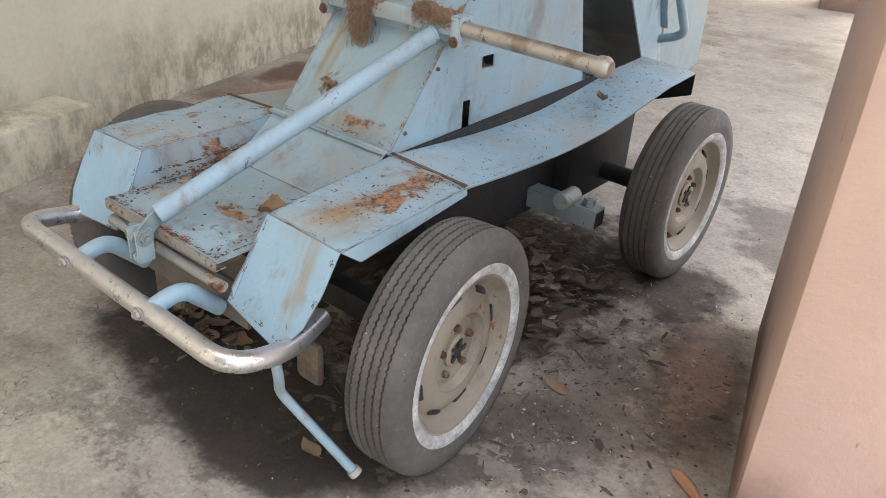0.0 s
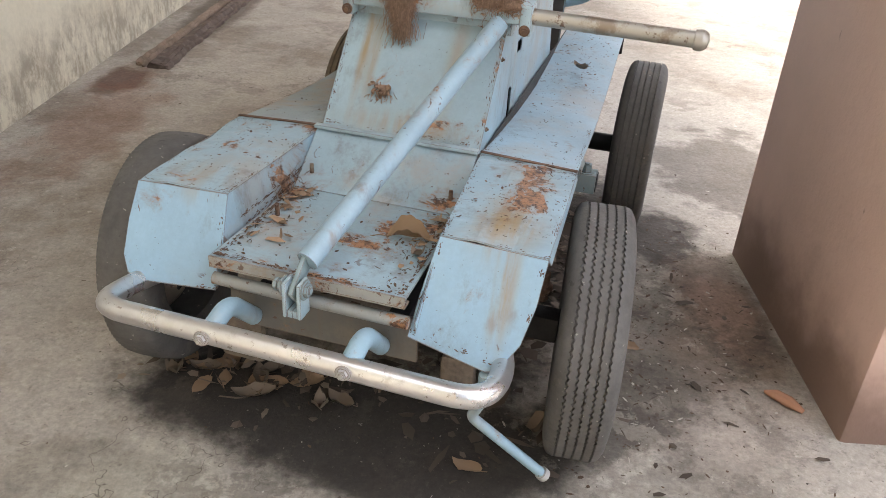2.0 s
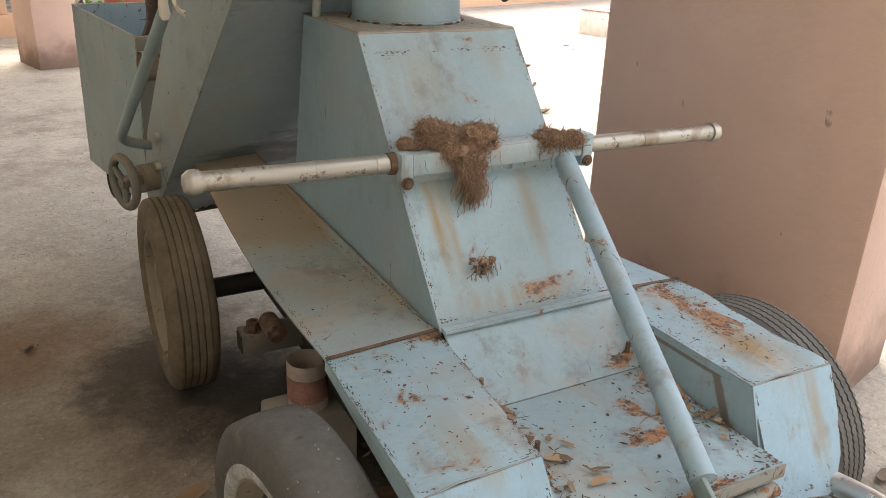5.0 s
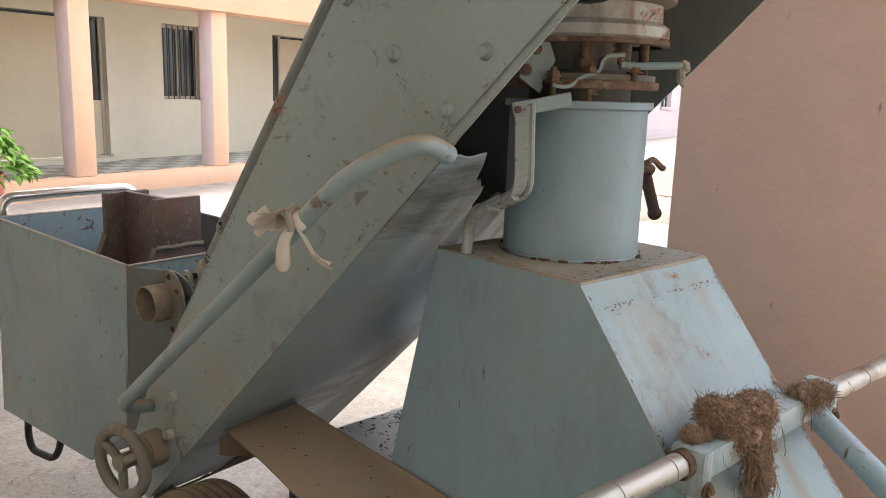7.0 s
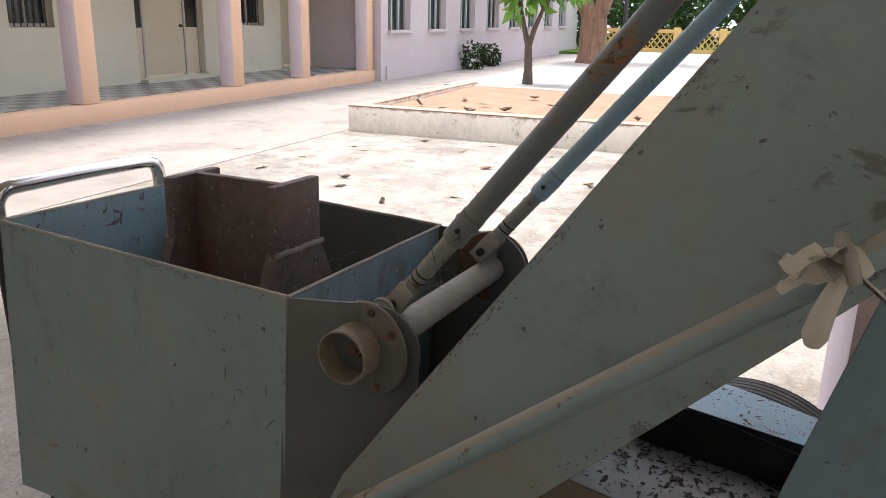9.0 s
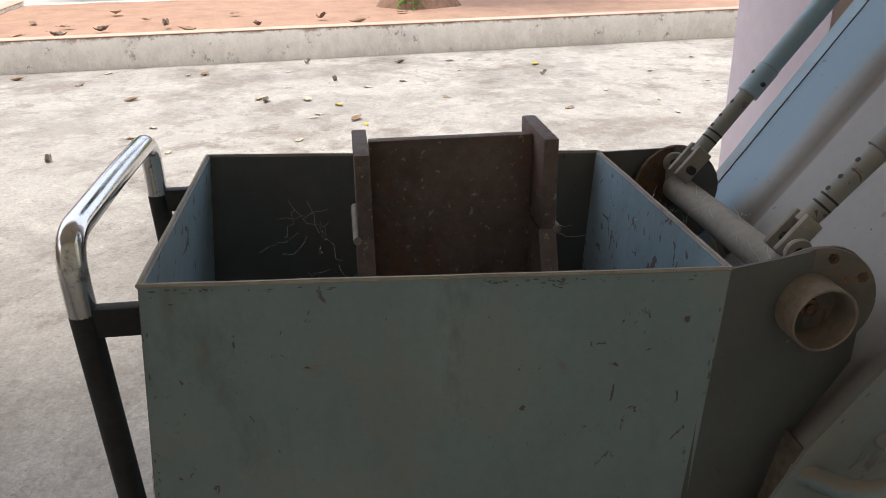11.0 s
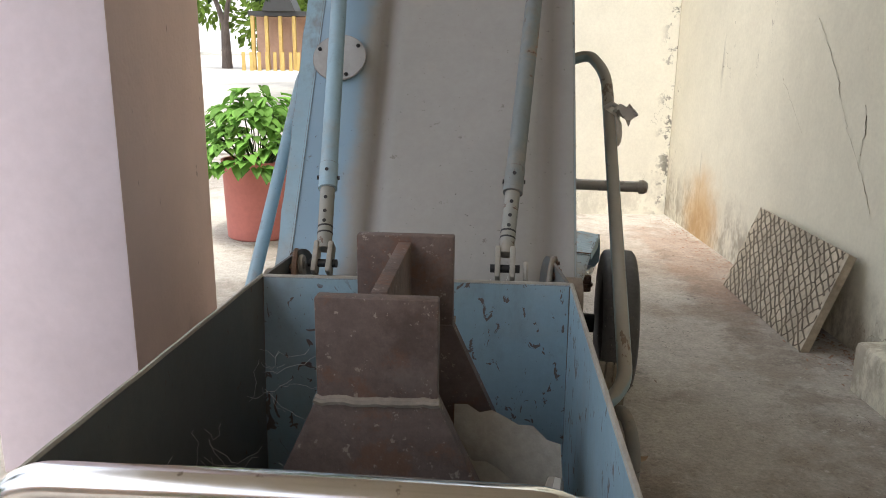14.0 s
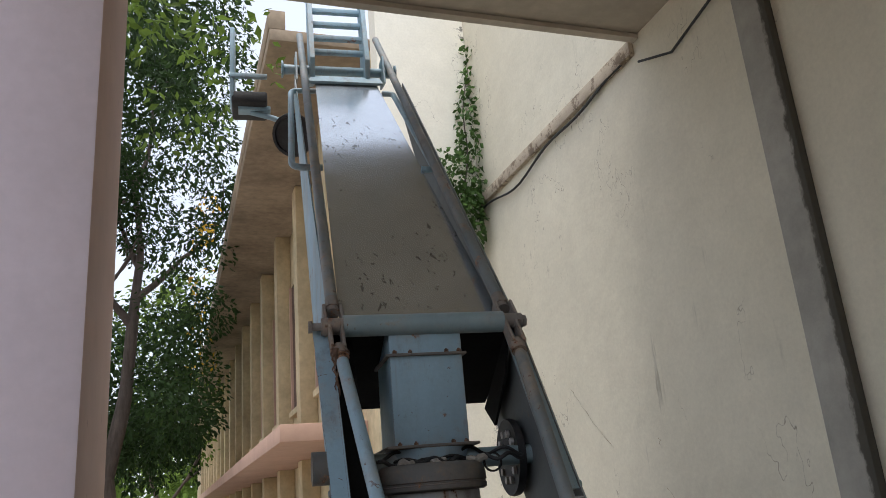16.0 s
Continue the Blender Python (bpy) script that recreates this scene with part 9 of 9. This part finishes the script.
for x0, x1, y0, y1 in ((0.2, 2.9, -22.2, -22.0), (2.7, 2.9, -55, -22.2)):
    box(bm, x0, x1, y0, y1, -0.1, 0.42, 0.01)
structure("lawn_kerb", bm, BRICKY, "terracotta kerb round the lawn", "kerb", True)
bm = B()
box(bm, 0.2, 2.7, -55, -22.2, 0.0, 0.34)
structure("lawn", bm, GRASS, "bright green lawn strip", "lawn")
rnd = random.Random(91)
tagged(leaf_cloud("grass", [((rnd.uniform(0.4, 2.5), rnd.uniform(-50, -22.6), 0.34), 0.16) for _ in range(300)], 9000, 0.07, GRASS, None, "", 92, -1.2), "tufts of lawn grass", "grass", kind="stuff")
for x, y, w in ((1.87, -3.45, 0.30), (2.0, -13.3, 0.56), (1.50, -14.8, 0.46)):
    b = thing("planter_box", "terracotta painted square planter box", "planter", pose(x, y, 0), "planter boxes")
    bm = B()
    box(bm, -w / 2 - 0.05, w / 2 + 0.05, -w / 2 - 0.05, w / 2 + 0.05, 0, 0.10, 0.01)
    part("foot", bm, TERRACOTTA, b, "pinkish foot slab")
    bm = B()
    for x0, x1, y0, y1 in ((-w / 2, -w / 2 + 0.05, -w / 2, w / 2), (w / 2 - 0.05, w / 2, -w / 2, w / 2), (-w / 2 + 0.05, w / 2 - 0.05, -w / 2, -w / 2 + 0.05), (-w / 2 + 0.05, w / 2 - 0.05, w / 2 - 0.05, w / 2)):
        box(bm, x0, x1, y0, y1, 0.10, 0.55)
    part("body", bm, BRICKY, b)
    bm = B()
    box(bm, -w / 2 + 0.05, w / 2 - 0.05, -w / 2 + 0.05, w / 2 - 0.05, 0.35, 0.45)
    part("soil", bm, DIRT, b)

# big forked tree over the road
rnd = random.Random(21)
big = thing("tree", "tall dark tree with a forked trunk and hanging crown", "tree", pose(2.42, -12.0, 0))
bm = B()
tube(bm, fillet([(-0.06, 0, -0.1), (0.0, 0, 0.15), (0.16, 0, 1.1), (0.34, 0, 2.0), (0.44, 0, 2.62)], 0.3, 4), 0, 18, True, [0.31 - 0.125 * min(1, i / 5) for i in range(17)])
fork_l = fillet([(0.44, 0, 2.4), (0.77, 0, 3.3), (1.10, 0.1, 4.7), (1.30, 0.1, 5.25), (1.80, 0, 6.5), (2.1, 0, 7.6)], 0.4, 4)
fork_r = fillet([(0.44, 0, 2.4), (0.12, -0.1, 4.1), (0.02, 0, 5.95), (-0.08, 0, 7.2), (0.1, 0, 8.6)], 0.4, 4)
for pts in (fork_l, fork_r):
    tube(bm, pts, 0, 14, True, [0.155 - 0.10 * i / (len(pts) - 1) for i in range(len(pts))])
tips = []
for p, d, l, r in ((fork_l[8], (-0.3, 0.2, 1), 1.7, 0.09), (fork_l[13], (0.8, -0.2, 0.7), 1.6, 0.08), (fork_l[16], (-0.6, 0.4, 0.9), 1.4, 0.07), (fork_l[-1], (0.3, 0.1, 1), 1.5, 0.07), (fork_l[-1], (-0.5, -0.3, 1), 1.5, 0.06),
                   (fork_r[6], (0.7, 0.2, 0.9), 1.8, 0.09), (fork_r[9], (-0.8, 0.2, 0.6), 1.5, 0.08), (fork_r[11], (0.5, -0.4, 1), 1.6, 0.07), (fork_r[-1], (-0.3, 0.2, 1), 1.5, 0.07), (fork_r[-1], (0.5, 0.1, 1), 1.5, 0.06)):
    limb(bm, p, d, l, r, 2, rnd, tips, 0.75, 0.1)
part("trunk", bm, BARK_GREY, big, "dark ridged bark")
clumps = [(p + Vector([rnd.uniform(-1, 1) * 0.3 for _ in range(3)]), rnd.uniform(0.25, 0.6)) for p in tips]
leaf_cloud("crown", clumps, 14000, 0.12, LEAF_DARK, big, "small dark leaves", 22)
rnd = random.Random(31)
over = [((rnd.uniform(0.9, 6.5), rnd.uniform(-20, -13.5), rnd.uniform(3.2, 6.8)), rnd.uniform(0.5, 1.0)) for _ in range(70)]
over += [((rnd.uniform(3.4, 6.0), rnd.uniform(-15, -10), rnd.uniform(3.0, 7.0)), rnd.uniform(0.4, 0.8)) for _ in range(26)]
tagged(leaf_cloud("tree_foliage", over, 17000, 0.18, LEAF_DARK, None, "", 32), "dark drooping tree foliage over the road", "foliage", kind="stuff")
over = [((rnd.uniform(0.95, 2.0), rnd.uniform(-12, -7.5), rnd.uniform(3.3, 6.6)), rnd.uniform(0.25, 0.5)) for _ in range(30)]
over += [((rnd.uniform(0.9, 4.2), rnd.uniform(-13, -7), rnd.uniform(7.6, 12.5)), rnd.uniform(0.4, 0.8)) for _ in range(80)]
tagged(leaf_cloud("tree_foliage", over, 20000, 0.12, LEAF_DARK, None, "", 34), "dark overhanging leaves with gaps of sky", "foliage", kind="stuff")
over = [((rnd.uniform(1.3, 6.0), rnd.uniform(-9, -2.8), rnd.uniform(7.6, 10.5)), rnd.uniform(0.5, 0.9)) for _ in range(46)]
tagged(leaf_cloud("tree_foliage", over, 8000, 0.13, LEAF_DARK, None, "", 37), "dark leaves of the big tree above the yard", "foliage", kind="stuff")
over = [((rnd.uniform(0.5, 9), rnd.uniform(-26, -20), rnd.uniform(4.0, 9.0)), rnd.uniform(0.6, 1.2)) for _ in range(40)]
tagged(leaf_cloud("tree_foliage", over, 6500, 0.24, LEAF_LIGHT, None, "", 35), "yellow-green leaves further back over the road", "foliage", kind="stuff")
over = [((rnd.uniform(0.95, 1.3), rnd.uniform(-11, -9), rnd.uniform(4.3, 8.0)), rnd.uniform(0.10, 0.22)) for _ in range(14)]
tagged(leaf_cloud("blossom", over, 160, 0.11, BLOSSOM, None, "", 36), "yellow blossoms among the leaves", "blossom", kind="stuff")
near = [((rnd.uniform(0.7, 2.3), rnd.uniform(-3.4, -1.2), rnd.uniform(5.6, 6.6)), rnd.uniform(0.2, 0.4)) for _ in range(14)]
tagged(leaf_cloud("twig_leaves", near, 420, 0.12, LEAF_LIGHT, None, "", 33), "bright leaves of a branch hanging beside the eave", "foliage", kind="stuff")
tree(2.0, -46.0, "far street tree by the lawn", BARK_GREY, [((0, 0, 2.0), (0.3, 0.2, 1), 2.6, 0.16), ((0, 0, 2.0), (-0.4, 0.1, 1), 2.6, 0.15)], 5000, 0.32, 1.2, LEAF_DARK, 41,
     ([(0, 0, -0.1), (0, 0, 2.1)], [0.28, 0.2]), 0.0, 2)
tree(12.5, -42.0, "far street tree across the road", BARK_GREY, [((0, 0, 2.4), (0.3, 0.2, 1), 3, 0.18), ((0, 0, 2.4), (-0.4, 0.1, 1), 3, 0.17)], 5000, 0.40, 1.6, LEAF_DARK, 42,
     ([(0, 0, -0.1), (0, 0, 2.5)], [0.32, 0.22]), 0.0, 2)
rnd = random.Random(55)
tagged(leaf_cloud("woods", [((rnd.uniform(-5, 60), rnd.uniform(-110, -75), rnd.uniform(2, 9)), rnd.uniform(2, 4)) for _ in range(70)], 12000, 1.1, LEAF_LIGHT, None, "", 56), "distant trees beyond the road", "trees", kind="stuff")

# far sheds
shed = thing("shed", "pale green painted shed at the end of the road", "shed", pose(4.2, -62, 0))
bm = B()
box(bm, -3.0, 3.4, -5, 0, 0, 3.4)
part("wall", bm, GREENWALL, shed)
bm = B()
box(bm, -0.4, 2.4, 0.0, 0.06, 0, 2.3)
part("shutter", bm, MAUVE, shed, "pale roller shutter")
gate = thing("gate_house", "yellow columned gate house across the road", "house", pose(9.0, -40, 0))
for k in range(5):
    bm = B()
    box(bm, -1.6 + k * 0.75, -1.42 + k * 0.75, -0.15, 0.15, 0, 2.9)
    part("post", bm, YELLOW, gate)
bm = B()
box(bm, -1.7, 1.7, -1.8, 0.2, 2.9, 3.15)
plate(bm, [(-0.9, 0.4, 3.15), (0.9, 0.4, 3.15), (0.0, 0.4, 5.4)], (0, -2.4, 0))
part("roof", bm, IRON, gate, "steep dark roof", False)
bm = B()
box(bm, -1.6, 1.6, -1.7, -1.5, 0, 2.9)
part("wall", bm, HOUSE_PINK, gate)
for k in range(12):
    bm = B()
    box(bm, -2.9 + k * 0.42, -2.72 + k * 0.42, 1.2, 1.28, 0, 1.0)
    part("picket", bm, YELLOW, gate)

# creeper on the end wall
rnd = random.Random(61)
vine = thing("creeper", "green creeper climbing the cream end wall", "creeper")
bm = B()
_main = [(-1.10 - 0.02 * i + 0.03 * math.sin(i * 1.1), FY + 0.02, 4.25 + 0.2 * i) for i in range(12)]
tube(bm, _main, 0.010, 6, radii=[0.012 - 0.0008 * i for i in range(12)])
part("stem", bm, BARK_GREY, vine)
cl = [((p[0], FY + 0.10, p[2]), 0.20 if p[2] < 5.0 else 0.13 if p[2] < 5.8 else 0.08) for p in _main] + [((-0.95, FY + 0.12, 5.02), 0.14), ((-1.25, FY + 0.1, 4.7), 0.14), ((-1.05, FY + 0.1, 4.4), 0.16), ((-0.98, FY + 0.1, 4.75), 0.15)]
leaf_cloud("leaves", cl, 1100, 0.075, LEAF_VINE, vine, "glossy creeper leaves", 62, 0.5, 1.7)
